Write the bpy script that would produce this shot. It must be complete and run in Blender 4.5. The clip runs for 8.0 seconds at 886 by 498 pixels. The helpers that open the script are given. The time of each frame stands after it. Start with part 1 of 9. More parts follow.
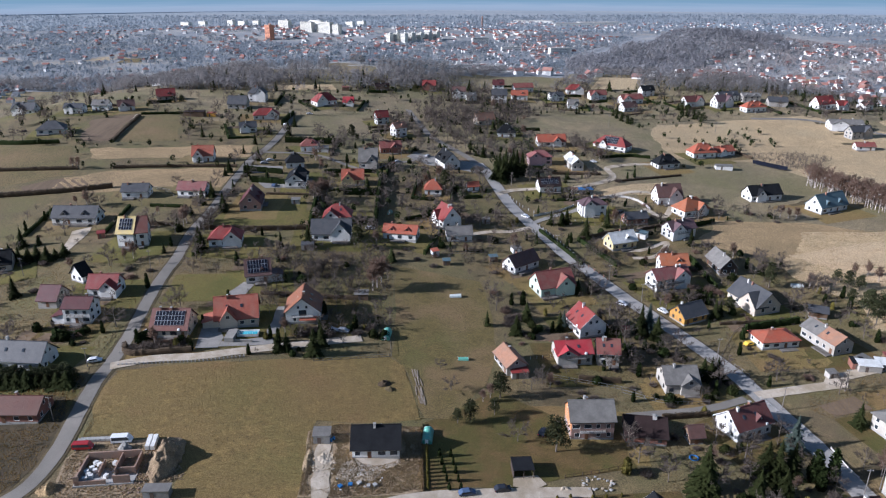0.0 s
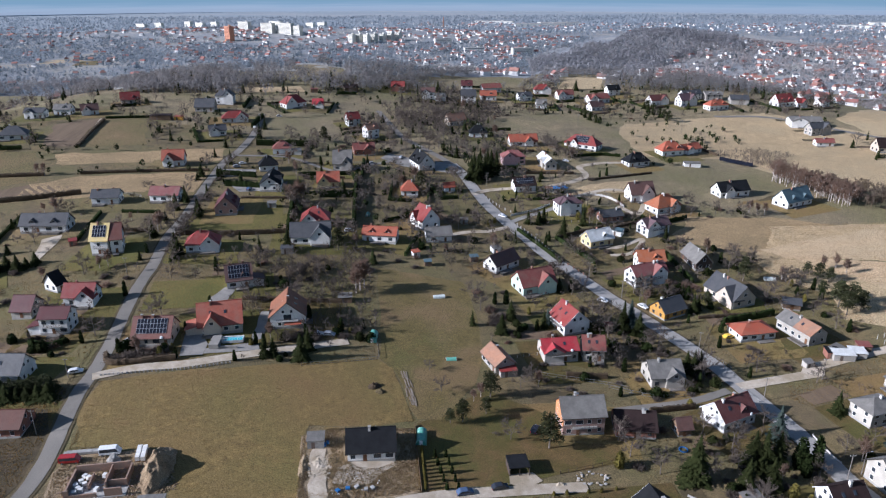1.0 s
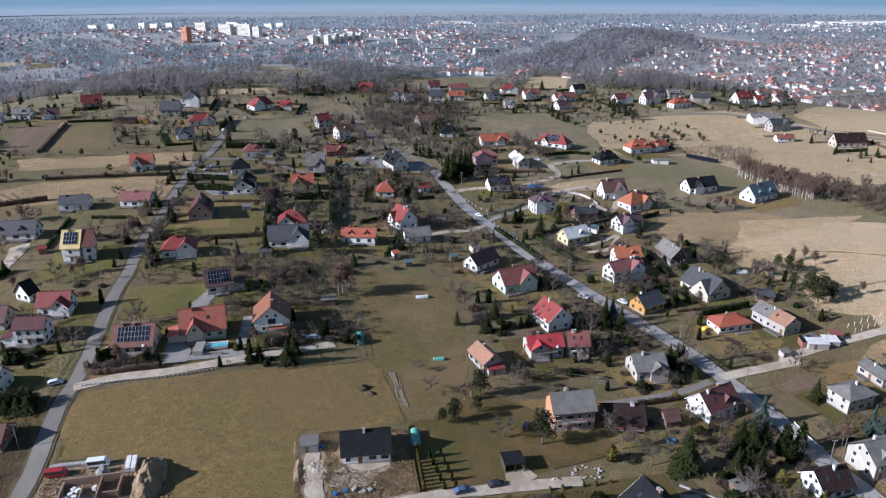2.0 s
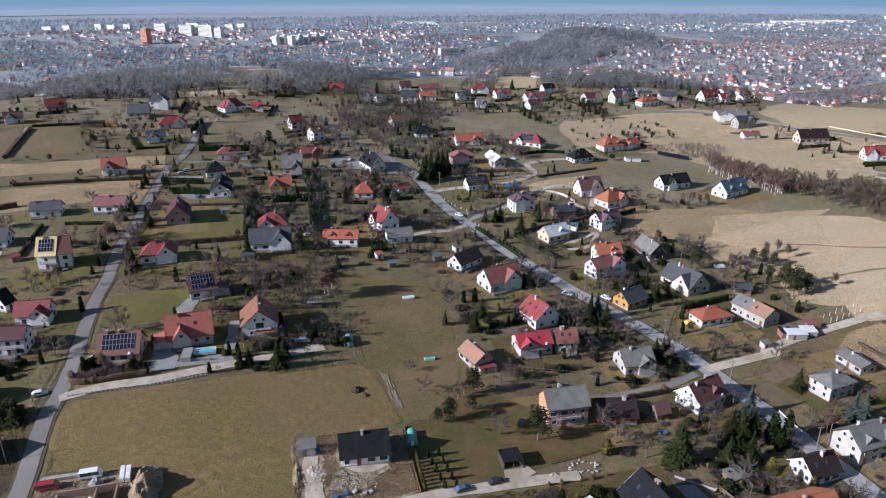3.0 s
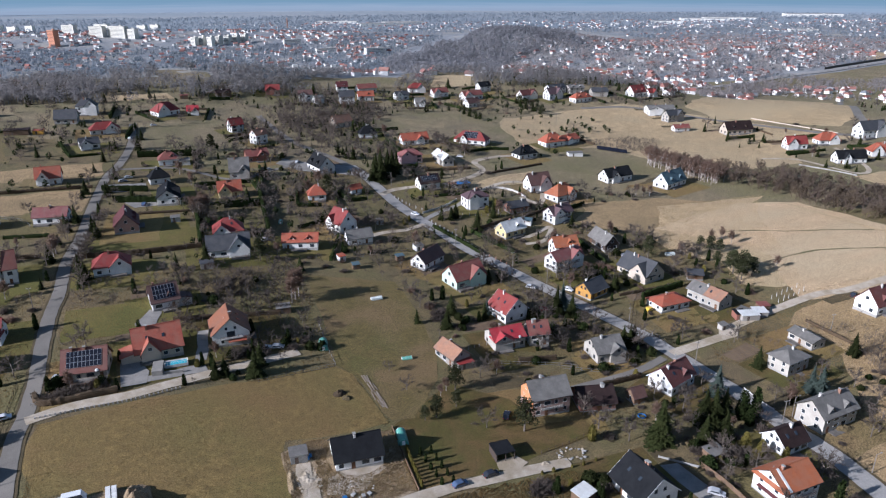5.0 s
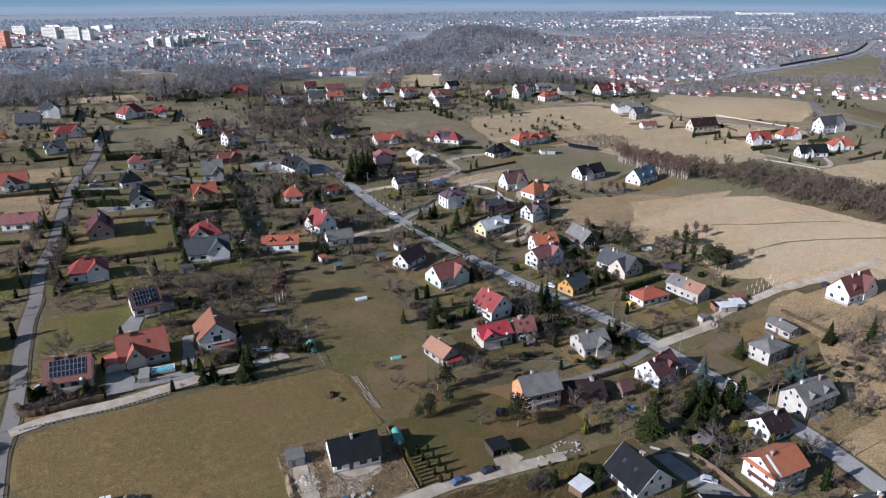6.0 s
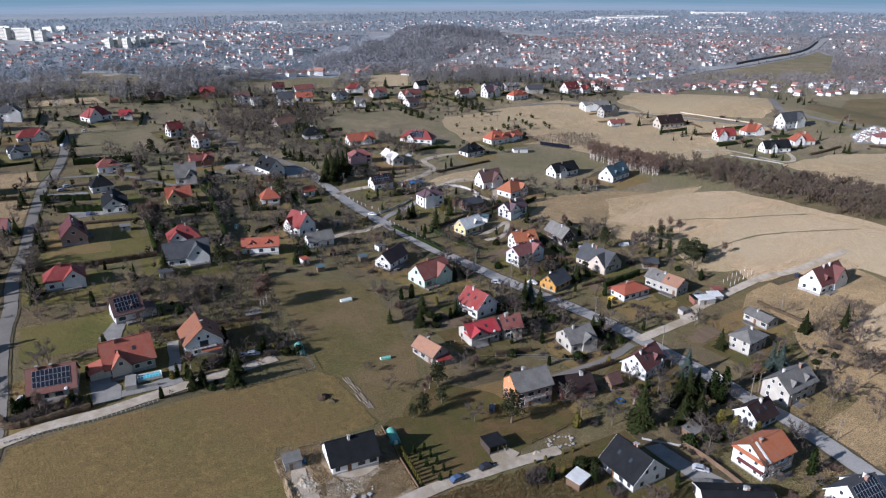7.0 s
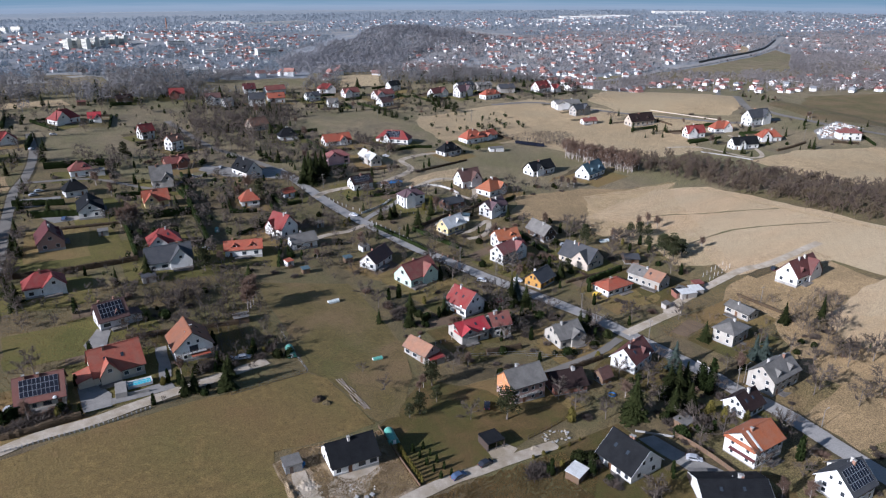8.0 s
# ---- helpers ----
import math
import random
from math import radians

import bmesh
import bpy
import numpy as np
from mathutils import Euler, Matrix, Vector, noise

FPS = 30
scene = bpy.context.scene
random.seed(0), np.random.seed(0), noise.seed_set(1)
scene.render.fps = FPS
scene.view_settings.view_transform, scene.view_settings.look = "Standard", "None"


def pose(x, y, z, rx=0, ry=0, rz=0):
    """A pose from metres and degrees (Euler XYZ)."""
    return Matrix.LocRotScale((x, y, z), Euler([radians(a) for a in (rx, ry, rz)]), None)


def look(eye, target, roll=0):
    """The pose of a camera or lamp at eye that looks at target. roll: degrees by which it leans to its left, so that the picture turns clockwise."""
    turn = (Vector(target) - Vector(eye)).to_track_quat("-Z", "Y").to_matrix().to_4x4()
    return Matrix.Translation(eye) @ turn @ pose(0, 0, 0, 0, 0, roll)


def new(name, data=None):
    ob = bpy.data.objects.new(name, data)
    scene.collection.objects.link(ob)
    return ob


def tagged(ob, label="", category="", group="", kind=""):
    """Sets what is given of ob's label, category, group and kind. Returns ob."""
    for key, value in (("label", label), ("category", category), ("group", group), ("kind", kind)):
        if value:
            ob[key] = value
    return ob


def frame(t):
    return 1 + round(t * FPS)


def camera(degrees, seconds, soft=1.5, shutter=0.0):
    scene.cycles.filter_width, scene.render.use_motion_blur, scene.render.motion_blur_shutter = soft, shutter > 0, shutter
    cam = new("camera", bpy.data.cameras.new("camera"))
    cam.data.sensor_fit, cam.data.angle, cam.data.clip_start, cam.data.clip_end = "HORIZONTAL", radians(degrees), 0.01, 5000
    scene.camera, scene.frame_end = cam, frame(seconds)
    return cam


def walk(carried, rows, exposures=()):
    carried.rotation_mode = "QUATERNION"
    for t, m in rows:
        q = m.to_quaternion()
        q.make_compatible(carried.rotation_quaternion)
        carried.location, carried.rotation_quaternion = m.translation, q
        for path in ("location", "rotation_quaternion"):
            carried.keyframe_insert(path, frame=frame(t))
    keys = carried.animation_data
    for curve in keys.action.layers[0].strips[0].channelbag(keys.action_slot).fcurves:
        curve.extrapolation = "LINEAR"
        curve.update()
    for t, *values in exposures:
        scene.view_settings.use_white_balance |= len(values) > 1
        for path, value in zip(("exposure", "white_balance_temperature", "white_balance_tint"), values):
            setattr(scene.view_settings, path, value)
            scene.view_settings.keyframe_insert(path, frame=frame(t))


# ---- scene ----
cam = camera(65.07, 8.0, soft=1.2)
PATH = [
    (0.0, -0.00, 0.00, 117.60, -21.011, 0.017, -0.000),
    (0.5, -3.68, -0.20, 117.77, -20.995, 0.016, -1.423),
    (1.0, -7.40, -0.27, 117.90, -20.964, 0.014, -3.202),
    (1.5, -11.17, -0.26, 117.96, -20.949, 0.011, -4.970),
    (3.0, -22.71, 0.36, 118.16, -20.926, -0.007, -9.522),
    (3.5, -26.63, 0.72, 118.28, -20.930, -0.006, -11.352),
    (4.0, -30.47, 1.18, 118.37, -20.944, -0.028, -13.070),
    (4.5, -34.35, 1.82, 118.36, -20.968, -0.021, -14.546),
    (6.0, -45.77, 4.17, 118.39, -21.019, -0.023, -19.146),
    (6.5, -49.64, 5.14, 118.46, -21.036, -0.010, -20.868),
    (7.0, -53.46, 6.26, 118.43, -21.035, 0.004, -22.345),
    (7.5, -57.26, 7.32, 118.61, -21.060, 0.035, -23.831),
    (8.0, -60.99, 8.62, 118.61, -21.063, 0.051, -25.275),
]
walk(cam, [(t, pose(x, y, z, 90 + pitch, 0, yaw) @ pose(0, 0, 0, 0, 0, roll)) for t, x, y, z, pitch, roll, yaw in PATH], [(0.0, 0.30, 5080, 14), (8.0, 0.14, 5110, 14)])

# ---- light ----
SUN_AZ, SUN_EL = radians(190), radians(25)
world = bpy.data.worlds.new("sky")
scene.world = world
world.use_nodes = True
wn = world.node_tree.nodes
sky = wn.new("ShaderNodeTexSky")
sky.sky_type, sky.sun_disc = "NISHITA", False
sky.sun_elevation, sky.sun_rotation = SUN_EL, radians(260)
sky.air_density, sky.dust_density = 1.25, 0.8
wn["Background"].inputs["Strength"].default_value = 0.066
world.node_tree.links.new(sky.outputs[0], wn["Background"].inputs["Color"])
lamp = bpy.data.lights.new("sun", "SUN")
lamp.energy, lamp.angle, lamp.color = 7.0, radians(0.6), (1.0, 0.880, 0.750)
sun = new("sun", lamp)
sun.matrix_world = look((math.cos(SUN_AZ) * 300, math.sin(SUN_AZ) * 300, 300 * math.tan(SUN_EL)), (0, 0, 0))
scene.view_settings.exposure = 0.0

# ---- materials ----
MATS = {}


def rgb(c):
    return (*c, 1.0)


def material(name, a, b, scale=1.0, rough=0.85, c=None, big=0.12, bump=0.15, fine=6.0, vary=0.12, stretch=(1, 1, 1), metal=0.0, spec=0.3, grit=0.8, d=None, wide=0.3):
    """Two colours mixed by grain, a third by broad patches, and a fine relief. World-sized through object coordinates."""
    if name in MATS:
        return MATS[name]
    m = bpy.data.materials.new(name)
    m.use_nodes = True
    n, l = m.node_tree.nodes, m.node_tree.links
    bsdf = n["Principled BSDF"]
    bsdf.inputs["Roughness"].default_value, bsdf.inputs["Metallic"].default_value = rough, metal
    bsdf.inputs["Specular IOR Level"].default_value = spec
    co, mp = n.new("ShaderNodeTexCoord"), n.new("ShaderNodeMapping")
    mp.inputs["Scale"].default_value = stretch
    l.new(co.outputs["Object"], mp.inputs[0])

    def noise_at(s, detail=4.0, rough_=0.6):
        t = n.new("ShaderNodeTexNoise")
        t.inputs["Scale"].default_value, t.inputs["Detail"].default_value, t.inputs["Roughness"].default_value = s, detail, rough_
        l.new(mp.outputs[0], t.inputs["Vector"])
        return t.outputs["Fac"]

    def ramp(src, lo, hi):
        r = n.new("ShaderNodeMapRange")
        r.inputs[1].default_value, r.inputs[2].default_value = lo, hi
        l.new(src, r.inputs[0])
        return r.outputs[0]

    def mix(f, x, y):
        k = n.new("ShaderNodeMix")
        k.data_type = "RGBA"
        l.new(f, k.inputs[0])
        for s, v in ((6, x), (7, y)):
            if isinstance(v, tuple):
                k.inputs[s].default_value = rgb(v)
            else:
                l.new(v, k.inputs[s])
        return k.outputs[2]

    grain = noise_at(scale)
    col = mix(ramp(grain, 0.35, 0.65), a, b)
    if c:
        col = mix(ramp(noise_at(scale * big, 5.0), 0.42, 0.66), col, c)
    if d:
        col = mix(ramp(noise_at(scale * big * wide, 6.0, 0.65), 0.44, 0.6), col, d)
    speck = noise_at(scale * fine, 3.0, 0.7)
    h = n.new("ShaderNodeHueSaturation")
    info = n.new("ShaderNodeObjectInfo")
    v1, v2 = n.new("ShaderNodeMapRange"), n.new("ShaderNodeMath")
    v1.inputs[3].default_value, v1.inputs[4].default_value = 1 - vary, 1 + vary
    l.new(info.outputs["Random"], v1.inputs[0])
    v2.operation = "MULTIPLY"
    l.new(v1.outputs[0], v2.inputs[0])
    l.new(ramp(speck, 0.0, 1.0), v2.inputs[1])
    v3 = n.new("ShaderNodeMath")
    v3.operation, v3.inputs[1].default_value, v3.inputs[2].default_value = "MULTIPLY_ADD", grit, 1 - grit / 2
    l.new(ramp(speck, 0.25, 0.75) if grit > 0.8 else ramp(speck, 0.0, 1.0), v3.inputs[0])
    v4 = n.new("ShaderNodeMath")
    v4.operation = "MULTIPLY"
    l.new(v1.outputs[0], v4.inputs[0])
    l.new(v3.outputs[0], v4.inputs[1])
    l.new(v4.outputs[0], h.inputs["Value"])
    l.new(col, h.inputs["Color"])
    l.new(h.outputs[0], bsdf.inputs["Base Color"])
    if bump:
        bp = n.new("ShaderNodeBump")
        bp.inputs["Strength"].default_value, bp.inputs["Distance"].default_value = bump, 0.5 / max(scale * fine, 0.1)
        l.new(speck, bp.inputs["Height"])
        l.new(bp.outputs[0], bsdf.inputs["Normal"])
    MATS[name] = m
    return m


def tile_material(name, a, b, pitch=0.34, rough=0.6, c=None, spec=0.3):
    """Roof covering: courses across the slope, joints along it, weathered in patches."""
    m = material(name, a, b, 0.9, rough, c, 0.35, 0.0, 9.0, 0.08, spec=spec)
    n, l = m.node_tree.nodes, m.node_tree.links
    co, sep = n.new("ShaderNodeTexCoord"), n.new("ShaderNodeSeparateXYZ")
    l.new(co.outputs["Object"], sep.inputs[0])
    hs = []
    for k, p in ((2, pitch * 0.62), (0, pitch)):
        w = n.new("ShaderNodeMath")
        w.operation, w.inputs[1].default_value = "DIVIDE", p
        l.new(sep.outputs[k], w.inputs[0])
        fr = n.new("ShaderNodeMath")
        fr.operation = "FRACT"
        l.new(w.outputs[0], fr.inputs[0])
        hs.append(fr.outputs[0])
    add = n.new("ShaderNodeMath")
    l.new(hs[0], add.inputs[0])
    l.new(hs[1], add.inputs[1])
    bp = n.new("ShaderNodeBump")
    bp.inputs["Strength"].default_value, bp.inputs["Distance"].default_value = 0.5, 0.05
    l.new(add.outputs[0], bp.inputs["Height"])
    l.new(bp.outputs[0], n["Principled BSDF"].inputs["Normal"])
    return m


def glass_material():
    m = bpy.data.materials.new("window_glass")
    m.use_nodes = True
    p = m.node_tree.nodes["Principled BSDF"]
    p.inputs["Base Color"].default_value, p.inputs["Roughness"].default_value = (0.035, 0.042, 0.052, 1), 0.08
    p.inputs["Specular IOR Level"].default_value = 0.6
    return m


GLASS = glass_material()
ROOF = {
    "red": tile_material("red_tiles", (0.216, 0.031, 0.025), (0.170, 0.027, 0.025), c=(0.180, 0.053, 0.044)),
    "crimson": tile_material("crimson_tiles", (0.345, 0.028, 0.037), (0.284, 0.029, 0.037), c=(0.302, 0.058, 0.058)),
    "maroon": tile_material("maroon_tiles", (0.086, 0.021, 0.022), (0.066, 0.019, 0.020), c=(0.080, 0.031, 0.030)),
    "oldred": tile_material("old_red_sheet", (0.201, 0.061, 0.050), (0.159, 0.052, 0.044), c=(0.184, 0.089, 0.067)),
    "pinkred": tile_material("pinkish_tiles", (0.223, 0.078, 0.071), (0.180, 0.061, 0.057), c=(0.203, 0.104, 0.090)),
    "orange": tile_material("orange_tiles", (0.325, 0.105, 0.042), (0.265, 0.086, 0.038), c=(0.275, 0.115, 0.064)),
    "rustorange": tile_material("weathered_orange_tiles", (0.245, 0.098, 0.048), (0.200, 0.080, 0.042), c=(0.185, 0.092, 0.060)),
    "orangered": tile_material("orange_red_tiles", (0.318, 0.080, 0.042), (0.258, 0.067, 0.038), c=(0.258, 0.097, 0.059)),
    "redorange": tile_material("brick_red_tiles", (0.310, 0.084, 0.050), (0.249, 0.067, 0.042), c=(0.258, 0.101, 0.067)),
    "terra": tile_material("terracotta_tiles", (0.300, 0.160, 0.098), (0.250, 0.130, 0.080), c=(0.225, 0.140, 0.098)),
    "rbrown": tile_material("red_brown_tiles", (0.171, 0.065, 0.046), (0.136, 0.052, 0.040), c=(0.149, 0.073, 0.057)),
    "russet": tile_material("russet_tiles", (0.092, 0.030, 0.017), (0.074, 0.024, 0.014), c=(0.082, 0.034, 0.022)),
    "brownred": tile_material("brown_red_tiles", (0.126, 0.043, 0.034), (0.099, 0.034, 0.029), c=(0.112, 0.050, 0.044)),
    "brown": tile_material("brown_tiles", (0.117, 0.062, 0.050), (0.086, 0.048, 0.039), c=(0.108, 0.066, 0.058)),
    "purple": tile_material("purple_brown_tiles", (0.109, 0.064, 0.072), (0.085, 0.051, 0.059), c=(0.101, 0.072, 0.072)),
    "darkbrown": tile_material("dark_brown_sheet", (0.030, 0.018, 0.017), (0.022, 0.014, 0.013), rough=0.75, c=(0.034, 0.022, 0.020), spec=0.15),
    "dark": tile_material("graphite_tiles", (0.012, 0.013, 0.015), (0.009, 0.0095, 0.011), rough=0.8, c=(0.015, 0.016, 0.018), spec=0.12),
    "grey": tile_material("grey_tiles", (0.06, 0.062, 0.068), (0.045, 0.047, 0.052), c=(0.07, 0.07, 0.073)),
    "lgrey": tile_material("light_grey_sheet", (0.178, 0.168, 0.152), (0.140, 0.132, 0.122), c=(0.115, 0.108, 0.098)),
    "white": tile_material("pale_sheet", (0.62, 0.62, 0.60), (0.53, 0.53, 0.51), c=(0.46, 0.45, 0.42)),
    "teal": tile_material("blue_grey_sheet", (0.085, 0.13, 0.155), (0.07, 0.11, 0.13), c=(0.09, 0.13, 0.14)),
    "yellow": tile_material("yellow_sheet", (0.60, 0.46, 0.17), (0.54, 0.41, 0.16), c=(0.5, 0.40, 0.2)),
}
WALL = {
    "white": material("white_render", (0.73, 0.72, 0.695), (0.67, 0.66, 0.635), 0.5, 0.9, (0.57, 0.555, 0.52), 0.4, 0.05, 12, 0.13),
    "offwhite": material("weathered_render", (0.43, 0.40, 0.35), (0.37, 0.345, 0.30), 0.5, 0.9, (0.31, 0.285, 0.25), 0.4, 0.05, 12, 0.06),
    "beige": material("beige_render", (0.52, 0.45, 0.35), (0.47, 0.40, 0.32), 0.5, 0.9, (0.42, 0.36, 0.3), 0.4, 0.05, 12, 0.05),
    "plaster": material("old_plaster", (0.40, 0.37, 0.33), (0.33, 0.31, 0.28), 0.6, 0.9, (0.27, 0.25, 0.22), 0.4, 0.1, 10, 0.06),
    "brick": material("red_brick", (0.20, 0.085, 0.06), (0.26, 0.115, 0.08), 2.2, 0.9, (0.17, 0.09, 0.07), 0.2, 0.2, 5, 0.06),
    "brickp": material("pale_brick", (0.34, 0.22, 0.18), (0.28, 0.18, 0.15), 2.2, 0.9, (0.30, 0.22, 0.19), 0.2, 0.2, 5, 0.06),
    "pink": material("pink_render", (0.48, 0.32, 0.32), (0.43, 0.29, 0.29), 0.5, 0.9, None, 0.4, 0.05, 12, 0.05),
    "mint": material("mint_render", (0.48, 0.58, 0.48), (0.44, 0.53, 0.44), 0.5, 0.9, None, 0.4, 0.05, 12, 0.04),
    "yellow": material("yellow_boards", (0.66, 0.36, 0.06), (0.6, 0.32, 0.05), 1.4, 0.7, None, 0.4, 0.1, 8, 0.04, stretch=(6, 6, 0.4)),
    "ochre": material("ochre_boards", (0.46, 0.25, 0.05), (0.38, 0.20, 0.04), 1.2, 0.85, (0.34, 0.19, 0.06), 0.4),
    "yellowp": material("pale_yellow_render", (0.62, 0.50, 0.26), (0.57, 0.46, 0.24), 0.5, 0.9, None, 0.4, 0.05, 12, 0.04),
    "wood": material("brown_boards", (0.17, 0.11, 0.07), (0.12, 0.08, 0.05), 1.6, 0.85, None, 0.3, 0.2, 6, 0.1, stretch=(5, 5, 0.5)),
    "darkwood": material("dark_boards", (0.07, 0.05, 0.04), (0.045, 0.035, 0.03), 1.6, 0.85, None, 0.3, 0.2, 6, 0.1, stretch=(5, 5, 0.5)),
}
FRAME = material("white_frames", (0.74, 0.74, 0.72), (0.68, 0.68, 0.66), 3, 0.5, bump=0)
DARKFRAME = material("dark_frames", (0.04, 0.035, 0.03), (0.03, 0.028, 0.026), 3, 0.5, bump=0)
DOORM = material("door_wood", (0.16, 0.08, 0.04), (0.12, 0.06, 0.03), 3, 0.6, bump=0.1)
BRICKM = material("chimney_brick", (0.30, 0.15, 0.10), (0.36, 0.20, 0.14), 4, 0.9, (0.2, 0.13, 0.1), 0.3, 0.2)
STONEM = material("chimney_render", (0.6, 0.58, 0.54), (0.5, 0.48, 0.45), 3, 0.9, (0.36, 0.34, 0.32), 0.3, 0.1)
CONC = material("concrete", (0.36, 0.35, 0.33), (0.30, 0.29, 0.27), 0.8, 0.9, (0.25, 0.24, 0.22), 0.3, 0.1, 8)
METAL = material("zinc_sheet", (0.40, 0.42, 0.44), (0.34, 0.36, 0.38), 1.2, 0.45, (0.26, 0.26, 0.26), 0.4, 0.05, 8, 0.1, metal=0.6)
SOLARM = material("solar_cell", (0.014, 0.015, 0.022), (0.018, 0.019, 0.028), 2, 0.2, bump=0, spec=0.4)
RAILM = material("rail_paint", (0.12, 0.09, 0.07), (0.09, 0.07, 0.06), 3, 0.6, bump=0)
SOIL = material("bare_soil", (0.315, 0.238, 0.148), (0.205, 0.154, 0.094), 0.45, 0.95, (0.200, 0.145, 0.078), 0.5, 0.8, 9, 0.1, grit=1.4)
ASPHALT = material("worn_asphalt", (0.182, 0.166, 0.142), (0.150, 0.137, 0.119), 0.35, 0.9, (0.220, 0.199, 0.170), 0.25, 0.1, 12, 0.02)
PALEASPHALT = material("bleached_asphalt", (0.285, 0.272, 0.252), (0.240, 0.229, 0.213), 0.2, 0.9, (0.325, 0.308, 0.284), 0.25, 0.1, 12, 0.02)
GRAVEL = material("pale_gravel", (0.481, 0.413, 0.322), (0.384, 0.323, 0.250), 0.6, 0.95, (0.300, 0.245, 0.166), 0.3, 0.4, 9, 0.05)
PAVING = material("grey_paving", (0.245, 0.23, 0.21), (0.20, 0.188, 0.17), 0.8, 0.9, (0.28, 0.262, 0.235), 0.3, 0.1, 9, 0.05)
TERRACE = material("brown_grey_slabs", (0.17, 0.155, 0.14), (0.13, 0.12, 0.11), 0.9, 0.9, (0.10, 0.088, 0.072), 0.5, 0.1, 9, 0.15)
FIELD = material("dry_meadow", (0.228, 0.160, 0.056), (0.150, 0.106, 0.038), 0.5, 0.95, (0.140, 0.124, 0.037), 0.12, 1.0, 5, 0.02, grit=1.2, d=(0.196, 0.128, 0.050), wide=0.5)
LAWN = material("winter_lawn", (0.106, 0.076, 0.022), (0.073, 0.054, 0.0155), 0.5, 0.95, (0.138, 0.088, 0.034), 0.3, 0.9, 9, 0.06, grit=1.7, d=(0.082, 0.074, 0.018), wide=0.4)
MOWN = material("mown_tan_lawn", (0.162, 0.122, 0.042), (0.112, 0.088, 0.029), 0.5, 0.95, (0.106, 0.102, 0.028), 0.16, 1.0, 6, 0.05, grit=1.5, d=(0.186, 0.128, 0.058), wide=0.5)
OLIVE = material("olive_lawn", (0.136, 0.114, 0.029), (0.102, 0.089, 0.022), 0.4, 0.95, (0.158, 0.118, 0.039), 0.25, 0.9, 9, 0.1, grit=1.5, d=(0.098, 0.091, 0.021), wide=0.5)
GREENF = material("green_field", (0.141, 0.113, 0.045), (0.112, 0.092, 0.036), 0.12, 0.95, (0.182, 0.125, 0.059), 0.25, 0.7, 16, 0.06, grit=1.8)
STRAW = material("straw_field", (0.372, 0.262, 0.135), (0.280, 0.198, 0.100), 0.3, 0.95, (0.230, 0.166, 0.084), 0.14, 0.9, 8, 0.06, grit=1.8)
TILLED = material("tilled_earth", (0.156, 0.111, 0.068), (0.125, 0.087, 0.054), 0.3, 0.95, (0.177, 0.125, 0.077), 0.2, 0.6, 8, 0.06, stretch=(2.5, 0.3, 1))
PLOUGH = material("pale_stubble", (0.493, 0.360, 0.214), (0.410, 0.294, 0.168), 0.22, 0.95, (0.345, 0.250, 0.138), 0.10, 0.6, 14, 0.05, stretch=(0.5, 1.6, 1), grit=1.8, d=(0.43, 0.335, 0.205), wide=0.5)
BRUSH = material("rough_grass", (0.122, 0.090, 0.044), (0.086, 0.066, 0.032), 0.5, 0.95, (0.070, 0.056, 0.029), 0.25, 0.8, 9, 0.05, grit=1.3)
ROUGH = material("brambly_ground", (0.088, 0.063, 0.032), (0.060, 0.046, 0.024), 0.5, 0.95, (0.050, 0.040, 0.022), 0.25, 0.8, 9, 0.05, grit=1.3)
GARDEN = material("garden_ground", (0.186, 0.139, 0.064), (0.122, 0.096, 0.044), 0.4, 0.95, (0.104, 0.076, 0.048), 0.2, 1.0, 7, 0.04, grit=1.5, d=(0.132, 0.113, 0.046), wide=0.5)
BARK = material("grey_bark", (0.17, 0.14, 0.115), (0.125, 0.105, 0.088), 2.5, 0.9, None, 0.3, 0.2, 6, 0.2)
BIRCHB = material("birch_bark", (0.50, 0.45, 0.40), (0.36, 0.31, 0.28), 2.5, 0.8, (0.12, 0.1, 0.09), 0.6, 0.1, 6, 0.1)
TWIG = material("brown_twigs", (0.155, 0.126, 0.104), (0.112, 0.091, 0.077), 1.0, 0.9, None, 0.3, 0, 6, 0.25)
REDTWIG = material("reddish_twigs", (0.235, 0.160, 0.118), (0.180, 0.122, 0.092), 1.0, 0.9, None, 0.3, 0, 6, 0.15)
# Far trees: haze is painted into these base colours as paler, greyer tones
HAZED_HILLTWIG = material("hazed_hill_wood", (0.365, 0.355, 0.366), (0.302, 0.296, 0.308), 0.03, 0.95, (0.256, 0.253, 0.268), 0.3, 0, 6, 0.1)
HAZED_MIDTWIG = material("hazed_brown_wood", (0.262, 0.248, 0.248), (0.210, 0.200, 0.202), 0.03, 0.95, (0.225, 0.205, 0.188), 0.3, 0, 6, 0.1)
HAZED_ESTATETWIG = material("hazed_estate_wood", (0.385, 0.345, 0.328), (0.318, 0.288, 0.278), 0.03, 0.95, (0.270, 0.248, 0.246), 0.3, 0, 6, 0.1)
HAZED_TWIG = material("hazed_bare_wood", (0.300, 0.334, 0.368), (0.260, 0.291, 0.326), 0.03, 0.95, (0.220, 0.249, 0.283), 0.3, 0, 6, 0.1)
HAZED_FIR = material("hazed_evergreen_needles", (0.080, 0.104, 0.112), (0.105, 0.126, 0.132), 0.05, 0.95, None, 0.3, 0, 6, 0.1)
NEEDLE = material("spruce_needles", (0.017, 0.022, 0.007), (0.029, 0.033, 0.011), 1.2, 0.85, None, 0.3, 0, 5, 0.3, spec=0.05)
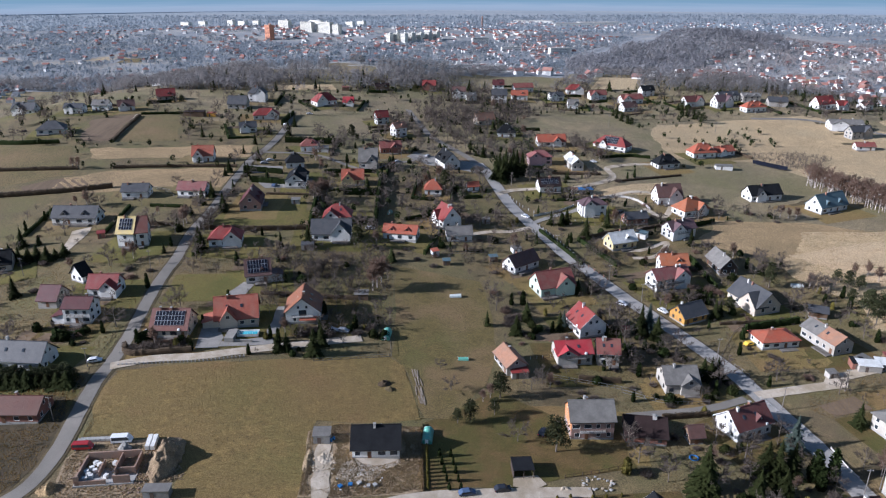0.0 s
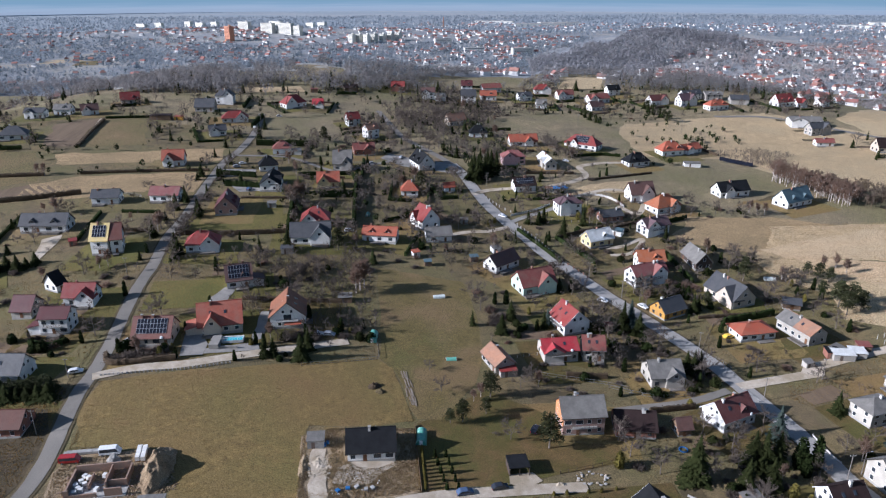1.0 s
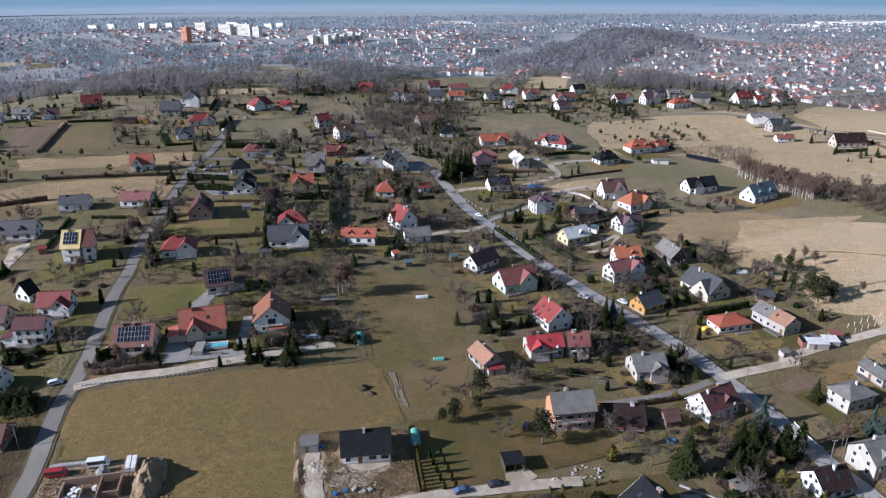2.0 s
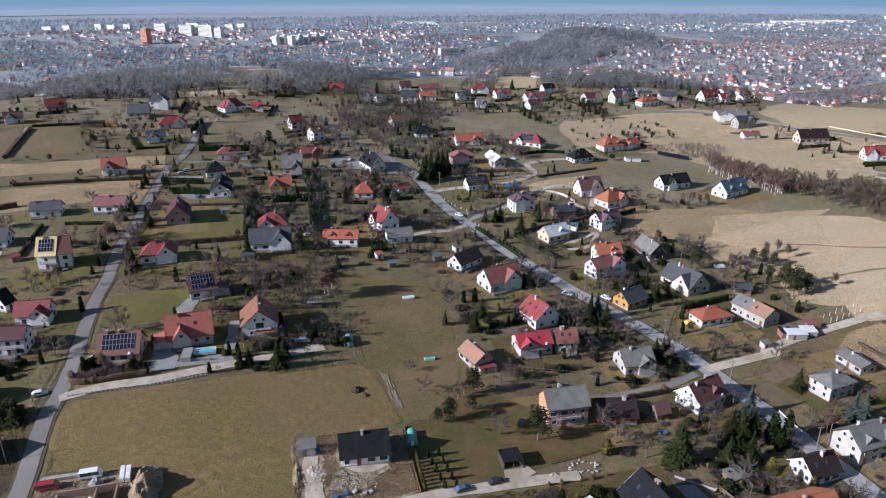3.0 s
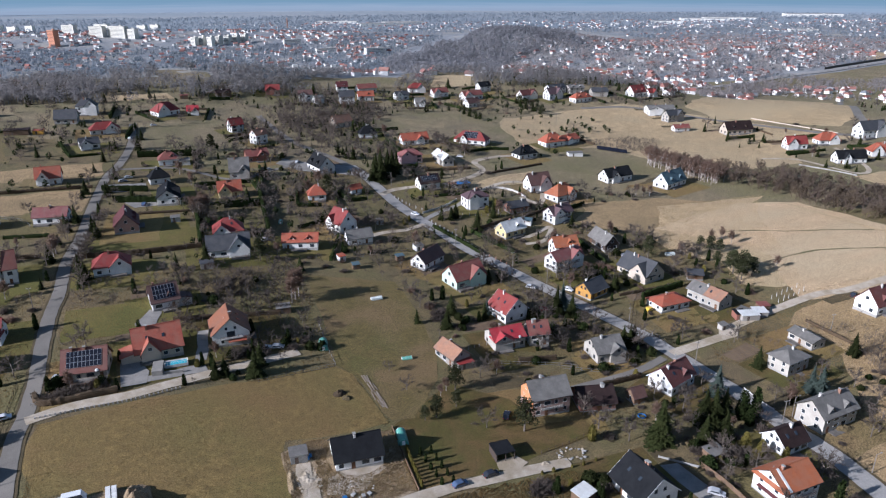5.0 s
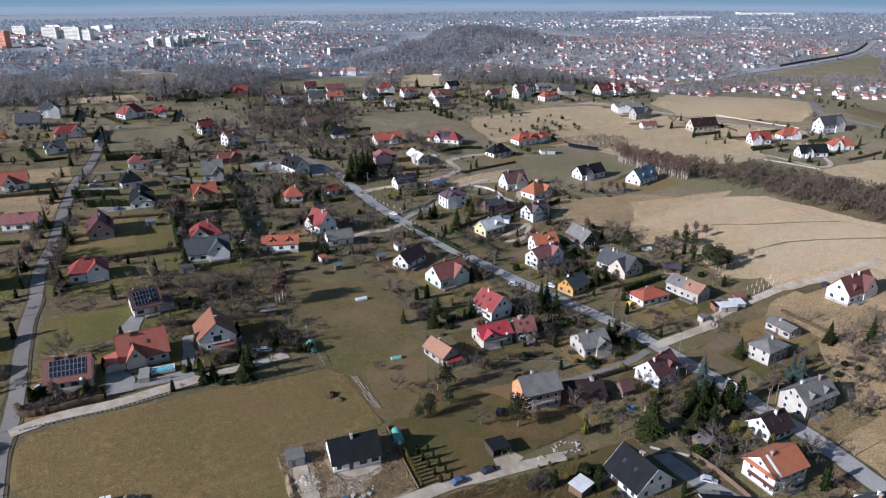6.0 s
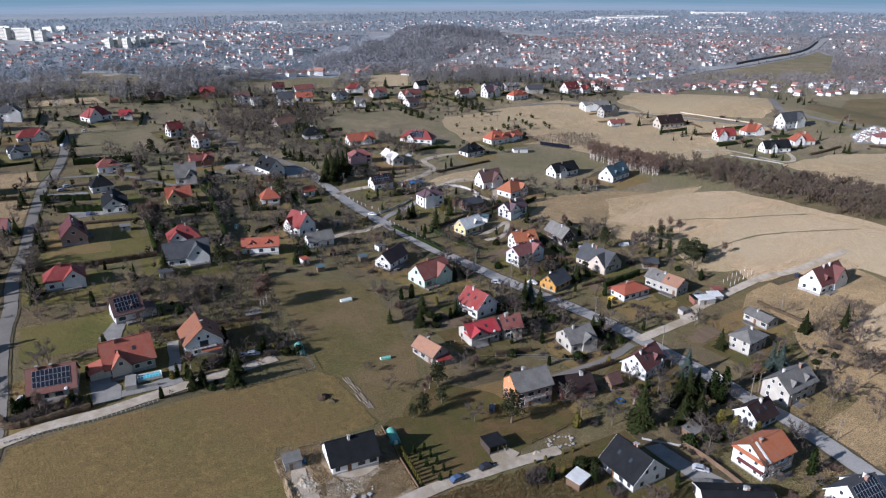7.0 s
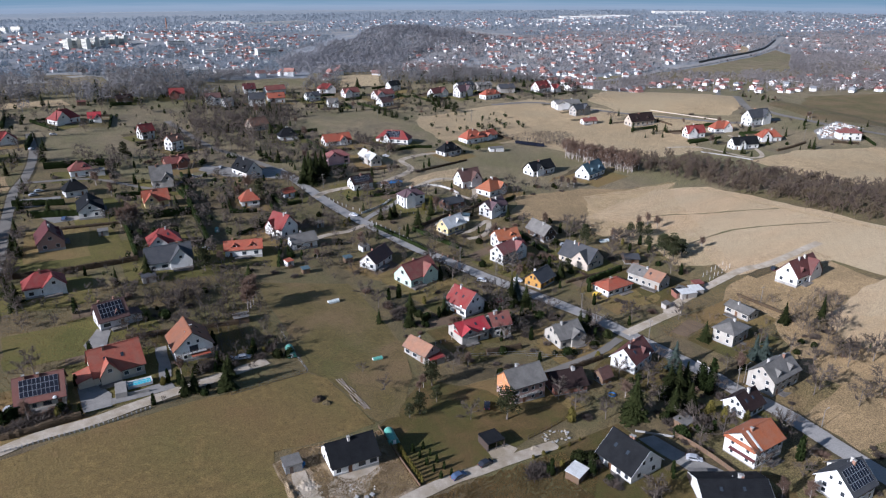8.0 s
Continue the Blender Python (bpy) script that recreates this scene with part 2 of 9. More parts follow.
BLUEN = material("blue_spruce_needles", (0.060, 0.076, 0.064), (0.040, 0.054, 0.046), 1.2, 0.85, None, 0.3, 0, 5, 0.1, spec=0.05)
THUJA = material("thuja_leaves", (0.016, 0.025, 0.007), (0.024, 0.032, 0.010), 1.2, 0.85, None, 0.3, 0, 5, 0.3, spec=0.05)
YELLOWL = material("golden_thuja_leaves", (0.136, 0.106, 0.017), (0.093, 0.085, 0.017), 1.2, 0.85, None, 0.3, 0, 5, 0.2)
HEDGEB = material("brown_hedge_leaves", (0.075, 0.05, 0.028), (0.05, 0.036, 0.02), 1.0, 0.9, None, 0.3, 0, 5, 0.2)
TEALSHEET = material("green_plastic_sheet", (0.14, 0.38, 0.29), (0.11, 0.32, 0.25), 1.0, 0.4, bump=0.1)
PALEFILM = material("pale_film", (0.55, 0.58, 0.55), (0.46, 0.5, 0.47), 1.0, 0.35, bump=0.1)
WATER = material("pool_water", (0.10, 0.42, 0.50), (0.08, 0.36, 0.45), 1.0, 0.08, bump=0.05)
CARM = {k: material("car_paint_" + k, v, tuple(x * 0.93 for x in v), 2, 0.25, bump=0, spec=0.6) for k, v in
        dict(white=(0.7, 0.7, 0.7), dark=(0.03, 0.032, 0.04), silver=(0.42, 0.43, 0.45), red=(0.35, 0.03, 0.03), blue=(0.07, 0.10, 0.17), yellow=(0.62, 0.42, 0.05)).items()}
TYRE = material("tyre_rubber", (0.02, 0.02, 0.02), (0.025, 0.025, 0.025), 4, 0.8, bump=0)
TARPB = material("blue_tarpaulin", (0.035, 0.13, 0.32), (0.03, 0.11, 0.27), 1, 0.5)
BLOCKM = material("white_blocks", (0.66, 0.65, 0.62), (0.58, 0.57, 0.54), 2, 0.9)
ORANGEB = material("orange_clay_blocks", (0.55, 0.25, 0.10), (0.46, 0.20, 0.085), 2.5, 0.9, (0.38, 0.2, 0.11), 0.3)
CLAYB = material("clay_blocks", (0.30, 0.20, 0.145), (0.245, 0.162, 0.12), 2, 0.9, (0.22, 0.165, 0.13), 0.3)
DUG = material("dug_earth", (0.215, 0.155, 0.092), (0.150, 0.108, 0.064), 0.6, 0.95, (0.28, 0.21, 0.13), 0.4, 0.8, 7, 0.1, grit=1.3)

PINEN = material("pine_needles", (0.035, 0.041, 0.018), (0.049, 0.050, 0.024), 1.2, 0.85, None, 0.3, 0, 5, 0.2, spec=0.05)
DARKTWIG = material("alder_twigs", (0.222, 0.168, 0.134), (0.172, 0.132, 0.108), 0.12, 0.9, (0.245, 0.190, 0.122), 0.8, 0, 6, 0.2)
UPLAND = material("upland_grass", (0.262, 0.206, 0.116), (0.190, 0.150, 0.085), 0.2, 0.95, (0.156, 0.126, 0.076), 0.2, 0.9, 9, 0.02, grit=1.8, d=(0.164, 0.142, 0.068), wide=0.4)
HAYF = material("hay_coloured_grass", (0.455, 0.335, 0.185), (0.350, 0.260, 0.142), 0.15, 0.95, (0.300, 0.222, 0.120), 0.25, 0.8, 12, 0.05, grit=1.8, d=(0.390, 0.300, 0.172), wide=0.5)
# Far ground: base colours shifted to blue-grey to stand for haze
HAZED_LAND = material("hazed_land", (0.222, 0.230, 0.240), (0.266, 0.265, 0.264), 0.02, 0.95, (0.310, 0.290, 0.252), 0.5, 0.0, 12, 0.0, grit=0.9, d=(0.195, 0.205, 0.219), wide=0.8)
HAZED_HAY = material("hazed_fallow", (0.335, 0.305, 0.262), (0.290, 0.268, 0.234), 0.02, 0.95, (0.250, 0.236, 0.205), 0.4, 0.0, 12, 0.05, grit=0.6)
HAZED_PLAIN = material("hazed_plain", (0.222, 0.256, 0.285), (0.255, 0.284, 0.31), 0.006, 0.95, (0.292, 0.300, 0.305), 0.6, 0.0, 12, 0.0, grit=0.6, stretch=(0.4, 1.6, 1))



def twiggy(m):
    """Bare crowns let half of the light through between their twigs."""
    n, l = m.node_tree.nodes, m.node_tree.links
    bsdf, out = n["Principled BSDF"], n["Material Output"]
    thru, mixed = n.new("ShaderNodeBsdfTranslucent"), n.new("ShaderNodeMixShader")
    l.new(bsdf.inputs["Base Color"].links[0].from_socket, thru.inputs["Color"])
    l.new(bsdf.outputs[0], mixed.inputs[1])
    l.new(thru.outputs[0], mixed.inputs[2])
    l.new(mixed.outputs[0], out.inputs["Surface"])


for m in (HAZED_MIDTWIG, HAZED_ESTATETWIG, TWIG, REDTWIG, DARKTWIG, HAZED_HILLTWIG, HAZED_TWIG, HAZED_FIR):
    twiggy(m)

# ---- land ----
AMPS = np.array([1.3, 8.7, 27.9, 35.4, 30.1, 15.6, 19.4, 23.9, 23.3, 34.4, 17.6, 6.1, 18.5, 25.7, 15.4, 21.7, 22.2, 15.3, 15.2, 28.5, 18.1, 10.3, 18.7, 33.8, 7.3]).reshape(5, 5)
HILLS = [(-350, 2000, 36, 800, 330), (600, 1620, 45, 270, 190), (960, 1290, 24, 260, 200), (-700, 1300, 20, 500, 300), (160, 790, 44, 330, 150), (-150, 760, 26, 200, 120)]


def land(x, y):
    """Height of the ground."""
    z = -36.0 + 0.0 * x
    for hx, hy, a, sx, sy in HILLS:
        z = z + a * np.exp(-((x - hx) / sx) ** 2 - ((y - hy) / sy) ** 2)
    for i in range(5):
        for j in range(5):
            z = z + AMPS[i, j] * np.exp(-((x + 300 - 200 * i) / 150) ** 2 - ((y - 50 - 150 * j) / 150) ** 2)
    return z


def zl(x, y):
    return float(land(np.float64(x), np.float64(y)))


def mesh_object(name, verts, faces, mat, parent=None, label="", smooth=False):
    me = bpy.data.meshes.new(name)
    me.from_pydata([tuple(map(float, v)) for v in verts], [], faces)
    me.update()
    if smooth:
        me.polygons.foreach_set("use_smooth", [True] * len(me.polygons))
    if mat:
        me.materials.append(mat)
    ob = new(name, me)
    ob.parent = parent
    if label:
        tagged(ob, label)
    return ob


def part(name, bm, mat, parent=None, label="", smooth=False):
    me = bpy.data.meshes.new(name)
    bm.to_mesh(me)
    bm.free()
    if smooth:
        me.polygons.foreach_set("use_smooth", [True] * len(me.polygons))
    me.materials.append(mat)
    ob = new(name, me)
    ob.parent = parent
    if label:
        tagged(ob, label)
    return ob


def box(bm, x, y, z, sx, sy, sz, turn=0.0):
    """A box with its base centre at x, y, z."""
    m = Matrix.Translation((x, y, z + sz / 2)) @ Matrix.Rotation(turn, 4, "Z") @ Matrix.Diagonal((sx, sy, sz, 1))
    return bmesh.ops.create_cube(bm, size=1.0, matrix=m)["verts"]


def prism(bm, pts, d, m=None):
    """Extrudes a closed outline of 3D points along d."""
    a = [bm.verts.new(p) for p in pts]
    b = [bm.verts.new(Vector(p) + Vector(d)) for p in pts]
    fs = [bm.faces.new(a[::-1]), bm.faces.new(b)]
    for i in range(len(a)):
        j = (i + 1) % len(a)
        fs.append(bm.faces.new((a[i], a[j], b[j], b[i])))
    bmesh.ops.recalc_face_normals(bm, faces=fs)
    return a + b


def cone(bm, p, q, r1, r2, n=6):
    """A tapered limb from p to q."""
    p, q = Vector(p), Vector(q)
    d = q - p
    m = Matrix.Translation((p + q) / 2) @ d.to_track_quat("Z", "Y").to_matrix().to_4x4()
    bmesh.ops.create_cone(bm, cap_ends=True, segments=n, radius1=r1, radius2=max(r2, 0.001), depth=d.length, matrix=m)


def steps(*spans):
    out = [spans[0][0]]
    for a, b, d in spans:
        k = max(1, round((b - a) / d))
        out += [a + (b - a) * i / k for i in range(1, k + 1)]
    return out


def build_ground():
    xs = steps((-4900, -2000, 240), (-2000, -700, 60), (-700, -320, 16), (-320, 480, 6), (480, 1000, 16), (1000, 2200, 50), (2200, 4900, 240))
    ys = steps((-900, 0, 75), (0, 60, 15), (60, 680, 6), (680, 1000, 14), (1000, 2600, 32), (2600, 4900, 150))
    gx, gy = np.meshgrid(np.array(xs), np.array(ys))
    z = land(gx, gy)
    nx, ny = len(xs), len(ys)
    verts = np.stack([gx.ravel(), gy.ravel(), z.ravel()], 1)
    idx = np.arange(nx * ny).reshape(ny, nx)
    faces = np.stack([idx[:-1, :-1].ravel(), idx[:-1, 1:].ravel(), idx[1:, 1:].ravel(), idx[1:, :-1].ravel()], 1).tolist()
    ob = mesh_object("ground", verts, faces, GARDEN, smooth=True)
    ob.data.materials.append(HAZED_LAND)
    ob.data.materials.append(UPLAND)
    ob.data.materials.append(HAZED_PLAIN)
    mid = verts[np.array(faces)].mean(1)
    # faces far off take the ground colours with haze painted in
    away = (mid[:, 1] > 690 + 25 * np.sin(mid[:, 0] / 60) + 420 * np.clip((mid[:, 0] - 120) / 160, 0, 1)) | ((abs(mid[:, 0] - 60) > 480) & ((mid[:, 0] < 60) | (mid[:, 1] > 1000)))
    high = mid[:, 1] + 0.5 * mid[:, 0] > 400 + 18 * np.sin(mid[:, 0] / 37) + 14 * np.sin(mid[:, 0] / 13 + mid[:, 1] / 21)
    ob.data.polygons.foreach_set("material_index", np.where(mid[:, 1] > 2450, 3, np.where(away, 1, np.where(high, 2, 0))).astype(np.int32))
    return tagged(ob, "rolling ground of dull winter grass and garden soil", "ground", kind="structure")


build_ground()


POLYS, LINES, FOOT, HOUSES = [], [], [], []


def patch(name, pts, mat, label, lift=0.06, category="field", step=5.0):
    """A piece of ground with its own cover, draped over the land."""
    from mathutils import geometry
    if category not in ("soil", "garden", "slope"):
        POLYS.append([tuple(p) for p in pts])
    out = []
    for i, p in enumerate(pts):
        q = pts[(i + 1) % len(pts)]
        k = max(1, int(math.dist(p, q) / step))
        out += [(p[0] + (q[0] - p[0]) * s / k, p[1] + (q[1] - p[1]) * s / k) for s in range(k)]
    rnd = random.Random(len(pts) * 7 + int(abs(pts[0][0])))
    n = len(out)
    wander = {"field": 3.0, "lawn": 1.2, "garden": 0.9, "grass": 1.5, "slope": 3.0, "soil": 0.8}.get(category, 0.0)
    rim = [Vector((x + rnd.uniform(-0.5, 0.5), y + rnd.uniform(-0.5, 0.5))) + wander * noise.noise_vector(Vector((x * 0.07, y * 0.07, 3.0))).to_2d() for x, y in out]
    x0, x1 = min(p.x for p in rim), max(p.x for p in rim)
    y0, y1 = min(p.y for p in rim), max(p.y for p in rim)
    inner = [Vector((x, y)) for x in np.arange(x0 + 2, x1, step) for y in np.arange(y0 + 2, y1, step)]
    v, e, f, *_ = geometry.delaunay_2d_cdt(rim + inner, [], [list(range(n))], 1, 0.01)
    ob = mesh_object(name, [(p.x, p.y, zl(p.x, p.y) + lift) for p in v], [list(q) for q in f], mat, smooth=True)
    return tagged(ob, label, category, kind="structure")


def smooth_line(pts, step=3.0):
    """Catmull-Rom through the points."""
    P = [Vector((*p, 0)) for p in pts]
    P = [P[0] * 2 - P[1]] + P + [P[-1] * 2 - P[-2]]
    out = []
    for i in range(1, len(P) - 2):
        a, b, c, d = P[i - 1:i + 3]
        k = max(2, int((c - b).length / step))
        for s in range(k):
            t = s / k
            out.append(0.5 * ((2 * b) + (c - a) * t + (2 * a - 5 * b + 4 * c - d) * t * t + (3 * b - a - 3 * c + d) * t ** 3))
    return out + [P[-2]]


def road(name, pts, width, mat, label, lift=0.2, wobble=0.15, category="road", verge=None):
    line = smooth_line(pts)
    LINES.append((width / 2 + 0.8, np.array([(p.x, p.y) for p in line])))
    rnd = random.Random(int(abs(pts[0][0] * 10)))
    verts, faces = [], []
    cols = 5
    for i, p in enumerate(line):
        d = (line[min(i + 1, len(line) - 1)] - line[max(i - 1, 0)]).normalized()
        nrm = Vector((-d.y, d.x, 0))
        for k in range(cols):
            s = (k / (cols - 1) - 0.5) * width + (rnd.uniform(-wobble, wobble) if k in (0, cols - 1) else 0)
            q = p + nrm * s
            verts.append((q.x, q.y, zl(q.x, q.y) + lift))
    for i in range(len(line) - 1):
        for k in range(cols - 1):
            a = i * cols + k
            faces.append((a, a + cols, a + cols + 1, a + 1))
    ob = mesh_object(name, verts, faces, mat, smooth=True)
    return tagged(ob, label, category, kind="structure")


# ---- fields, lawns and roads ----
patch("field", [(-102.2, 188.9), (-64.3, 195.3), (-34.2, 200.5), (-17.6, 202.5), (-12.7, 197.4), (-6.0, 170.1), (-26.5, 167.8), (-36.7, 167.0), (-36.9, 154.3), (-35.7, 135.9), (-65.9, 134.0), (-65.7, 140.5), (-73.7, 158.2), (-98.3, 158.1), (-102.3, 175.4)], FIELD, "wide meadow of dry yellow-brown grass beside the new houses")
patch("lawn", [(-20.0, 271.2), (15.3, 261.7), (18.3, 234.9), (18.8, 211.5), (13.7, 190.7), (2.6, 170.9), (-5.6, 170.9), (-12.1, 197.5), (-17.0, 203.6), (-17.5, 229.8)], MOWN, "long mown garden lawn between the plots", category="lawn")
patch("lawn", [(-4.7, 168.9), (17.1, 187.9), (33.8, 174.7), (35.8, 161.7), (51.2, 159.9), (52.5, 152.9), (33.5, 148.5), (16.9, 145.1), (-3.4, 141.1)], LAWN, "mown lawn round the dark carport", category="lawn")
patch("lawn", [(-110.5, 323.6), (-70.6, 341.5), (-61.7, 303.7), (-108.7, 297.4)], OLIVE, "green lawn beside the gabled brick house", category="lawn")
patch("lawn", [(-104.7, 237.0), (-105.4, 252.6), (-82.3, 254.3), (-77.5, 244.5), (-82.2, 233.6), (-103.8, 231.1)], OLIVE, "green lawn with a curved border", category="lawn")
patch("field", [(-284.7, 408.3), (-222.0, 411.7), (-200.8, 363.3), (-240.8, 337.1)], GREENF, "green winter field")
patch("field", [(-198.5, 421.6), (-212.4, 486.3), (-181.7, 492.8), (-166.6, 429.1)], GREENF, "olive fallow field with a dark edge")
patch("field", [(-223.4, 421.8), (-237.1, 470.8), (-216.6, 489.0), (-204.0, 423.2)], TILLED, "brown tilled field")
patch("field", [(-210.0, 407.5), (-117.1, 427.9), (-113.0, 401.8), (-201.9, 389.6)], STRAW, "strip of dry straw-coloured grass")
patch("field", [(-202.6, 358.3), (-184.2, 371.2), (-116.0, 381.9), (-114.9, 347.6), (-142.1, 348.3), (-202.5, 335.0)], STRAW, "strip of straw-coloured stubble")
patch("field", [(-217.6, 347.2), (-202.6, 358.3), (-181.2, 360.9), (-181.2, 349.4), (-208.0, 339.9)], TILLED, "brown tilled strip")
patch("field", [(-99.5, 460.1), (-104.2, 504.7), (-54.2, 517.2), (-51.4, 460.3)], UPLAND, "dry meadow behind a hedge")
patch("field", [(50.2, 508.9), (79.3, 555.3), (136.8, 569.8), (143.2, 489.8), (91.6, 471.9), (57.9, 483.5)], UPLAND, "dry sloping meadow")
patch("field", [(158.8, 295.0), (222.7, 314.2), (252.4, 303.8), (261.3, 278.3), (274.9, 199.3), (222.5, 164.4), (219.7, 193.0), (171.5, 207.9), (182.5, 236.0), (189.6, 248.0), (173.2, 277.9)], PLOUGH, "pale stubble field with faint furrows")
patch("field", [(173.0, 163.1), (237.3, 174.3), (212.9, 136.6), (168.3, 128.2), (164.3, 146.0)], PLOUGH, "pale stubble field")
patch("field", [(116.2, 127.4), (148.0, 140.2), (168.3, 128.2), (139.5, 102.4), (113.2, 104.6)], STRAW, "dry overgrown plot")
patch("field", [(150.0, 190.0), (166.0, 202.0), (190.0, 206.0), (218.0, 196.0), (216.0, 165.0), (170.0, 128.0), (140.0, 103.0), (116.0, 104.0), (114.5, 122.0), (128.0, 128.0), (140.0, 146.0), (152.0, 168.0)], STRAW, "dry straw-coloured slope with scrub behind the grey houses", 0.045, "slope")
patch("field", [(232.3, 552.8), (299.5, 556.6), (283.6, 488.3), (280.0, 430.7), (299.4, 390.0), (317.6, 380.9), (242.5, 376.2), (229.8, 418.1), (239.6, 488.6)], HAYF, "dry grassy slope")
patch("field", [(346.5, 551.0), (622.5, 801.4), (726.9, 764.9), (443.5, 456.9), (411.6, 440.2), (343.4, 504.8)], HAYF, "gently domed fallow field")
patch("field", [(474.6, 454.8), (847.3, 700.5), (1011.6, 666.6), (540.1, 369.8), (466.3, 400.9)], GREENF, "green field by the station road")
patch("field", [(324.8, 336.0), (371.8, 343.5), (464.4, 321.4), (356.4, 251.8), (317.6, 267.3)], HAYF, "dry overgrown slope")
patch("field", [(178.3, 422.1), (203.7, 392.6), (207.3, 373.0), (160.9, 344.5), (128.0, 383.7), (137.5, 404.5)], UPLAND, "fallow grass round the far houses")
patch("field", [(122.1, 311.5), (139.5, 334.4), (182.0, 332.9), (222.4, 315.0), (198.5, 275.7), (181.1, 298.0), (153.8, 289.3), (134.9, 299.5)], STRAW, "tussocky straw-coloured slope below the houses", 0.05)
patch("field", [(98.3, 367.5), (72.2, 361.2), (98.1, 380.4), (130.3, 391.5), (148.3, 386.2), (130.5, 370.6)], HAYF, "rough pale slope above a lane", 0.05)
patch("field", [(150.0, 440.0), (150.0, 500.0), (165.0, 535.0), (235.0, 556.0), (300.0, 572.0), (345.0, 505.0), (400.0, 415.0), (330.0, 400.0), (318.0, 372.0), (262.0, 372.0), (232.0, 395.0), (205.0, 440.0), (180.0, 440.0)], HAYF, "dry golden hillside above the alder wood", 0.03, "slope")
patch("bare_ground", [(-37.2, 162.4), (-29.5, 166.3), (-6.3, 167.0), (-5.1, 141.4), (-25.6, 137.9), (-35.7, 138.2)], SOIL, "churned bare soil round the new bungalow", 0.09, "soil")
patch("bare_ground", [(-26.4, 150.1), (-21.7, 152.6), (-12.7, 154.1), (-10.8, 152.0), (-14.7, 148.7), (-17.9, 144.7), (-23.2, 143.2), (-27.2, 145.0)], GRAVEL, "pale trodden sand before the bungalow", 0.16, "soil")
patch("bare_ground", [(-94.9, 134.9), (-98.2, 149.4), (-96.3, 155.4), (-77.5, 157.9), (-71.5, 154.9), (-68.1, 142.4), (-71.6, 134.8)], SOIL, "churned bare soil of a building site", 0.09, "soil")
patch("rough_ground", [(-116.0, 135.6), (-143.3, 179.0), (-110.8, 175.6), (-105.2, 161.7), (-104.9, 148.5), (-108.2, 138.9)], ROUGH, "rough brown verge beside the lane", 0.07, "grass")
patch("yard", [(-22.3, 419.9), (-17.0, 429.5), (-3.5, 422.3), (18.1, 414.4), (21.9, 394.0), (5.6, 400.5), (-9.3, 405.4)], PAVING, "pale paved forecourt of a dark-roofed house", 0.19, "yard")
patch("yard", [(17.9, 148.4), (24.6, 148.8), (26.4, 145.6), (22.5, 143.4), (17.5, 144.3)], GRAVEL, "gravel yard before the carport", 0.19, "yard")
patch("yard", [(-83.5, 215.0), (-78.0, 216.0), (-74.5, 209.0), (-74.8, 202.2), (-81.6, 201.5)], PAVING, "paved drive between two houses", 0.19, "yard")
patch("yard", [(-74.0, 206.2), (-58.0, 210.0), (-57.0, 205.8), (-64.6, 203.9), (-74.0, 202.6)], PAVING, "paved apron with a small pool", 0.19, "yard")
patch("yard", [(-60.5, 231.0), (-57.5, 231.0), (-57.0, 212.0), (-60.5, 211.0)], PAVING, "narrow paved drive beside a gabled house", 0.19, "yard")
patch("yard", [(-81.9, 238.8), (-77.6, 248.1), (-73.1, 246.2), (-74.8, 235.9), (-80.3, 234.6)], PAVING, "paved drive", 0.19, "yard")
patch("yard", [(-101.8, 363.1), (-86.7, 363.4), (-73.1, 363.7), (-73.0, 354.7), (-92.7, 350.0)], PAVING, "pale paved yard", 0.19, "yard")
patch("yard", [(-112.5, 386.0), (-91.5, 387.5), (-89.5, 375.0), (-110.5, 373.0)], PAVING, "pale paved yard beside a hedge", 0.19, "yard")
patch("yard", [(-166.1, 294.1), (-159.1, 298.5), (-158.2, 288.1), (-159.2, 274.7), (-162.2, 274.9)], GRAVEL, "pale gravel drive", 0.19, "yard")
patch("yard", [(61.0, 135.8), (66.3, 135.5), (68.6, 126.7), (73.6, 114.0), (72.5, 111.3), (65.1, 112.5), (63.9, 121.1)], PAVING, "paved drive behind a wooden fence", 0.19, "yard")
patch("yard", [(435.7, 376.2), (483.1, 392.4), (487.9, 370.0), (443.4, 352.3), (417.8, 356.9)], PAVING, "yard stacked with building goods", 0.19, "yard")

MAIN = [(112.5, 60.0), (110.8, 82.0), (109.6, 104.0), (109.6, 126.6), (107.0, 142.0), (105.5, 157.9), (103.0, 173.1), (99.8, 188.6), (96.7, 201.9), (90.1, 219.4), (82.3, 236.1), (73.6, 253.4), (64.3, 273.1), (55.1, 291.6), (47.9, 310.9), (41.1, 328.5), (34.9, 348.0), (30.1, 372.1), (25.8, 396.1), (20.9, 412.5)]
road("verge", MAIN, 8.2, BRUSH, "grassy verge along the village road", 0.13)
road("road", MAIN, 6.4, PALEASPHALT, "pale worn asphalt village road")
road("road", [(22.4, 408.2), (13.5, 427.8), (2.2, 449.5), (-9.3, 473.7), (-19.2, 512.9), (-27.5, 547.2)], 4.6, ASPHALT, "narrow continuation of the village road", 0.195)
LANE = [(-108.7, 132.6), (-103.3, 140.2), (-102.3, 151.6), (-103.9, 166.5), (-105.8, 182.3), (-105.5, 193.2), (-106.1, 208.2), (-108.6, 229.5), (-110.3, 251.1), (-110.3, 266.8), (-112.5, 293.5), (-111.2, 318.5), (-111.9, 347.0), (-112.1, 379.3), (-111.8, 400.8), (-108.0, 428.1), (-107.3, 470.5), (-111.8, 518.5)]
road("verge", LANE, 6.2, BRUSH, "trodden grassy verge along the lane", 0.13)
road("road", LANE, 4.5, ASPHALT, "narrow grey village lane", 0.22)
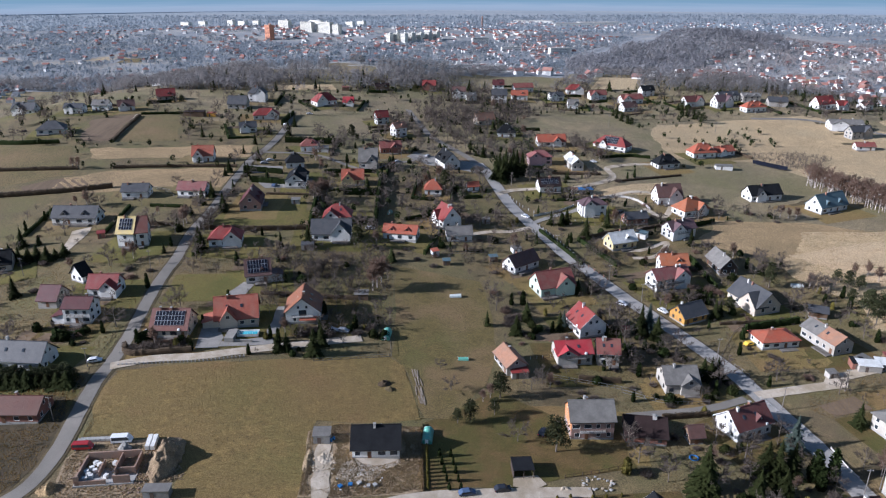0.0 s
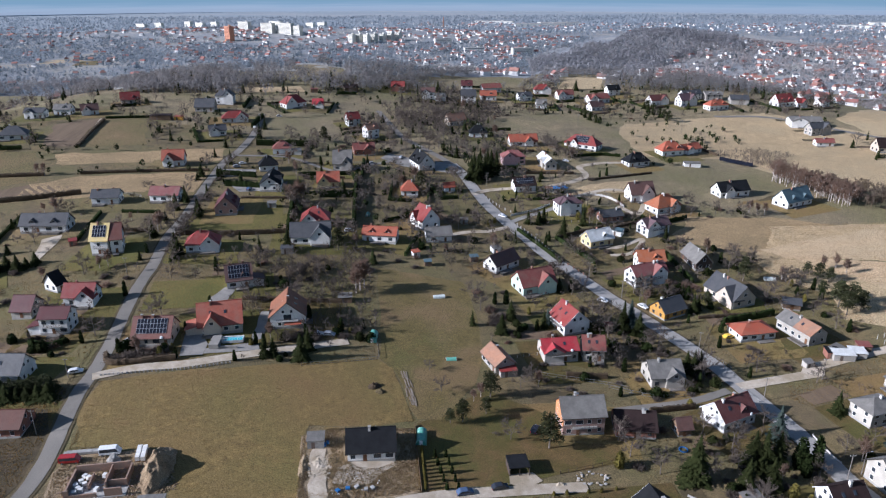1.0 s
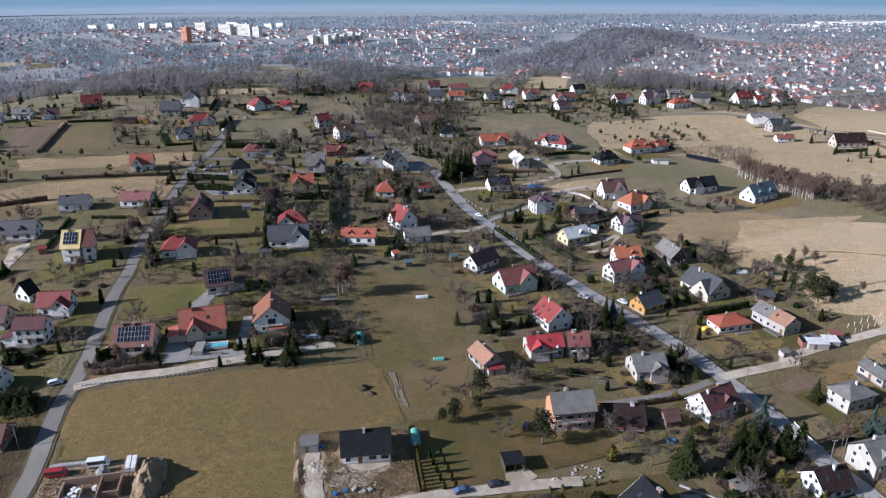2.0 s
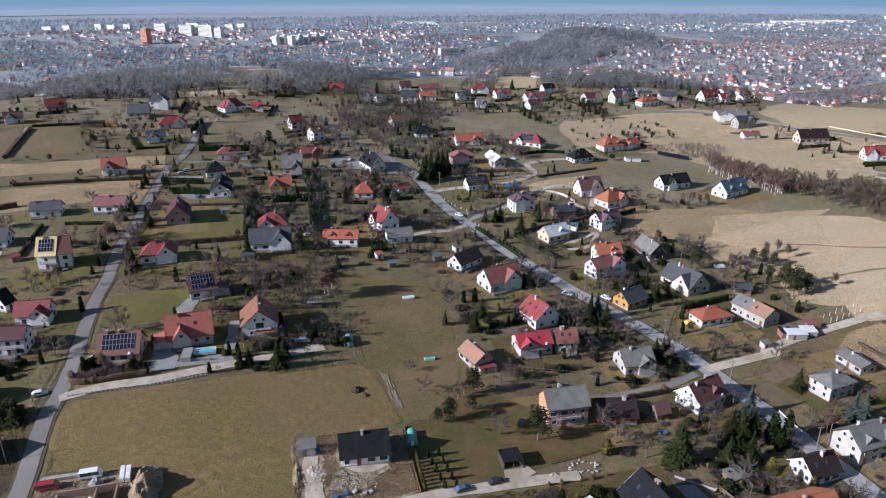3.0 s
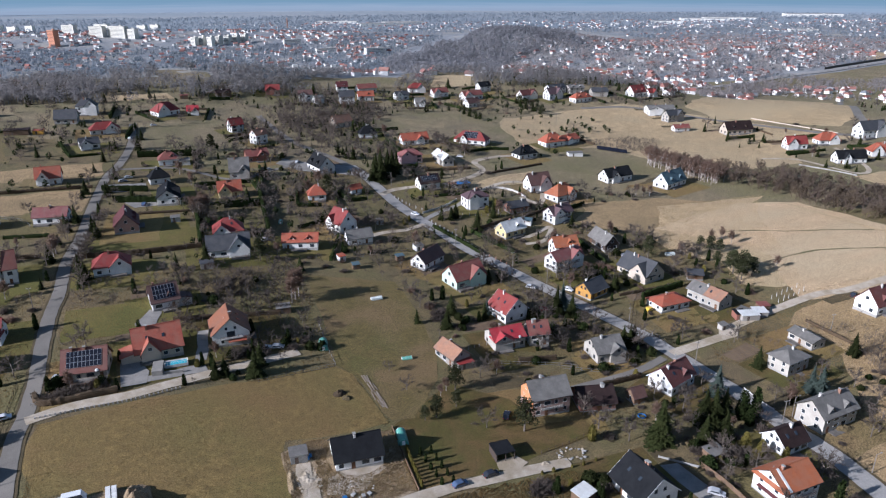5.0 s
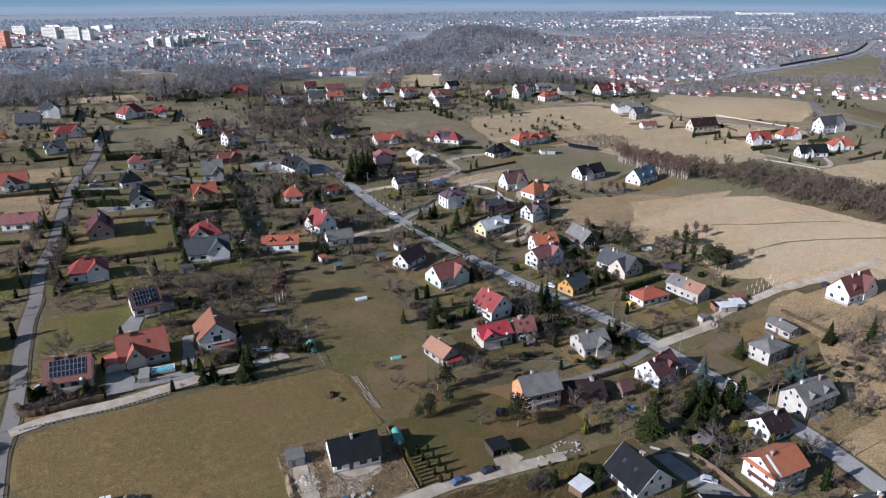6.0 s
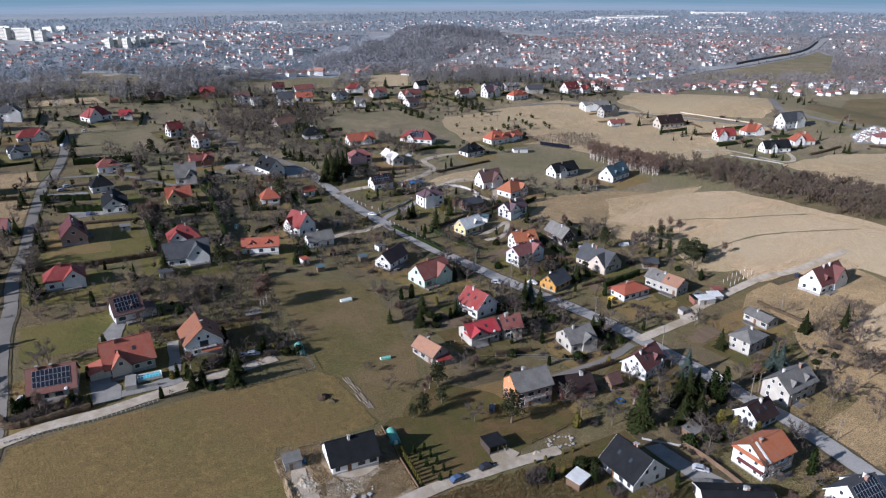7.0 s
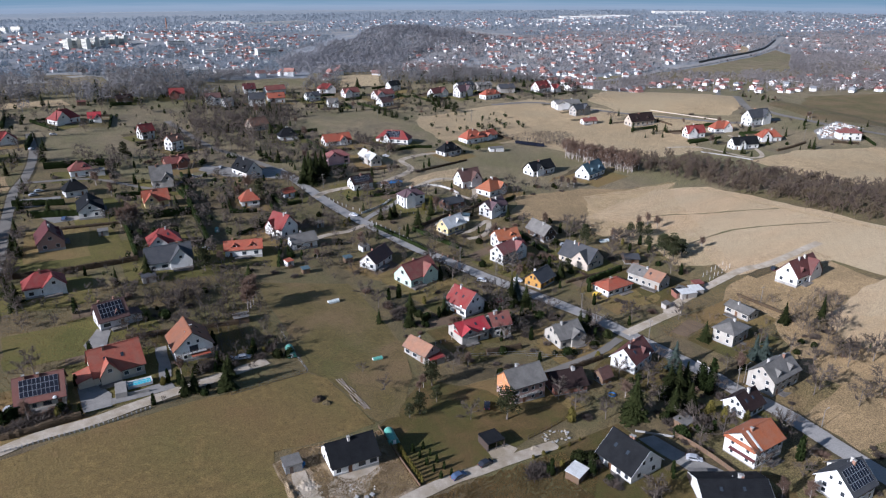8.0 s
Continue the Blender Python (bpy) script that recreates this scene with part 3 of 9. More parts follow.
road("track", [(-104.9, 191.0), (-93.2, 195.3), (-79.2, 197.0), (-65.8, 201.1), (-50.0, 205.9), (-28.1, 212.8)], 4.0, GRAVEL, "pale gravel access track along the meadow", 0.24)
road("track", [(99.2, 188.0), (115.1, 191.5), (130.9, 194.1), (125.3, 195.8), (146.8, 202.3), (178.9, 208.6), (194.1, 206.9), (231.0, 210.6)], 4.2, GRAVEL, "pale gravel farm track", 0.24)
road("lane", [(42.9, 319.3), (31.4, 313.4), (20.4, 311.3), (4.2, 301.4)], 3.0, GRAVEL, "narrow gravel lane", 0.24)
road("lane", [(45.0, 325.5), (54.5, 333.3), (65.8, 340.8), (72.8, 347.2)], 3.0, PAVING, "short paved drive", 0.24)
road("lane", [(29.3, 360.9), (37.6, 367.7), (52.1, 371.8)], 4.0, GRAVEL, "short gravel drive", 0.24)
road("lane", [(69.5, 372.6), (93.1, 387.2), (100.2, 397.6), (100.0, 411.9), (117.8, 420.9), (132.5, 423.2)], 4.0, GRAVEL, "curving gravel lane", 0.24)
road("lane", [(105.7, 348.4), (113.2, 337.9), (123.0, 361.5), (109.0, 372.8), (84.4, 360.6)], 3.2, GRAVEL, "gravel lane between walls", 0.24)
road("track", [(-13.4, 136.6), (-7.3, 138.4), (4.1, 140.7), (14.5, 141.4), (26.5, 142.3), (38.1, 142.9)], 3.8, GRAVEL, "gravel track past the parked cars", 0.24)
road("track", [(-34.1, 133.2), (-30.6, 136.2), (-31.1, 143.9), (-32.0, 153.5), (-32.1, 157.3)], 4.0, GRAVEL, "pale rubble track on to the plot", 0.25, 0.6)
road("lane", [(94.9, 186.2), (80.6, 180.7), (69.6, 178.7), (55.3, 176.5)], 3.2, ASPHALT, "grey lane beside the garages", 0.24)
road("lane", [(78.8, 300.3), (90.0, 298.1), (105.9, 307.8), (96.3, 292.7), (85.5, 290.5)], 2.6, GRAVEL, "gravel garden lane", 0.24)
road("road", [(757.2, 783.9), (468.5, 481.6), (451.0, 434.0), (456.3, 403.8), (470.3, 372.4), (497.9, 343.1)], 7.0, ASPHALT, "grey station road", 0.24)
road("road", [(248.1, 560.9), (297.0, 552.7), (341.0, 493.9), (370.3, 456.0), (398.2, 421.0), (438.3, 411.0)], 5.5, ASPHALT, "grey road along the domed field", 0.24)
road("highway", [(600.0, 930.0), (690.0, 950.0), (773.0, 979.8), (870.2, 1017.8), (998.4, 1050.1), (1190.7, 1129.9), (1398.3, 1250.9), (1671.1, 1449.8), (1791.4, 1536.0)], 15, PALEASPHALT, "wide pale grey highway on an embankment", 1.2)
road("lane", [(-107.4, 413.2), (-76.6, 412.6), (-46.9, 390.3), (-28.3, 404.8), (-8.4, 419.8)], 3.0, ASPHALT, "narrow lane between gardens", 0.24)
road("lane", [(-214.1, 489.5), (-208.0, 455.5), (-204.5, 429.2)], 3.0, GRAVEL, "pale farm track", 0.24)
road("lane", [(299.4, 390.0), (321.3, 379.1), (331.0, 341.7), (349.1, 350.6), (366.8, 396.4)], 3.0, GRAVEL, "gravel lane", 0.24)


patch("field", [(162.4, 297.1), (176.0, 322.0), (242.4, 319.6), (216.0, 300.0), (191.7, 245.9), (175.8, 218.2), (160.0, 228.0), (166.0, 250.0), (150.0, 270.0), (150.0, 286.0)], HAYF, "scrubby straw-coloured grass at the stubble's edge", 0.055)
road("balk", [(187.3, 280.4), (203.0, 276.0), (218.0, 268.7), (236.0, 262.5), (254.5, 253.6)], 1.0, UPLAND, "narrow grassy balk across the stubble", 0.16, 0.35, "grass")
road("balk", [(182.0, 243.0), (207.8, 244.7), (222.0, 241.5), (235.2, 236.2), (257.9, 225.2)], 1.2, UPLAND, "narrow grassy balk across the stubble", 0.16, 0.35, "grass")
road("track", [(246.0, 304.0), (251.0, 280.0), (255.9, 254.9), (264.6, 217.2), (273.0, 190.0)], 2.2, HAYF, "pale worn field track beside the alder wood", 0.16, 0.3)


# ---- houses ----
WINDOW_MESHES = {}


def window_mesh(w, h, dark=False):
    key = (round(w, 2), round(h, 2), dark)
    if key not in WINDOW_MESHES:
        bm = bmesh.new()
        box(bm, 0, 0, -h / 2, w, 0.12, h)
        face = min(bm.faces, key=lambda f: f.calc_center_median().y)
        bmesh.ops.inset_region(bm, faces=[face], thickness=0.1, depth=0)
        bmesh.ops.translate(bm, verts=face.verts, vec=(0, 0.07, 0))
        fr = bpy.data.meshes.new("window")
        bm.to_mesh(fr)
        bm.free()
        fr.materials.append(DARKFRAME if dark else FRAME)
        bm = bmesh.new()
        box(bm, 0, -0.005, -h / 2 + 0.11, w - 0.22, 0.03, h - 0.22)
        pa = bpy.data.meshes.new("pane")
        bm.to_mesh(pa)
        bm.free()
        pa.materials.append(GLASS)
        WINDOW_MESHES[key] = (fr, pa)
    return WINDOW_MESHES[key]


def add_window(house, x, y, z, turn, w=1.4, h=1.4, dark=False, inner=True):
    """A framed window with its pane, standing in the wall at x, y, z; turn: the way that it faces."""
    fr, pa = window_mesh(w, h, dark)
    o = new("window", fr if inner else far_window_mesh(w, h, dark))
    o.parent = house
    o.matrix_basis = Matrix.Translation((x, y, z)) @ Matrix.Rotation(turn, 4, "Z")
    if inner:
        p = new("pane", pa)
        p.parent = o


def far_window_mesh(w, h, dark):
    """The same window with its glass in the frame's own recess."""
    key = (round(w, 2), round(h, 2), dark, "far")
    if key not in WINDOW_MESHES:
        me = window_mesh(w, h, dark)[0].copy()
        me.materials.append(GLASS)
        deep = [p for p in me.polygons if p.normal.y < -0.9 and p.center.y > -0.04]
        for p in deep:
            p.material_index = 1
            for i in p.vertices:
                me.vertices[i].co.y = -0.03
        WINDOW_MESHES[key] = me
    return WINDOW_MESHES[key]


def gable_roof(bm, L, W, he, rise, t=0.24, y0=0.0):
    pts = [(-L / 2, y0 - W / 2, he), (-L / 2, y0, he + rise), (-L / 2, y0 + W / 2, he), (-L / 2, y0 + W / 2, he - t), (-L / 2, y0, he + rise - t), (-L / 2, y0 - W / 2, he - t)]
    prism(bm, pts, (L, 0, 0))


def hip_roof(bm, L, W, he, rise, t=0.22, cut=1.0):
    k = max(L / 2 - W / 2 * cut, 0.25)
    v = [bm.verts.new(p) for p in ((-L / 2, -W / 2, he), (L / 2, -W / 2, he), (L / 2, W / 2, he), (-L / 2, W / 2, he), (-k, 0, he + rise), (k, 0, he + rise))]
    b = [bm.verts.new((q.co.x, q.co.y, he - t)) for q in v[:4]]
    f = [(v[0], v[1], v[5], v[4]), (v[1], v[2], v[5]), (v[2], v[3], v[4], v[5]), (v[3], v[0], v[4]), tuple(b[::-1])]
    for i in range(4):
        f.append((b[i], b[(i + 1) % 4], v[(i + 1) % 4], v[i]))
    bmesh.ops.recalc_face_normals(bm, faces=[bm.faces.new(q) for q in f])


def add_chimney(house, x, y, top, base, mat, w=0.6, cap=True):
    bm = bmesh.new()
    box(bm, x, y, base, w, w * 1.3, top - base)
    c = part("chimney", bm, mat, house)
    if cap:
        bm = bmesh.new()
        box(bm, x, y, top, w + 0.2, w * 1.3 + 0.2, 0.12)
        part("chimney_cap", bm, CONC, c)


def add_solar(house, L, W, he, rise, cols, rows, cx=0.0, up=0.5):
    """Panels lying on the front slope."""
    a = math.atan2(rise, W / 2)
    slope = math.hypot(rise, W / 2)
    pw, ph = 1.05, 1.7
    if "panel" not in MATS:
        bm = bmesh.new()
        box(bm, 0, 0, 0, pw - 0.05, ph - 0.05, 0.05)
        me = bpy.data.meshes.new("solar_panel")
        bm.to_mesh(me)
        bm.free()
        me.materials.append(SOLARM)
        MATS["panel"] = me
        bm = bmesh.new()
        for s in (-1, 1):
            box(bm, s * (pw / 2 - 0.03), 0, 0.0, 0.05, ph, 0.07)
            box(bm, 0, s * (ph / 2 - 0.03), 0.0, pw - 0.11, 0.05, 0.07)
        me = bpy.data.meshes.new("panel_frame")
        bm.to_mesh(me)
        bm.free()
        me.materials.append(METAL)
        MATS["panel_frame"] = me
    for i in range(cols):
        for j in range(rows):
            d = slope * up + (j - (rows - 1) / 2) * (ph + 0.05)
            m = Matrix.Translation((cx + (i - (cols - 1) / 2) * (pw + 0.04), -W / 2, he)) @ Matrix.Rotation(a, 4, "X") @ Matrix.Translation((0, d, 0.1))
            o = new("solar_panel", MATS["panel"])
            o.parent, o.matrix_basis = house, m
            q = new("panel_frame", MATS["panel_frame"])
            q.parent = o


def add_wing(house, x, out, w, he, rise, W, roof, wall, floor_z, deep=0.0):
    """A gabled bay that stands out from the front wall, with its own roof."""
    y0 = -W / 2 + 0.6 - out
    zr = he + rise
    prof = [(x - w / 2, y0, floor_z), (x + w / 2, y0, floor_z), (x + w / 2, y0, he - 0.05), (x, y0, zr - 0.3), (x - w / 2, y0, he - 0.05)]
    bm = bmesh.new()
    prism(bm, prof, (0, out + W / 2 - 0.6, 0))
    part("bay_wall", bm, wall, house)
    bm = bmesh.new()
    o = 0.4
    drop = o * rise / (w / 2)
    pts = [(x - w / 2 - o, y0 - 0.4, he - drop), (x, y0 - 0.4, zr), (x + w / 2 + o, y0 - 0.4, he - drop), (x + w / 2 + o, y0 - 0.4, he - drop - 0.22), (x, y0 - 0.4, zr - 0.22), (x - w / 2 - o, y0 - 0.4, he - drop - 0.22)]
    prism(bm, pts, (0, out + W / 2 - 0.2, 0))
    part("bay_roof", bm, roof, house)
    add_window(house, x, y0, he + rise * 0.25, 0, min(1.4, w * 0.4), 1.3)
    return y0


def add_balcony(house, x, y, z, w, d=1.2):
    bm = bmesh.new()
    box(bm, x, y - d / 2, z - 0.15, w, d, 0.15)
    b = part("balcony", bm, CONC, house)
    bm = bmesh.new()
    for s in (0.35, 0.7, 1.0):
        box(bm, x, y - d + 0.04, z + s, w, 0.05, 0.06)
        for k in (-1, 1):
            box(bm, x + k * (w / 2 - 0.03), y - d / 2, z + s, 0.05, d - 0.1, 0.06)
    n = max(2, int(w / 1.2))
    for i in range(n + 1):
        box(bm, x - w / 2 + 0.04 + (w - 0.08) * i / n, y - d + 0.04, z, 0.06, 0.06, 1.0)
    part("railing", bm, RAILM, b)


def add_gable_balcony(house, x, z, w, d=1.4):
    """A railed balcony along the gable end at local x, which faces away from the ridge's middle."""
    s = -1 if x < 0 else 1
    bm = bmesh.new()
    box(bm, x + s * d / 2, 0, z - 0.18, d, w, 0.18)
    b = part("balcony", bm, CONC, house)
    for k in (0.3, 0.65, 1.0):
        bm = bmesh.new()
        box(bm, x + s * (d - 0.04), 0, z + k, 0.05, w, 0.06)
        part("rail", bm, RAILM, b)
    for i in range(int(w / 1.3) + 1):
        bm = bmesh.new()
        box(bm, x + s * (d - 0.04), -w / 2 + 0.04 + (w - 0.08) * i / int(w / 1.3), z, 0.07, 0.07, 1.05)
        part("baluster", bm, RAILM, b)
    bm = bmesh.new()
    box(bm, x + s * 0.04, 0, z + 0.02, 0.1, w * 0.36, 2.05)
    part("balcony_door", bm, GLASS, house)


def house(x, y, turn, L, W, he, rise, kind, roof, wall, label, extra="", near=True, seed=0, category="house"):
    """A house over its footprint: local x runs along the ridge, local -y is the front."""
    rnd = random.Random(seed)
    FOOT.append((x, y, max(L, W) * 0.6))
    if category == "house":
        HOUSES.append((x, y, turn, L, W, near))
    a = radians(turn)
    g = zl(x, y)
    corners = [zl(x + c * L / 2 * math.cos(a) - s * W / 2 * math.sin(a), y + c * L / 2 * math.sin(a) + s * W / 2 * math.cos(a)) for c in (-1, 1) for s in (-1, 1)]
    foot = min(corners) - g - 0.4
    top = tagged(new("house"), label, category)
    top.matrix_basis = Matrix.Translation((x, y, g)) @ Matrix.Rotation(a, 4, "Z")
    rm, wm = ROOF[roof], WALL[wall]
    over = 0.55
    wl, ww = L - 2 * over, W - 2 * over
    k = rise / (W / 2)
    # walls
    bm = bmesh.new()
    ez = he + over * k - 0.2
    if kind == "g":
        prism(bm, [(-wl / 2, -ww / 2, foot), (-wl / 2, ww / 2, foot), (-wl / 2, ww / 2, ez), (-wl / 2, 0, he + rise - 0.22), (-wl / 2, -ww / 2, ez)], (wl, 0, 0))
    else:
        box(bm, 0, 0, foot, wl, ww, he + 0.05 - foot)
    part("wall", bm, wm, top)
    bm = bmesh.new()
    box(bm, 0, 0, foot, wl + 0.08, ww + 0.08, 0.45 - foot)
    part("plinth", bm, CONC, top)
    # roof
    bm = bmesh.new()
    if kind == "g":
        gable_roof(bm, L, W, he, rise)
    else:
        hip_roof(bm, L, W, he, rise)
    rf = part("roof", bm, rm, top)
    bm = bmesh.new()
    span = L if kind == "g" else max(L - W, 0.5)
    box(bm, 0, 0, he + rise - 0.05, span + 0.06, 0.3, 0.12)
    part("ridge_cap", bm, rm, rf)
    for s in (-1, 1) if near else ():
        bm = bmesh.new()
        box(bm, 0, s * (W / 2 + 0.06), he - 0.2, L, 0.14, 0.12)
        part("gutter", bm, DARKFRAME if rnd.random() < 0.6 else METAL, rf)
    # chimneys
    for i in range(rnd.choice((1, 1, 2)) if L > 8 else (1 if L > 6.5 and he > 2.7 else 0)):
        cx = rnd.uniform(-0.3, 0.3) * L * (0.4 if kind == "h" else 1)
        add_chimney(top, cx, rnd.choice((-0.5, 0.4)), he + rise + rnd.uniform(0.5, 1.0), he, BRICKM if rnd.random() < 0.5 else STONEM, cap=near)
    # windows
    dark = rnd.random() < 0.3
    floors = [1.55] if he < 4.3 else [1.55, 4.35]
    if "shed" in label or "garage" in label or "barn" in label:
        floors = [1.5]
    n = max(1, int(wl / (2.9 if near else 4.2)))
    door = rnd.randrange(n)
    for fi, fz in enumerate(floors):
        if fz + 0.8 > he - 0.1:
            fz = he - 1.1
        for i in range(n):
            px = -wl / 2 + wl * (i + 0.5) / n + rnd.uniform(-0.2, 0.2)
            if fi == 0 and i == door:
                bm = bmesh.new()
                box(bm, px, -ww / 2 - 0.03, 0.1, 1.05, 0.1, 2.05)
                d = part("door", bm, DOORM, top)
                if near:
                    bm = bmesh.new()
                    box(bm, px + 0.4, -ww / 2 - 0.1, 1.05, 0.05, 0.06, 0.18)
                    part("handle", bm, METAL, d)
            else:
                add_window(top, px, -ww / 2, fz, 0, rnd.choice((1.2, 1.5, 2.2) if near else (1.3, 1.7, 2.4)), 1.4 if near else 1.45, dark, near)
            if near and i % 2 == 0 and math.cos(a) < 0.3:
                add_window(top, px, ww / 2, fz, math.pi, 1.2, 1.4, dark, near)
        for s, tn in ((-1, -math.pi / 2), (1, math.pi / 2)):
            if s * math.sin(a) > 0.35:
                continue
            for q in ((-0.24, 0.24) if ww > 6 else (0,)):
                add_window(top, s * wl / 2, q * ww, fz, tn, 1.2 if near else 1.5, 1.4 if near else 1.6, dark, near)
    if kind == "g" and rise > 2.6 and wl > 5:
        for s, tn in ((-1, -math.pi / 2), (1, math.pi / 2)):
            if s * math.sin(a) > 0.35:
                continue
            for q in ((-0.12, 0.12) if rise > 3.6 and near else (0,)):
                add_window(top, s * wl / 2, q * ww, he + rise * 0.34, tn, 1.0 if near else 1.4, 1.2 if near else 1.4, dark, near)
    if near and kind == "g" and category == "house":
        verge = FRAME if wall in ("white", "mint") and rnd.random() < 0.5 else DARKFRAME
        for s in (-1, 1):
            bm = bmesh.new()
            e = s * L / 2
            prism(bm, [(e, -W / 2, he - 0.26), (e, 0, he + rise - 0.26), (e, W / 2, he - 0.26), (e, W / 2, he - 0.02), (e, 0, he + rise - 0.02), (e, -W / 2, he - 0.02)], (s * 0.05, 0, 0))
            part("bargeboard", bm, verge, rf)
    if not near and category == "house" and L > 8.5 and "cross" not in extra and "dormer" not in extra and rnd.random() < 0.8:
        extra += rnd.choice(("cross", "dormer", "bigcross", "bigcross"))
    # additions
    if "claygable" in extra:
        bm = bmesh.new()
        prism(bm, [(-wl / 2, -ww / 2, 2.8), (-wl / 2, ww / 2, 2.8), (-wl / 2, ww / 2, ez), (-wl / 2, 0, he + rise - 0.24), (-wl / 2, -ww / 2, ez)], (-0.04, 0, 0))
        part("gable_end", bm, ORANGEB, top, "bare orange clay-block gable")
    if "twotone" in extra:
        al = math.atan2(rise, W / 2)
        slope = math.hypot(rise, W / 2)
        bm = bmesh.new()
        box(bm, 0, slope / 2, 0, 0.75, slope - 0.3, 0.14)
        o = part("roof_stripe", bm, wm, top, "white rendered band across the roof")
        o.matrix_basis = Matrix.Translation((-L / 2 + 2.1, -W / 2, he)) @ Matrix.Rotation(al, 4, "X")
        bm = bmesh.new()
        prism(bm, [(-wl / 2, -ww / 2, he + 0.5), (-wl / 2 - 0.9, -ww / 2, he - 0.1), (-wl / 2 - 0.9, -ww / 2, he - 0.25), (-wl / 2, -ww / 2, he - 0.25)], (0, ww, 0))
        part("pent_roof", bm, rm, top)
        bm = bmesh.new()
        prism(bm, [(-wl / 2, -ww / 2, 2.9), (-wl / 2 - 0.8, -ww / 2, 2.5), (-wl / 2 - 0.8, -ww / 2, 2.35), (-wl / 2, -ww / 2, 2.35)], (0, ww * 0.8, 0))
        part("porch_roof", bm, ROOF["maroon"], top)
    if category == "house" and "bare" not in extra:
        bm = bmesh.new()
        tx = rnd.uniform(-0.25, 0.25) * L
        box(bm, tx, -ww / 2 - 1.2, foot, wl * 0.45, 2.4, 0.22 - foot)
        part("terrace", bm, TERRACE, top)
    if "dish" in extra:
        bm = bmesh.new()
        bmesh.ops.create_cone(bm, cap_ends=True, segments=14, radius1=0.55, radius2=0.3, depth=0.18, matrix=Matrix.Translation((wl * 0.3, -ww / 2 - 0.5, he + 0.3)) @ Matrix.Rotation(radians(70), 4, "X"))
        part("satellite_dish", bm, FRAME, top)
    if "cross" in extra and "bigcross" not in extra:
        add_wing(top, rnd.choice((-0.18, 0.18)) * L, 1.0, min(5.6, L * 0.44), he + 0.3, min(rise * 0.75, rise * min(5.6, L * 0.44) / W * 1.2), W, rm, wm, foot)
    if "bigcross" in extra:
        cw = min(L * 0.52, W * 0.85)
        add_wing(top, (-1 if "crossleft" in extra or (seed % 2 and "crossright" not in extra) else 1) * (L - cw) * 0.42, 0.8, cw, he + 0.1, rise * cw / W * 1.06, W, rm, wm, foot)
    if "halfgrey" in extra:
        bm = bmesh.new()
        gable_roof(bm, L / 2 + 0.1, W + 0.1, he + 0.06, rise, 0.2)
        o = part("roof_half", bm, ROOF["lgrey"], top, "weathered grey sheet half of the roof")
        o.location.x = -L / 4
    if "dormer" in extra:
        w = min(3.4, L * 0.28)
        for px in ((0.15 * L,) if L < 15 else (-0.22 * L, 0.22 * L)):
            add_wing(top, px, -0.9, w, he + 1.0, rise * min(0.5, w / W * 1.25), W, rm, wm, he - 0.5)
    if "balcony" in extra and "gable_balcony" not in extra:
        add_balcony(top, 0, -ww / 2, 2.9 if he > 4 else 2.7, wl * 0.6)
    if "annex" in extra:
        e, aw = (1 if "annexright" in extra else -1), 4.4
        bm = bmesh.new()
        prism(bm, [(e * wl / 2, -ww / 2 + 0.6, foot), (e * (wl / 2 + aw), -ww / 2 + 0.6, foot), (e * (wl / 2 + aw), -ww / 2 + 0.6, 2.3), (e * wl / 2, -ww / 2 + 0.6, 3.3)], (0, ww * 0.62, 0))
        part("annex_wall", bm, wm, top)
        bm = bmesh.new()
        prism(bm, [(e * wl / 2, -ww / 2 + 0.2, 3.46), (e * (wl / 2 + aw + 0.4), -ww / 2 + 0.2, 2.38), (e * (wl / 2 + aw + 0.4), -ww / 2 + 0.2, 2.22), (e * wl / 2, -ww / 2 + 0.2, 3.3)], (0, ww * 0.62 + 0.8, 0))
        part("annex_roof", bm, rm, top)
    if "gable_balcony" in extra:
        add_gable_balcony(top, (-1 if math.sin(a) > 0 else 1) * wl / 2, 2.9, ww * 0.62)
        bm = bmesh.new()
        e = (-1 if math.sin(a) > 0 else 1)
        prism(bm, [(e * wl / 2, -ww * 0.4, 2.5), (e * (wl / 2 + 2.2), -ww * 0.4, 2.0), (e * (wl / 2 + 2.2), -ww * 0.4, 1.92), (e * wl / 2, -ww * 0.4, 2.4)], (0, ww * 0.5, 0))
        part("awning", bm, ROOF["orangered"], top, "orange awning over the terrace")
    if "solar" in extra:
        slope = math.hypot(rise, W / 2)
        add_solar(top, L, W, he, rise, max(2, int((L if kind == "g" else L * 0.55) * 0.8 / 1.09)), max(1, min(3, int((slope - 1.5) / 1.75))), 0, 0.55)
    if near and category == "house" and "solar" not in extra and "skylight" not in extra and rnd.random() < 0.45:
        extra += "skylight"
    if near:
        bm = bmesh.new()
        vx = rnd.uniform(-0.3, 0.3) * (L - W if kind == "h" else L)
        cone(bm, (vx, W * 0.12, he + rise * 0.6), (vx, W * 0.12, he + rise * 0.76 + 0.45), 0.09, 0.09, 8)
        part("vent_pipe", bm, METAL, rf)
    if "skylight" in extra:
        al = math.atan2(rise, W / 2)
        for px in (-0.2 * L, 0.12 * L):
            bm = bmesh.new()
            box(bm, 0, 0, 0, 0.8, 1.2, 0.12)
            o = part("skylight", bm, GLASS, top)
            o.matrix_basis = Matrix.Translation((px, -W * 0.22, he + rise * 0.56)) @ Matrix.Rotation(al, 4, "X")
    return top


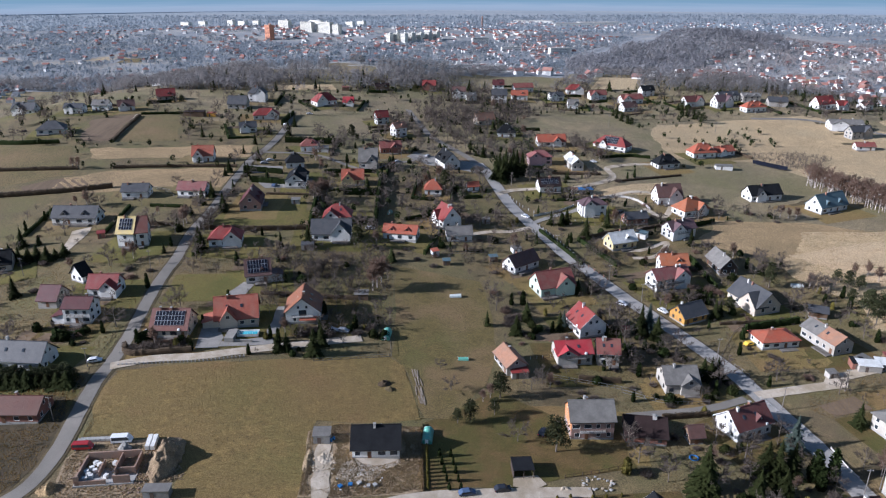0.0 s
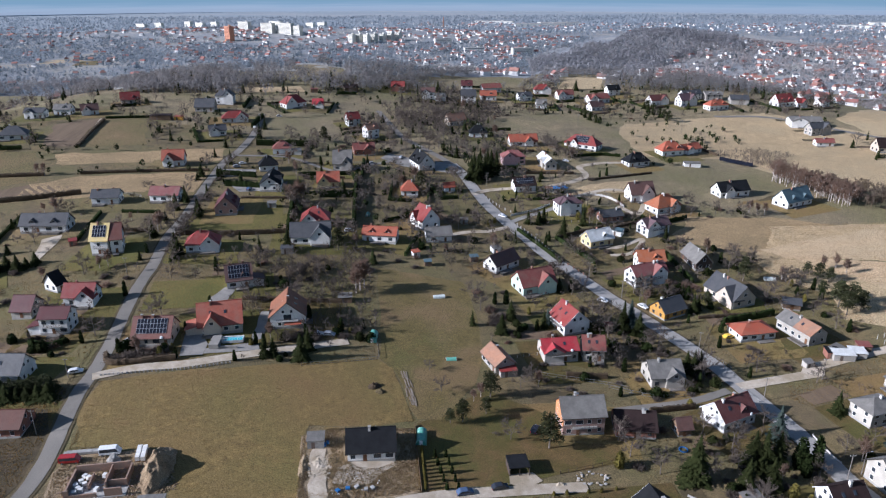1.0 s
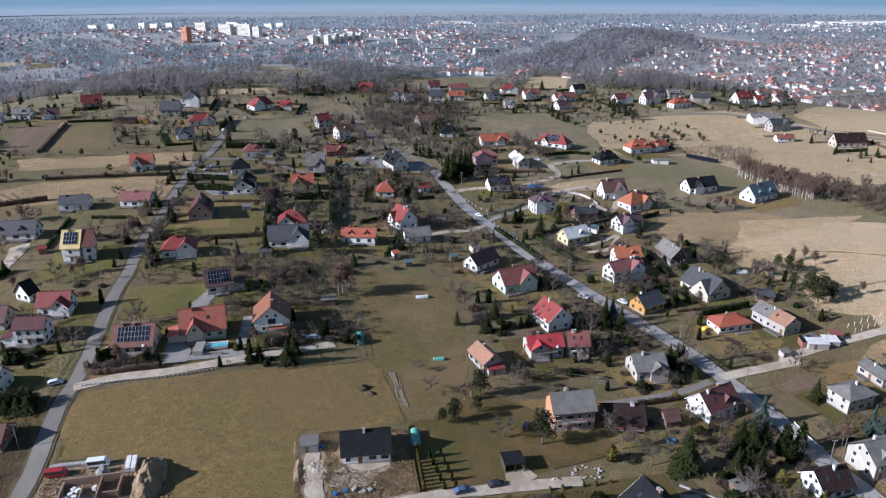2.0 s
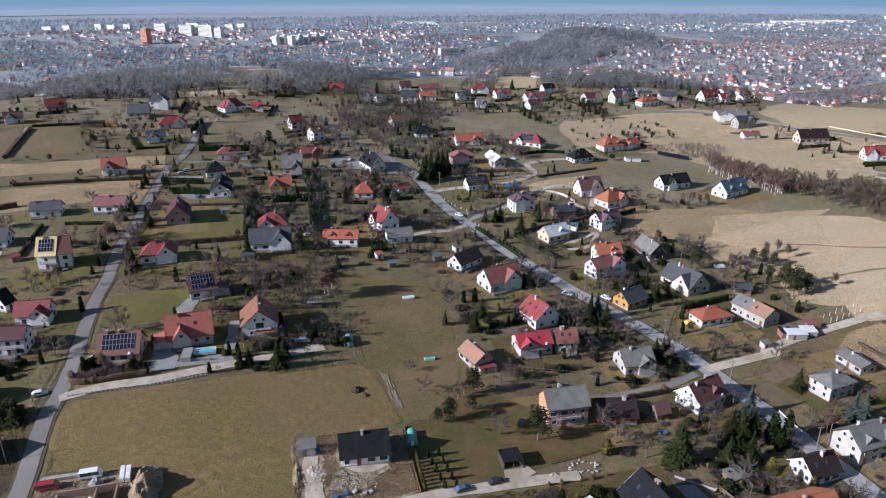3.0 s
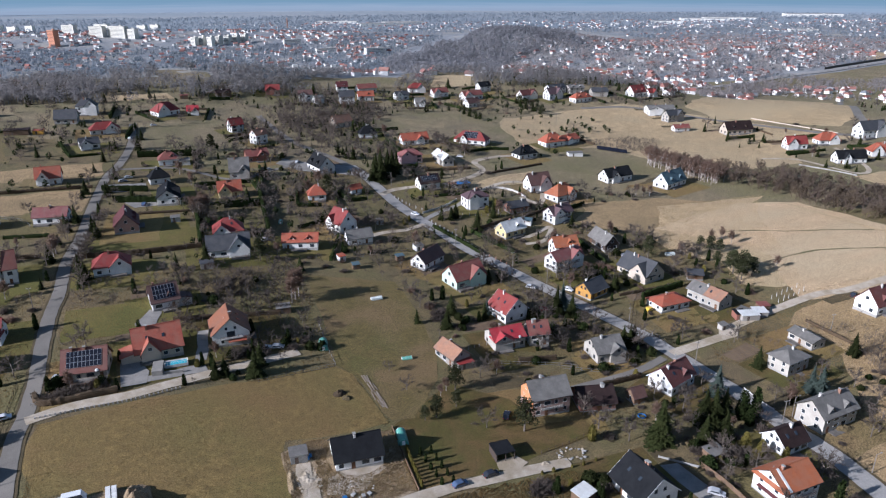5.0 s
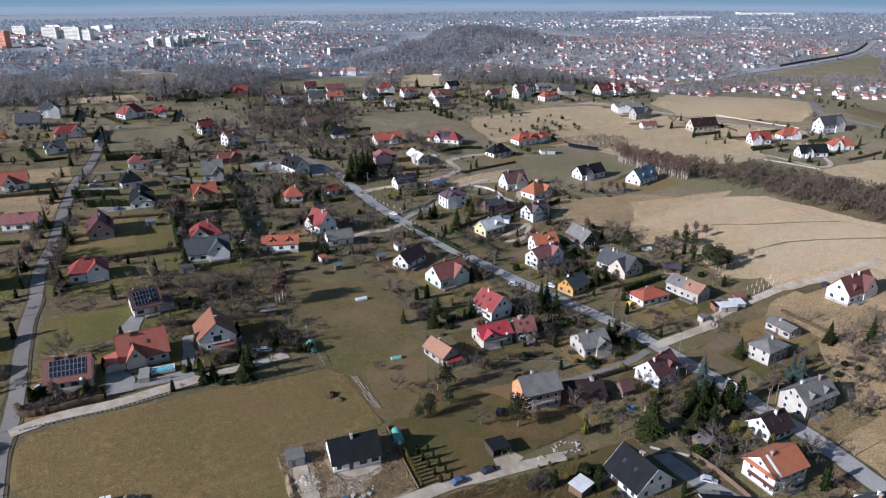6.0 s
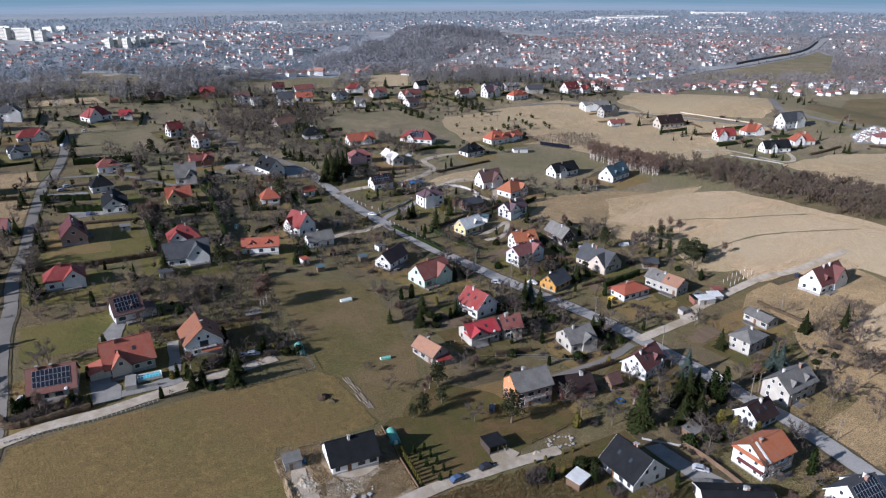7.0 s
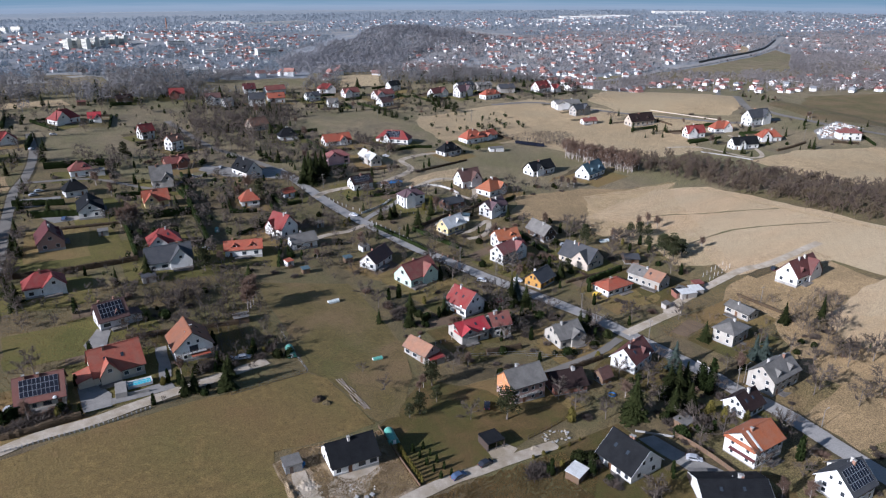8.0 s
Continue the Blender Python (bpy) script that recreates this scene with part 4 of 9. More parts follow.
house(-119.1, 168.7, 0, 12.3, 10.0, 3, 3.2, "g", "russet", "brick", "house with gabled dark red-brown tiled roof and red brick walls", "bare", True, 1, "house")
house(-133.4, 194.1, -5, 18.1, 10.0, 3.5, 4.8, "g", "grey", "white", "house with gabled dark grey roof and white rendered walls", "skylight", True, 2, "house")
house(-127.2, 220.6, 0, 10.3, 9.0, 5.8, 2.8, "g", "maroon", "white", "two-storey house with gabled maroon roof and white rendered walls", "balcony,annex", True, 3, "house")
house(-126.6, 238.8, 0, 11.7, 9.0, 3.5, 4.2, "g", "red", "white", "house with gabled red tiled roof and white rendered walls", "bigwin", False, 4, "house")
house(-143.6, 232.8, -3, 8.0, 10.0, 2.6, 4.5, "g", "maroon", "plaster", "garage with gabled maroon roof and bare grey plaster walls", "", False, 5, "garage")
house(-141.1, 249.3, 61, 5.1, 8.1, 2.8, 4.6, "g", "dark", "white", "outbuilding with gabled graphite roof and white rendered walls", "", False, 6, "outbuilding")
house(-92.0, 212.8, 0, 13.2, 12.0, 2.8, 5.5, "g", "rbrown", "beige", "house with gabled red-brown tiled roof and beige rendered walls", "solar,dish", True, 7, "house")
house(-72.3, 220.3, 11, 15.2, 11.5, 3, 6.7, "g", "redorange", "beige", "house with gabled brick-red tiled roof and beige rendered walls", "cross,skylight,annex", True, 8, "house")
house(-50.0, 226.0, 96, 13.5, 13.0, 4.2, 5.6, "g", "rustorange", "white", "two-storey house with gabled weathered orange tiled roof and white rendered walls", "gable_balcony,skylight", True, 9, "house")
house(-72.7, 251.8, 15, 10.4, 9.5, 3, 5.4, "g", "brown", "white", "house with gabled brown roof and white rendered walls", "solar,annex,annexright", False, 10, "house")
house(-18.0, 157.7, 2, 13.6, 11.0, 2.9, 4.3, "g", "dark", "white", "house with gabled graphite roof and white rendered walls", "bare", True, 11, "house")
house(42.2, 169.4, 2, 13.3, 10.0, 6, 4.3, "g", "lgrey", "brickp", "two-storey house with gabled weathered light grey roof and pale brick walls", "claygable,balcony,bare", True, 12, "house")
house(57.9, 168.2, -8, 12.4, 11.0, 2.6, 3.6, "g", "darkbrown", "brick", "garage with gabled dark brown roof and red brick walls", "", True, 13, "garage")
house(71.5, 165.7, 6, 5.0, 5.2, 2.4, 2.9, "g", "brown", "wood", "garden shed with gabled brown roof and brown board walls", "", True, 14, "shed")
house(87.6, 170.9, 23, 13.7, 10.0, 3.8, 4.5, "g", "brownred", "white", "house with gabled dark red-brown roof and white rendered walls", "dormer,dish", True, 15, "house")
house(75.6, 194.0, 2, 11.5, 11.0, 3.6, 3.9, "g", "lgrey", "offwhite", "two-storey house with gabled weathered light grey roof and weathered off-white walls", "bigcross,dish", True, 16, "house")
house(22.3, 202.0, -71, 11.7, 8.0, 3, 3.0, "g", "terra", "plaster", "barn with gabled weathered terracotta roof and bare grey plaster walls", "", True, 17, "barn")
house(44.0, 209.0, 5, 12.9, 10.0, 4.0, 2.9, "g", "crimson", "offwhite", "two-storey house with gabled bright red tiled roof and off-white walls", "bigcross,crossleft,dish,balcony", True, 18, "house")
house(56.0, 208.7, -5, 8.2, 9.0, 4.5, 3.7, "g", "oldred", "plaster", "two-storey house with gabled faded red roof and bare grey plaster walls", "", True, 19, "house")
house(52.5, 228.5, -72, 12.0, 11.5, 4, 5.2, "g", "red", "white", "house with gabled red tiled roof and white rendered walls", "balcony,dish", True, 20, "house")
house(44.3, 258.7, 20, 16.1, 11.5, 3.7, 5.4, "g", "oldred", "mint", "two-storey house with gabled faded red roof and mint-green walls", "bigcross,crossright,dish", False, 21, "house")
house(33.5, 277.6, 39, 15.3, 9.0, 3, 4.2, "g", "brown", "white", "house with gabled brown roof and white rendered walls", "", False, 22, "house")
house(93.7, 238.8, 25, 12.1, 9.0, 3, 3.9, "g", "grey", "ochre", "barn with gabled grey roof and ochre boarded walls", "", True, 23, "barn")
house(123.2, 250.0, -73, 18.0, 12.0, 3, 5.7, "g", "grey", "beige", "house with gabled dark grey roof and beige rendered walls", "bigcross", False, 24, "house")
house(118.7, 221.1, 8, 15.0, 10.0, 3, 2.1, "h", "orangered", "white", "house with hipped orange-red tiled roof and white rendered walls", "", True, 25, "house")
house(136.5, 219.4, -74, 16.6, 9.0, 4, 3.0, "g", "terra", "offwhite", "house with gabled weathered terracotta roof and weathered off-white walls", "halfgrey", True, 26, "house")
house(144.0, 240.5, -23, 7.3, 7.0, 2.5, 1.6, "g", "grey", "wood", "shed with gabled dark grey roof and brown board walls", "", False, 27, "shed")
house(122.1, 282.1, -86, 15.8, 8.4, 3, 4.6, "g", "lgrey", "darkwood", "barn with gabled weathered light grey roof and dark board walls", "", False, 28, "barn")
house(99.1, 277.9, 0, 12.5, 9.0, 5, 3.9, "g", "orange", "white", "two-storey house with gabled orange tiled roof and white rendered walls", "", False, 29, "house")
house(93.6, 265.8, 20, 17.2, 9.0, 5, 3.6, "g", "pinkred", "white", "two-storey house with gabled faded pinkish-red roof and white rendered walls", "bigcross,balcony", False, 30, "house")
house(82.4, 303.1, 22, 14.0, 9.0, 3.2, 4.2, "g", "white", "yellowp", "house with gabled pale metal roof and pale yellow walls", "", False, 31, "house")
house(96.1, 330.6, 13, 12.2, 8.0, 3, 2.8, "g", "grey", "brick", "outbuilding with gabled dark grey roof and red brick walls", "", False, 32, "outbuilding")
house(113.6, 316.0, 22, 15.0, 9.0, 4.5, 3.7, "g", "purple", "white", "two-storey house with gabled purple-brown roof and white rendered walls", "bigcross,balcony", False, 33, "house")
house(76.2, 339.8, 8, 13.7, 9.0, 6, 3.1, "h", "purple", "white", "two-storey house with hipped purple-brown roof and white rendered walls", "", False, 34, "house")
house(128.4, 344.1, 23, 16.9, 11.0, 3.5, 5.3, "h", "orange", "white", "house with hipped orange tiled roof and white rendered walls", "", False, 35, "house")
house(120.5, 359.5, 8, 14.3, 10.4, 4, 6.0, "g", "brown", "white", "house with gabled brown roof and white rendered walls", "bigcross", False, 36, "house")
house(58.1, 370.2, 10, 12.9, 9.0, 3.5, 4.1, "g", "darkbrown", "white", "house with gabled dark brown roof and white rendered walls", "solar", False, 37, "house")
house(175.9, 368.7, 13, 19.9, 10.0, 3.5, 4.7, "g", "dark", "white", "house with gabled graphite roof and white rendered walls", "cross", False, 38, "house")
house(204.2, 353.7, 25, 20.9, 11.0, 3.2, 6.1, "g", "teal", "white", "house with gabled blue-grey metal roof and white rendered walls", "dormer", False, 39, "house")
house(169.6, 448.8, 11, 16.9, 11.0, 3.5, 5.5, "h", "orangered", "white", "house with hipped orange-red tiled roof and white rendered walls", "", False, 40, "house")
house(185.6, 455.7, 24, 16.2, 10.0, 3, 3.2, "g", "orangered", "white", "house with gabled orange-red tiled roof and white rendered walls", "", False, 41, "house")
house(137.4, 420.2, 16, 15.7, 10.0, 3, 5.0, "h", "dark", "white", "house with hipped graphite roof and white rendered walls", "", False, 42, "house")
house(112.9, 456.8, -39, 24.0, 11.0, 3, 5.1, "h", "red", "white", "house with hipped red tiled roof and white rendered walls", "solar", False, 43, "house")
house(71.9, 459.2, 5, 19.4, 10.0, 3, 4.4, "g", "orangered", "white", "house with gabled orange-red tiled roof and white rendered walls", "cross", False, 44, "house")
house(58.9, 416.7, 6, 15.0, 9.0, 5, 3.3, "h", "pinkred", "pink", "two-storey house with hipped faded pinkish-red roof and pink rendered walls", "", False, 45, "house")
house(79.7, 414.1, -85, 20.2, 8.0, 3.5, 3.2, "g", "white", "offwhite", "house with gabled pale metal roof and weathered off-white walls", "", False, 46, "house")
house(30.5, 515.9, 26, 15.3, 9.0, 3.5, 5.0, "g", "terra", "beige", "house with gabled weathered terracotta roof and beige rendered walls", "", False, 47, "house")
house(44.0, 480.5, 0, 13.3, 9.0, 3, 5.0, "h", "dark", "white", "house with hipped graphite roof and white rendered walls", "", False, 48, "house")
house(2.8, 406.6, -71, 17.8, 10.8, 3.5, 5.9, "g", "dark", "white", "house with gabled graphite roof and white rendered walls", "", False, 49, "house")
house(-49.8, 294.0, 2, 18.2, 10.0, 3.3, 5.6, "g", "grey", "white", "house with gabled dark grey roof and white rendered walls", "bigcross", False, 50, "house")
house(-49.9, 313.9, 3, 13.9, 11.0, 3.2, 5.0, "h", "red", "white", "house with hipped red tiled roof and white rendered walls", "skylight", False, 51, "house")
house(-19.1, 299.7, -11, 16.3, 9.0, 3.3, 3.0, "g", "orangered", "white", "house with gabled orange-red tiled roof and white rendered walls", "dormer", False, 52, "house")
house(2.0, 318.1, -62, 11.6, 10.8, 4, 6.1, "g", "red", "white", "house with gabled red tiled roof and white rendered walls", "", False, 53, "house")
house(7.3, 302.4, 7, 12.5, 8.0, 3, 3.5, "g", "lgrey", "white", "outbuilding with gabled weathered light grey roof and white rendered walls", "", False, 54, "outbuilding")
house(-5.3, 358.7, 0, 9.9, 8.4, 3, 4.7, "h", "orangered", "white", "house with hipped orange-red tiled roof and white rendered walls", "", False, 55, "house")
house(16.1, 366.0, 18, 7.2, 5.0, 2.5, 2.4, "g", "orangered", "white", "house with gabled orange-red tiled roof and white rendered walls", "", False, 56, "house")
house(-48.9, 366.2, 5, 12.4, 9.0, 3, 4.9, "g", "orangered", "yellowp", "house with gabled orange-red tiled roof and pale yellow walls", "", False, 57, "house")
house(-43.4, 397.1, 0, 11.4, 12.2, 4, 6.9, "g", "lgrey", "plaster", "house with gabled weathered light grey roof and bare grey plaster walls", "", False, 58, "house")
house(-78.2, 361.2, 93, 19.7, 11.0, 3.5, 3.9, "g", "dark", "white", "house with gabled graphite roof and white rendered walls", "", False, 59, "house")
house(-84.7, 388.8, 14, 11.0, 9.0, 3.3, 4.8, "h", "dark", "white", "house with hipped graphite roof and white rendered walls", "", False, 60, "house")
house(-82.2, 422.9, 8, 11.9, 9.0, 3.5, 4.1, "h", "oldred", "white", "house with hipped faded red roof and white rendered walls", "", False, 61, "house")
house(-33.1, 428.6, 13, 13.8, 9.0, 3.5, 3.6, "g", "oldred", "brick", "house with gabled faded red roof and red brick walls", "cross", False, 62, "house")
house(-30.1, 468.5, 36, 9.9, 8.0, 6, 3.5, "g", "terra", "white", "two-storey house with gabled weathered terracotta roof and white rendered walls", "", False, 63, "house")
house(-44.3, 499.6, 26, 10.0, 8.0, 5, 4.5, "g", "red", "white", "two-storey house with gabled red tiled roof and white rendered walls", "", False, 64, "house")
house(-93.5, 326.1, 97, 16.3, 11.0, 3, 5.8, "g", "maroon", "brickp", "house with gabled maroon roof and pale brick walls", "", False, 65, "house")
house(-93.9, 282.7, 8, 14.5, 10.0, 3.5, 4.5, "h", "red", "white", "house with hipped red tiled roof and white rendered walls", "bigcross", False, 66, "house")
house(-137.9, 393.4, 6, 12.5, 9.5, 3.5, 5.3, "g", "orangered", "white", "house with gabled orange-red tiled roof and white rendered walls", "cross", False, 67, "house")
house(-125.9, 338.6, -4, 15.0, 9.0, 3.3, 3.6, "g", "pinkred", "white", "house with gabled faded pinkish-red roof and white rendered walls", "", False, 68, "house")
house(-153.4, 335.5, 4, 13.6, 9.0, 3.3, 3.3, "g", "grey", "white", "house with gabled dark grey roof and white rendered walls", "", False, 69, "house")
house(-168.6, 305.1, 0, 21.1, 10.0, 3, 4.6, "g", "grey", "white", "house with gabled dark grey roof and white rendered walls", "dormer", False, 70, "house")
house(-134.8, 281.5, 0, 7.9, 10.8, 6, 6.2, "g", "yellow", "white", "two-storey house with gabled yellow sheet roof and white rendered walls", "solar,balcony", False, 71, "house")
house(-129.4, 282.3, 15, 5.6, 10.8, 6, 6.0, "g", "rbrown", "white", "two-storey house with gabled red-brown tiled roof and white rendered walls", "", False, 72, "house")
house(-92.6, 545.4, 36, 18.4, 11.0, 3.5, 5.7, "h", "red", "white", "house with hipped red tiled roof and white rendered walls", "", False, 73, "house")
house(-144.2, 548.0, 0, 14.4, 9.0, 6.5, 4.5, "h", "grey", "white", "two-storey house with hipped dark grey roof and white rendered walls", "", False, 74, "house")
house(-153.3, 524.9, 0, 14.7, 11.0, 3, 5.8, "g", "grey", "plaster", "barn with gabled dark grey roof and bare grey plaster walls", "", False, 75, "barn")
house(-126.0, 496.2, 14, 18.6, 10.0, 3, 4.3, "h", "red", "white", "house with hipped red tiled roof and white rendered walls", "", False, 76, "house")
house(-129.4, 459.2, 19, 11.5, 9.0, 3.3, 3.3, "g", "grey", "white", "house with gabled dark grey roof and white rendered walls", "", False, 77, "house")
house(-246.8, 437.5, 12, 17.2, 12.0, 3, 4.6, "h", "grey", "white", "house with hipped dark grey roof and white rendered walls", "", False, 78, "house")
house(-302.8, 506.9, 0, 17.0, 10.0, 3.2, 4.8, "g", "grey", "white", "house with gabled dark grey roof and white rendered walls", "", False, 79, "house")
house(-258.6, 491.4, 0, 13.8, 9.0, 4, 2.8, "g", "grey", "white", "house with gabled dark grey roof and white rendered walls", "", False, 80, "house")
house(-244.1, 500.8, 0, 12.0, 9.0, 4, 3.3, "g", "lgrey", "white", "house with gabled weathered light grey roof and white rendered walls", "", False, 81, "house")
house(-227.4, 502.5, 24, 11.9, 9.0, 3.2, 4.1, "g", "brown", "white", "house with gabled brown roof and white rendered walls", "", False, 82, "house")
house(-214.1, 543.6, 23, 14.2, 10.0, 3.2, 5.3, "g", "red", "plaster", "house with gabled red tiled roof and bare grey plaster walls", "", False, 83, "house")
house(192.5, 190.7, 10, 19.0, 10.5, 3.8, 6.0, "g", "brownred", "white", "house with gabled dark red-brown roof and white rendered walls", "bigcross,dormer", False, 84, "house")
house(148.6, 179.7, -84, 11.5, 7.3, 3, 1.5, "g", "lgrey", "offwhite", "house with gabled weathered light grey roof and weathered off-white walls", "", True, 85, "house")
house(130.7, 168.2, 14, 11.7, 9.0, 5, 2.4, "h", "lgrey", "offwhite", "two-storey house with hipped weathered light grey roof and weathered off-white walls", "", True, 86, "house")
house(120.0, 140.2, 10, 15.5, 10.5, 5.0, 4.2, "g", "lgrey", "offwhite", "two-storey house with gabled weathered light grey roof and weathered off-white walls", "dormer", True, 87, "house")
house(100.1, 133.8, 10, 10.4, 9.0, 3, 3.7, "g", "darkbrown", "white", "house with gabled dark brown roof and white rendered walls", "", True, 88, "house")
house(86.2, 117.6, 7, 13.0, 11.0, 5.5, 3.6, "g", "orange", "white", "two-storey house with gabled orange tiled roof and white rendered walls", "balcony,twotone", True, 89, "house")
house(51.5, 128.0, -81, 13.0, 13.0, 2.9, 5.6, "g", "dark", "white", "house with gabled graphite roof and white rendered walls", "", True, 90, "house")
house(67.0, 107.2, -25, 18.2, 12.0, 3, 2.6, "g", "dark", "white", "house with gabled graphite roof and white rendered walls", "", True, 91, "house")
house(94.3, 95.6, 5, 10.9, 11.0, 4.5, 4.9, "g", "grey", "white", "two-storey house with gabled dark grey roof and white rendered walls", "solar", True, 92, "house")
house(99.7, 100.5, 167, 5.6, 6.0, 2.6, 2.2, "g", "lgrey", "white", "shed with gabled weathered light grey roof and white rendered walls", "", True, 93, "shed")
house(348.3, 365.6, -10, 21.4, 9.0, 3.3, 5.0, "g", "dark", "white", "house with gabled graphite roof and white rendered walls", "cross", False, 94, "house")
house(382.0, 373.0, -18, 17.1, 9.5, 3.3, 5.2, "h", "orangered", "white", "house with hipped orange-red tiled roof and white rendered walls", "", False, 95, "house")
house(410.6, 411.1, 3, 24.0, 11.0, 6, 6.2, "g", "grey", "white", "two-storey house with gabled dark grey roof and white rendered walls", "", False, 96, "house")
house(340.4, 406.7, -10, 15.9, 9.0, 3.8, 5.2, "g", "red", "white", "house with gabled red tiled roof and white rendered walls", "", False, 97, "house")
house(370.0, 408.9, -10, 16.9, 9.5, 3.2, 5.2, "h", "orangered", "white", "house with hipped orange-red tiled roof and white rendered walls", "", False, 98, "house")
house(329.8, 457.4, -1, 24.0, 10.5, 3.5, 5.9, "g", "darkbrown", "beige", "house with gabled dark brown roof and beige rendered walls", "dormer", False, 99, "house")
house(441.4, 351.3, -32, 17.3, 10.0, 5.5, 2.7, "h", "pinkred", "white", "two-storey house with hipped faded pinkish-red roof and white rendered walls", "", False, 100, "house")
house(307.0, 529.6, -11, 24.0, 14.0, 5, 2.8, "g", "lgrey", "white", "two-storey house with gabled weathered light grey roof and white walls", "", False, 101, "house")
house(305.1, 506.6, 13, 18.4, 9.0, 5, 4.0, "g", "grey", "plaster", "two-storey house with gabled dark grey roof and bare grey plaster walls", "", False, 102, "house")
house(292.6, 476.1, -4, 13.6, 7.0, 2.8, 2.5, "g", "oldred", "white", "house with gabled faded red roof and white rendered walls", "", False, 103, "house")
house(324.7, 599.5, 19, 18.4, 11.6, 4, 6.5, "g", "red", "white", "house with gabled red tiled roof and white rendered walls", "", False, 104, "house")
house(259.3, 584.7, 16, 20.0, 10.0, 4, 4.2, "h", "orangered", "white", "house with hipped orange-red tiled roof and white rendered walls", "", False, 105, "house")
house(238.6, 599.8, 20, 17.7, 10.0, 5, 5.3, "g", "purple", "white", "two-storey house with gabled purple-brown roof and white rendered walls", "", False, 106, "house")
house(249.4, 618.8, 18, 20.8, 10.0, 5, 3.5, "g", "grey", "white", "two-storey house with gabled dark grey roof and white rendered walls", "", False, 107, "house")
house(215.0, 605.1, 19, 19.0, 10.0, 4, 4.4, "g", "brownred", "white", "house with gabled dark red-brown roof and white rendered walls", "", False, 108, "house")
house(164.0, 614.7, 17, 21.2, 10.0, 4, 4.0, "g", "oldred", "white", "house with gabled faded red roof and white rendered walls", "", False, 109, "house")
house(155.1, 585.9, 23, 14.3, 9.0, 3.5, 4.3, "g", "brown", "white", "house with gabled brown roof and white rendered walls", "", False, 110, "house")
house(137.7, 629.6, 12, 16.1, 9.0, 4, 4.0, "g", "oldred", "white", "house with gabled faded red roof and white rendered walls", "", False, 111, "house")
house(121.4, 650.0, 0, 16.5, 10.0, 4, 4.4, "h", "red", "white", "house with hipped red tiled roof and white rendered walls", "", False, 112, "house")
house(99.7, 620.8, 14, 13.3, 9.0, 4, 3.4, "g", "grey", "white", "house with gabled dark grey roof and white rendered walls", "", False, 113, "house")
house(109.4, 591.0, 0, 9.5, 8.0, 3.5, 4.1, "g", "lgrey", "white", "house with gabled weathered light grey roof and white rendered walls", "", False, 114, "house")
house(66.9, 617.2, 0, 14.8, 9.0, 4, 4.2, "g", "orangered", "white", "house with gabled orange-red tiled roof and white rendered walls", "", False, 115, "house")
house(48.0, 602.4, 0, 13.5, 9.0, 6, 5.0, "g", "grey", "white", "two-storey house with gabled dark grey roof and white rendered walls", "", False, 116, "house")
house(50.6, 647.8, 0, 10.8, 9.0, 5, 4.5, "g", "maroon", "white", "two-storey house with gabled maroon roof and white rendered walls", "", False, 117, "house")
house(73.1, 649.5, 11, 18.8, 10.0, 4, 3.6, "g", "oldred", "white", "house with gabled faded red roof and white rendered walls", "", False, 118, "house")
house(13.7, 605.5, 0, 12.1, 9.0, 6, 3.6, "g", "brown", "white", "two-storey house with gabled brown roof and white rendered walls", "", False, 119, "house")
house(23.7, 599.9, 21, 8.8, 8.0, 4, 2.9, "g", "lgrey", "white", "house with gabled weathered light grey roof and white rendered walls", "", False, 120, "house")
house(-12.2, 623.9, 0, 12.4, 9.0, 4, 4.3, "g", "red", "brick", "house with gabled red tiled roof and red brick walls", "", False, 121, "house")
house(-52.6, 607.4, 16, 12.3, 8.0, 3, 2.5, "g", "darkbrown", "wood", "house with gabled dark brown roof and brown board walls", "", False, 122, "house")
house(185.2, 642.4, 15, 13.2, 9.0, 5, 4.1, "g", "dark", "white", "two-storey house with gabled graphite roof and white rendered walls", "", False, 123, "house")
house(269.3, 617.9, 0, 16.2, 12.0, 5, 2.5, "g", "lgrey", "plaster", "two-storey house with gabled weathered light grey roof and bare grey plaster", "", False, 124, "house")
house(287.7, 604.1, 169, 16.1, 12.0, 4, 3.5, "g", "grey", "plaster", "house with gabled dark grey roof and bare grey plaster walls", "", False, 125, "house")
house(340.1, 598.0, 15, 11.5, 8.0, 4, 3.8, "g", "red", "white", "house with gabled red tiled roof and white rendered walls", "", False, 126, "house")
house(367.3, 609.0, 26, 13.6, 8.0, 4, 2.4, "g", "brown", "white", "house with gabled brown roof and white rendered walls", "", False, 127, "house")
house(-73.7, 547.1, 0, 8.8, 7.0, 3, 3.8, "g", "crimson", "white", "house with gabled bright red tiled roof and white rendered walls", "", False, 128, "house")
house(-181.5, 261.3, 21, 13.2, 10.0, 3, 4.9, "g", "dark", "beige", "house with gabled graphite roof and beige rendered walls", "", False, 129, "house")


# ---- plants ----
def inside(x, y, poly):
    hit, j = False, len(poly) - 1
    for i in range(len(poly)):
        (xi, yi), (xj, yj) = poly[i], poly[j]
        if (yi > y) != (yj > y) and x < (xj - xi) * (y - yi) / (yj - yi) + xi:
            hit = not hit
        j = i
    return hit


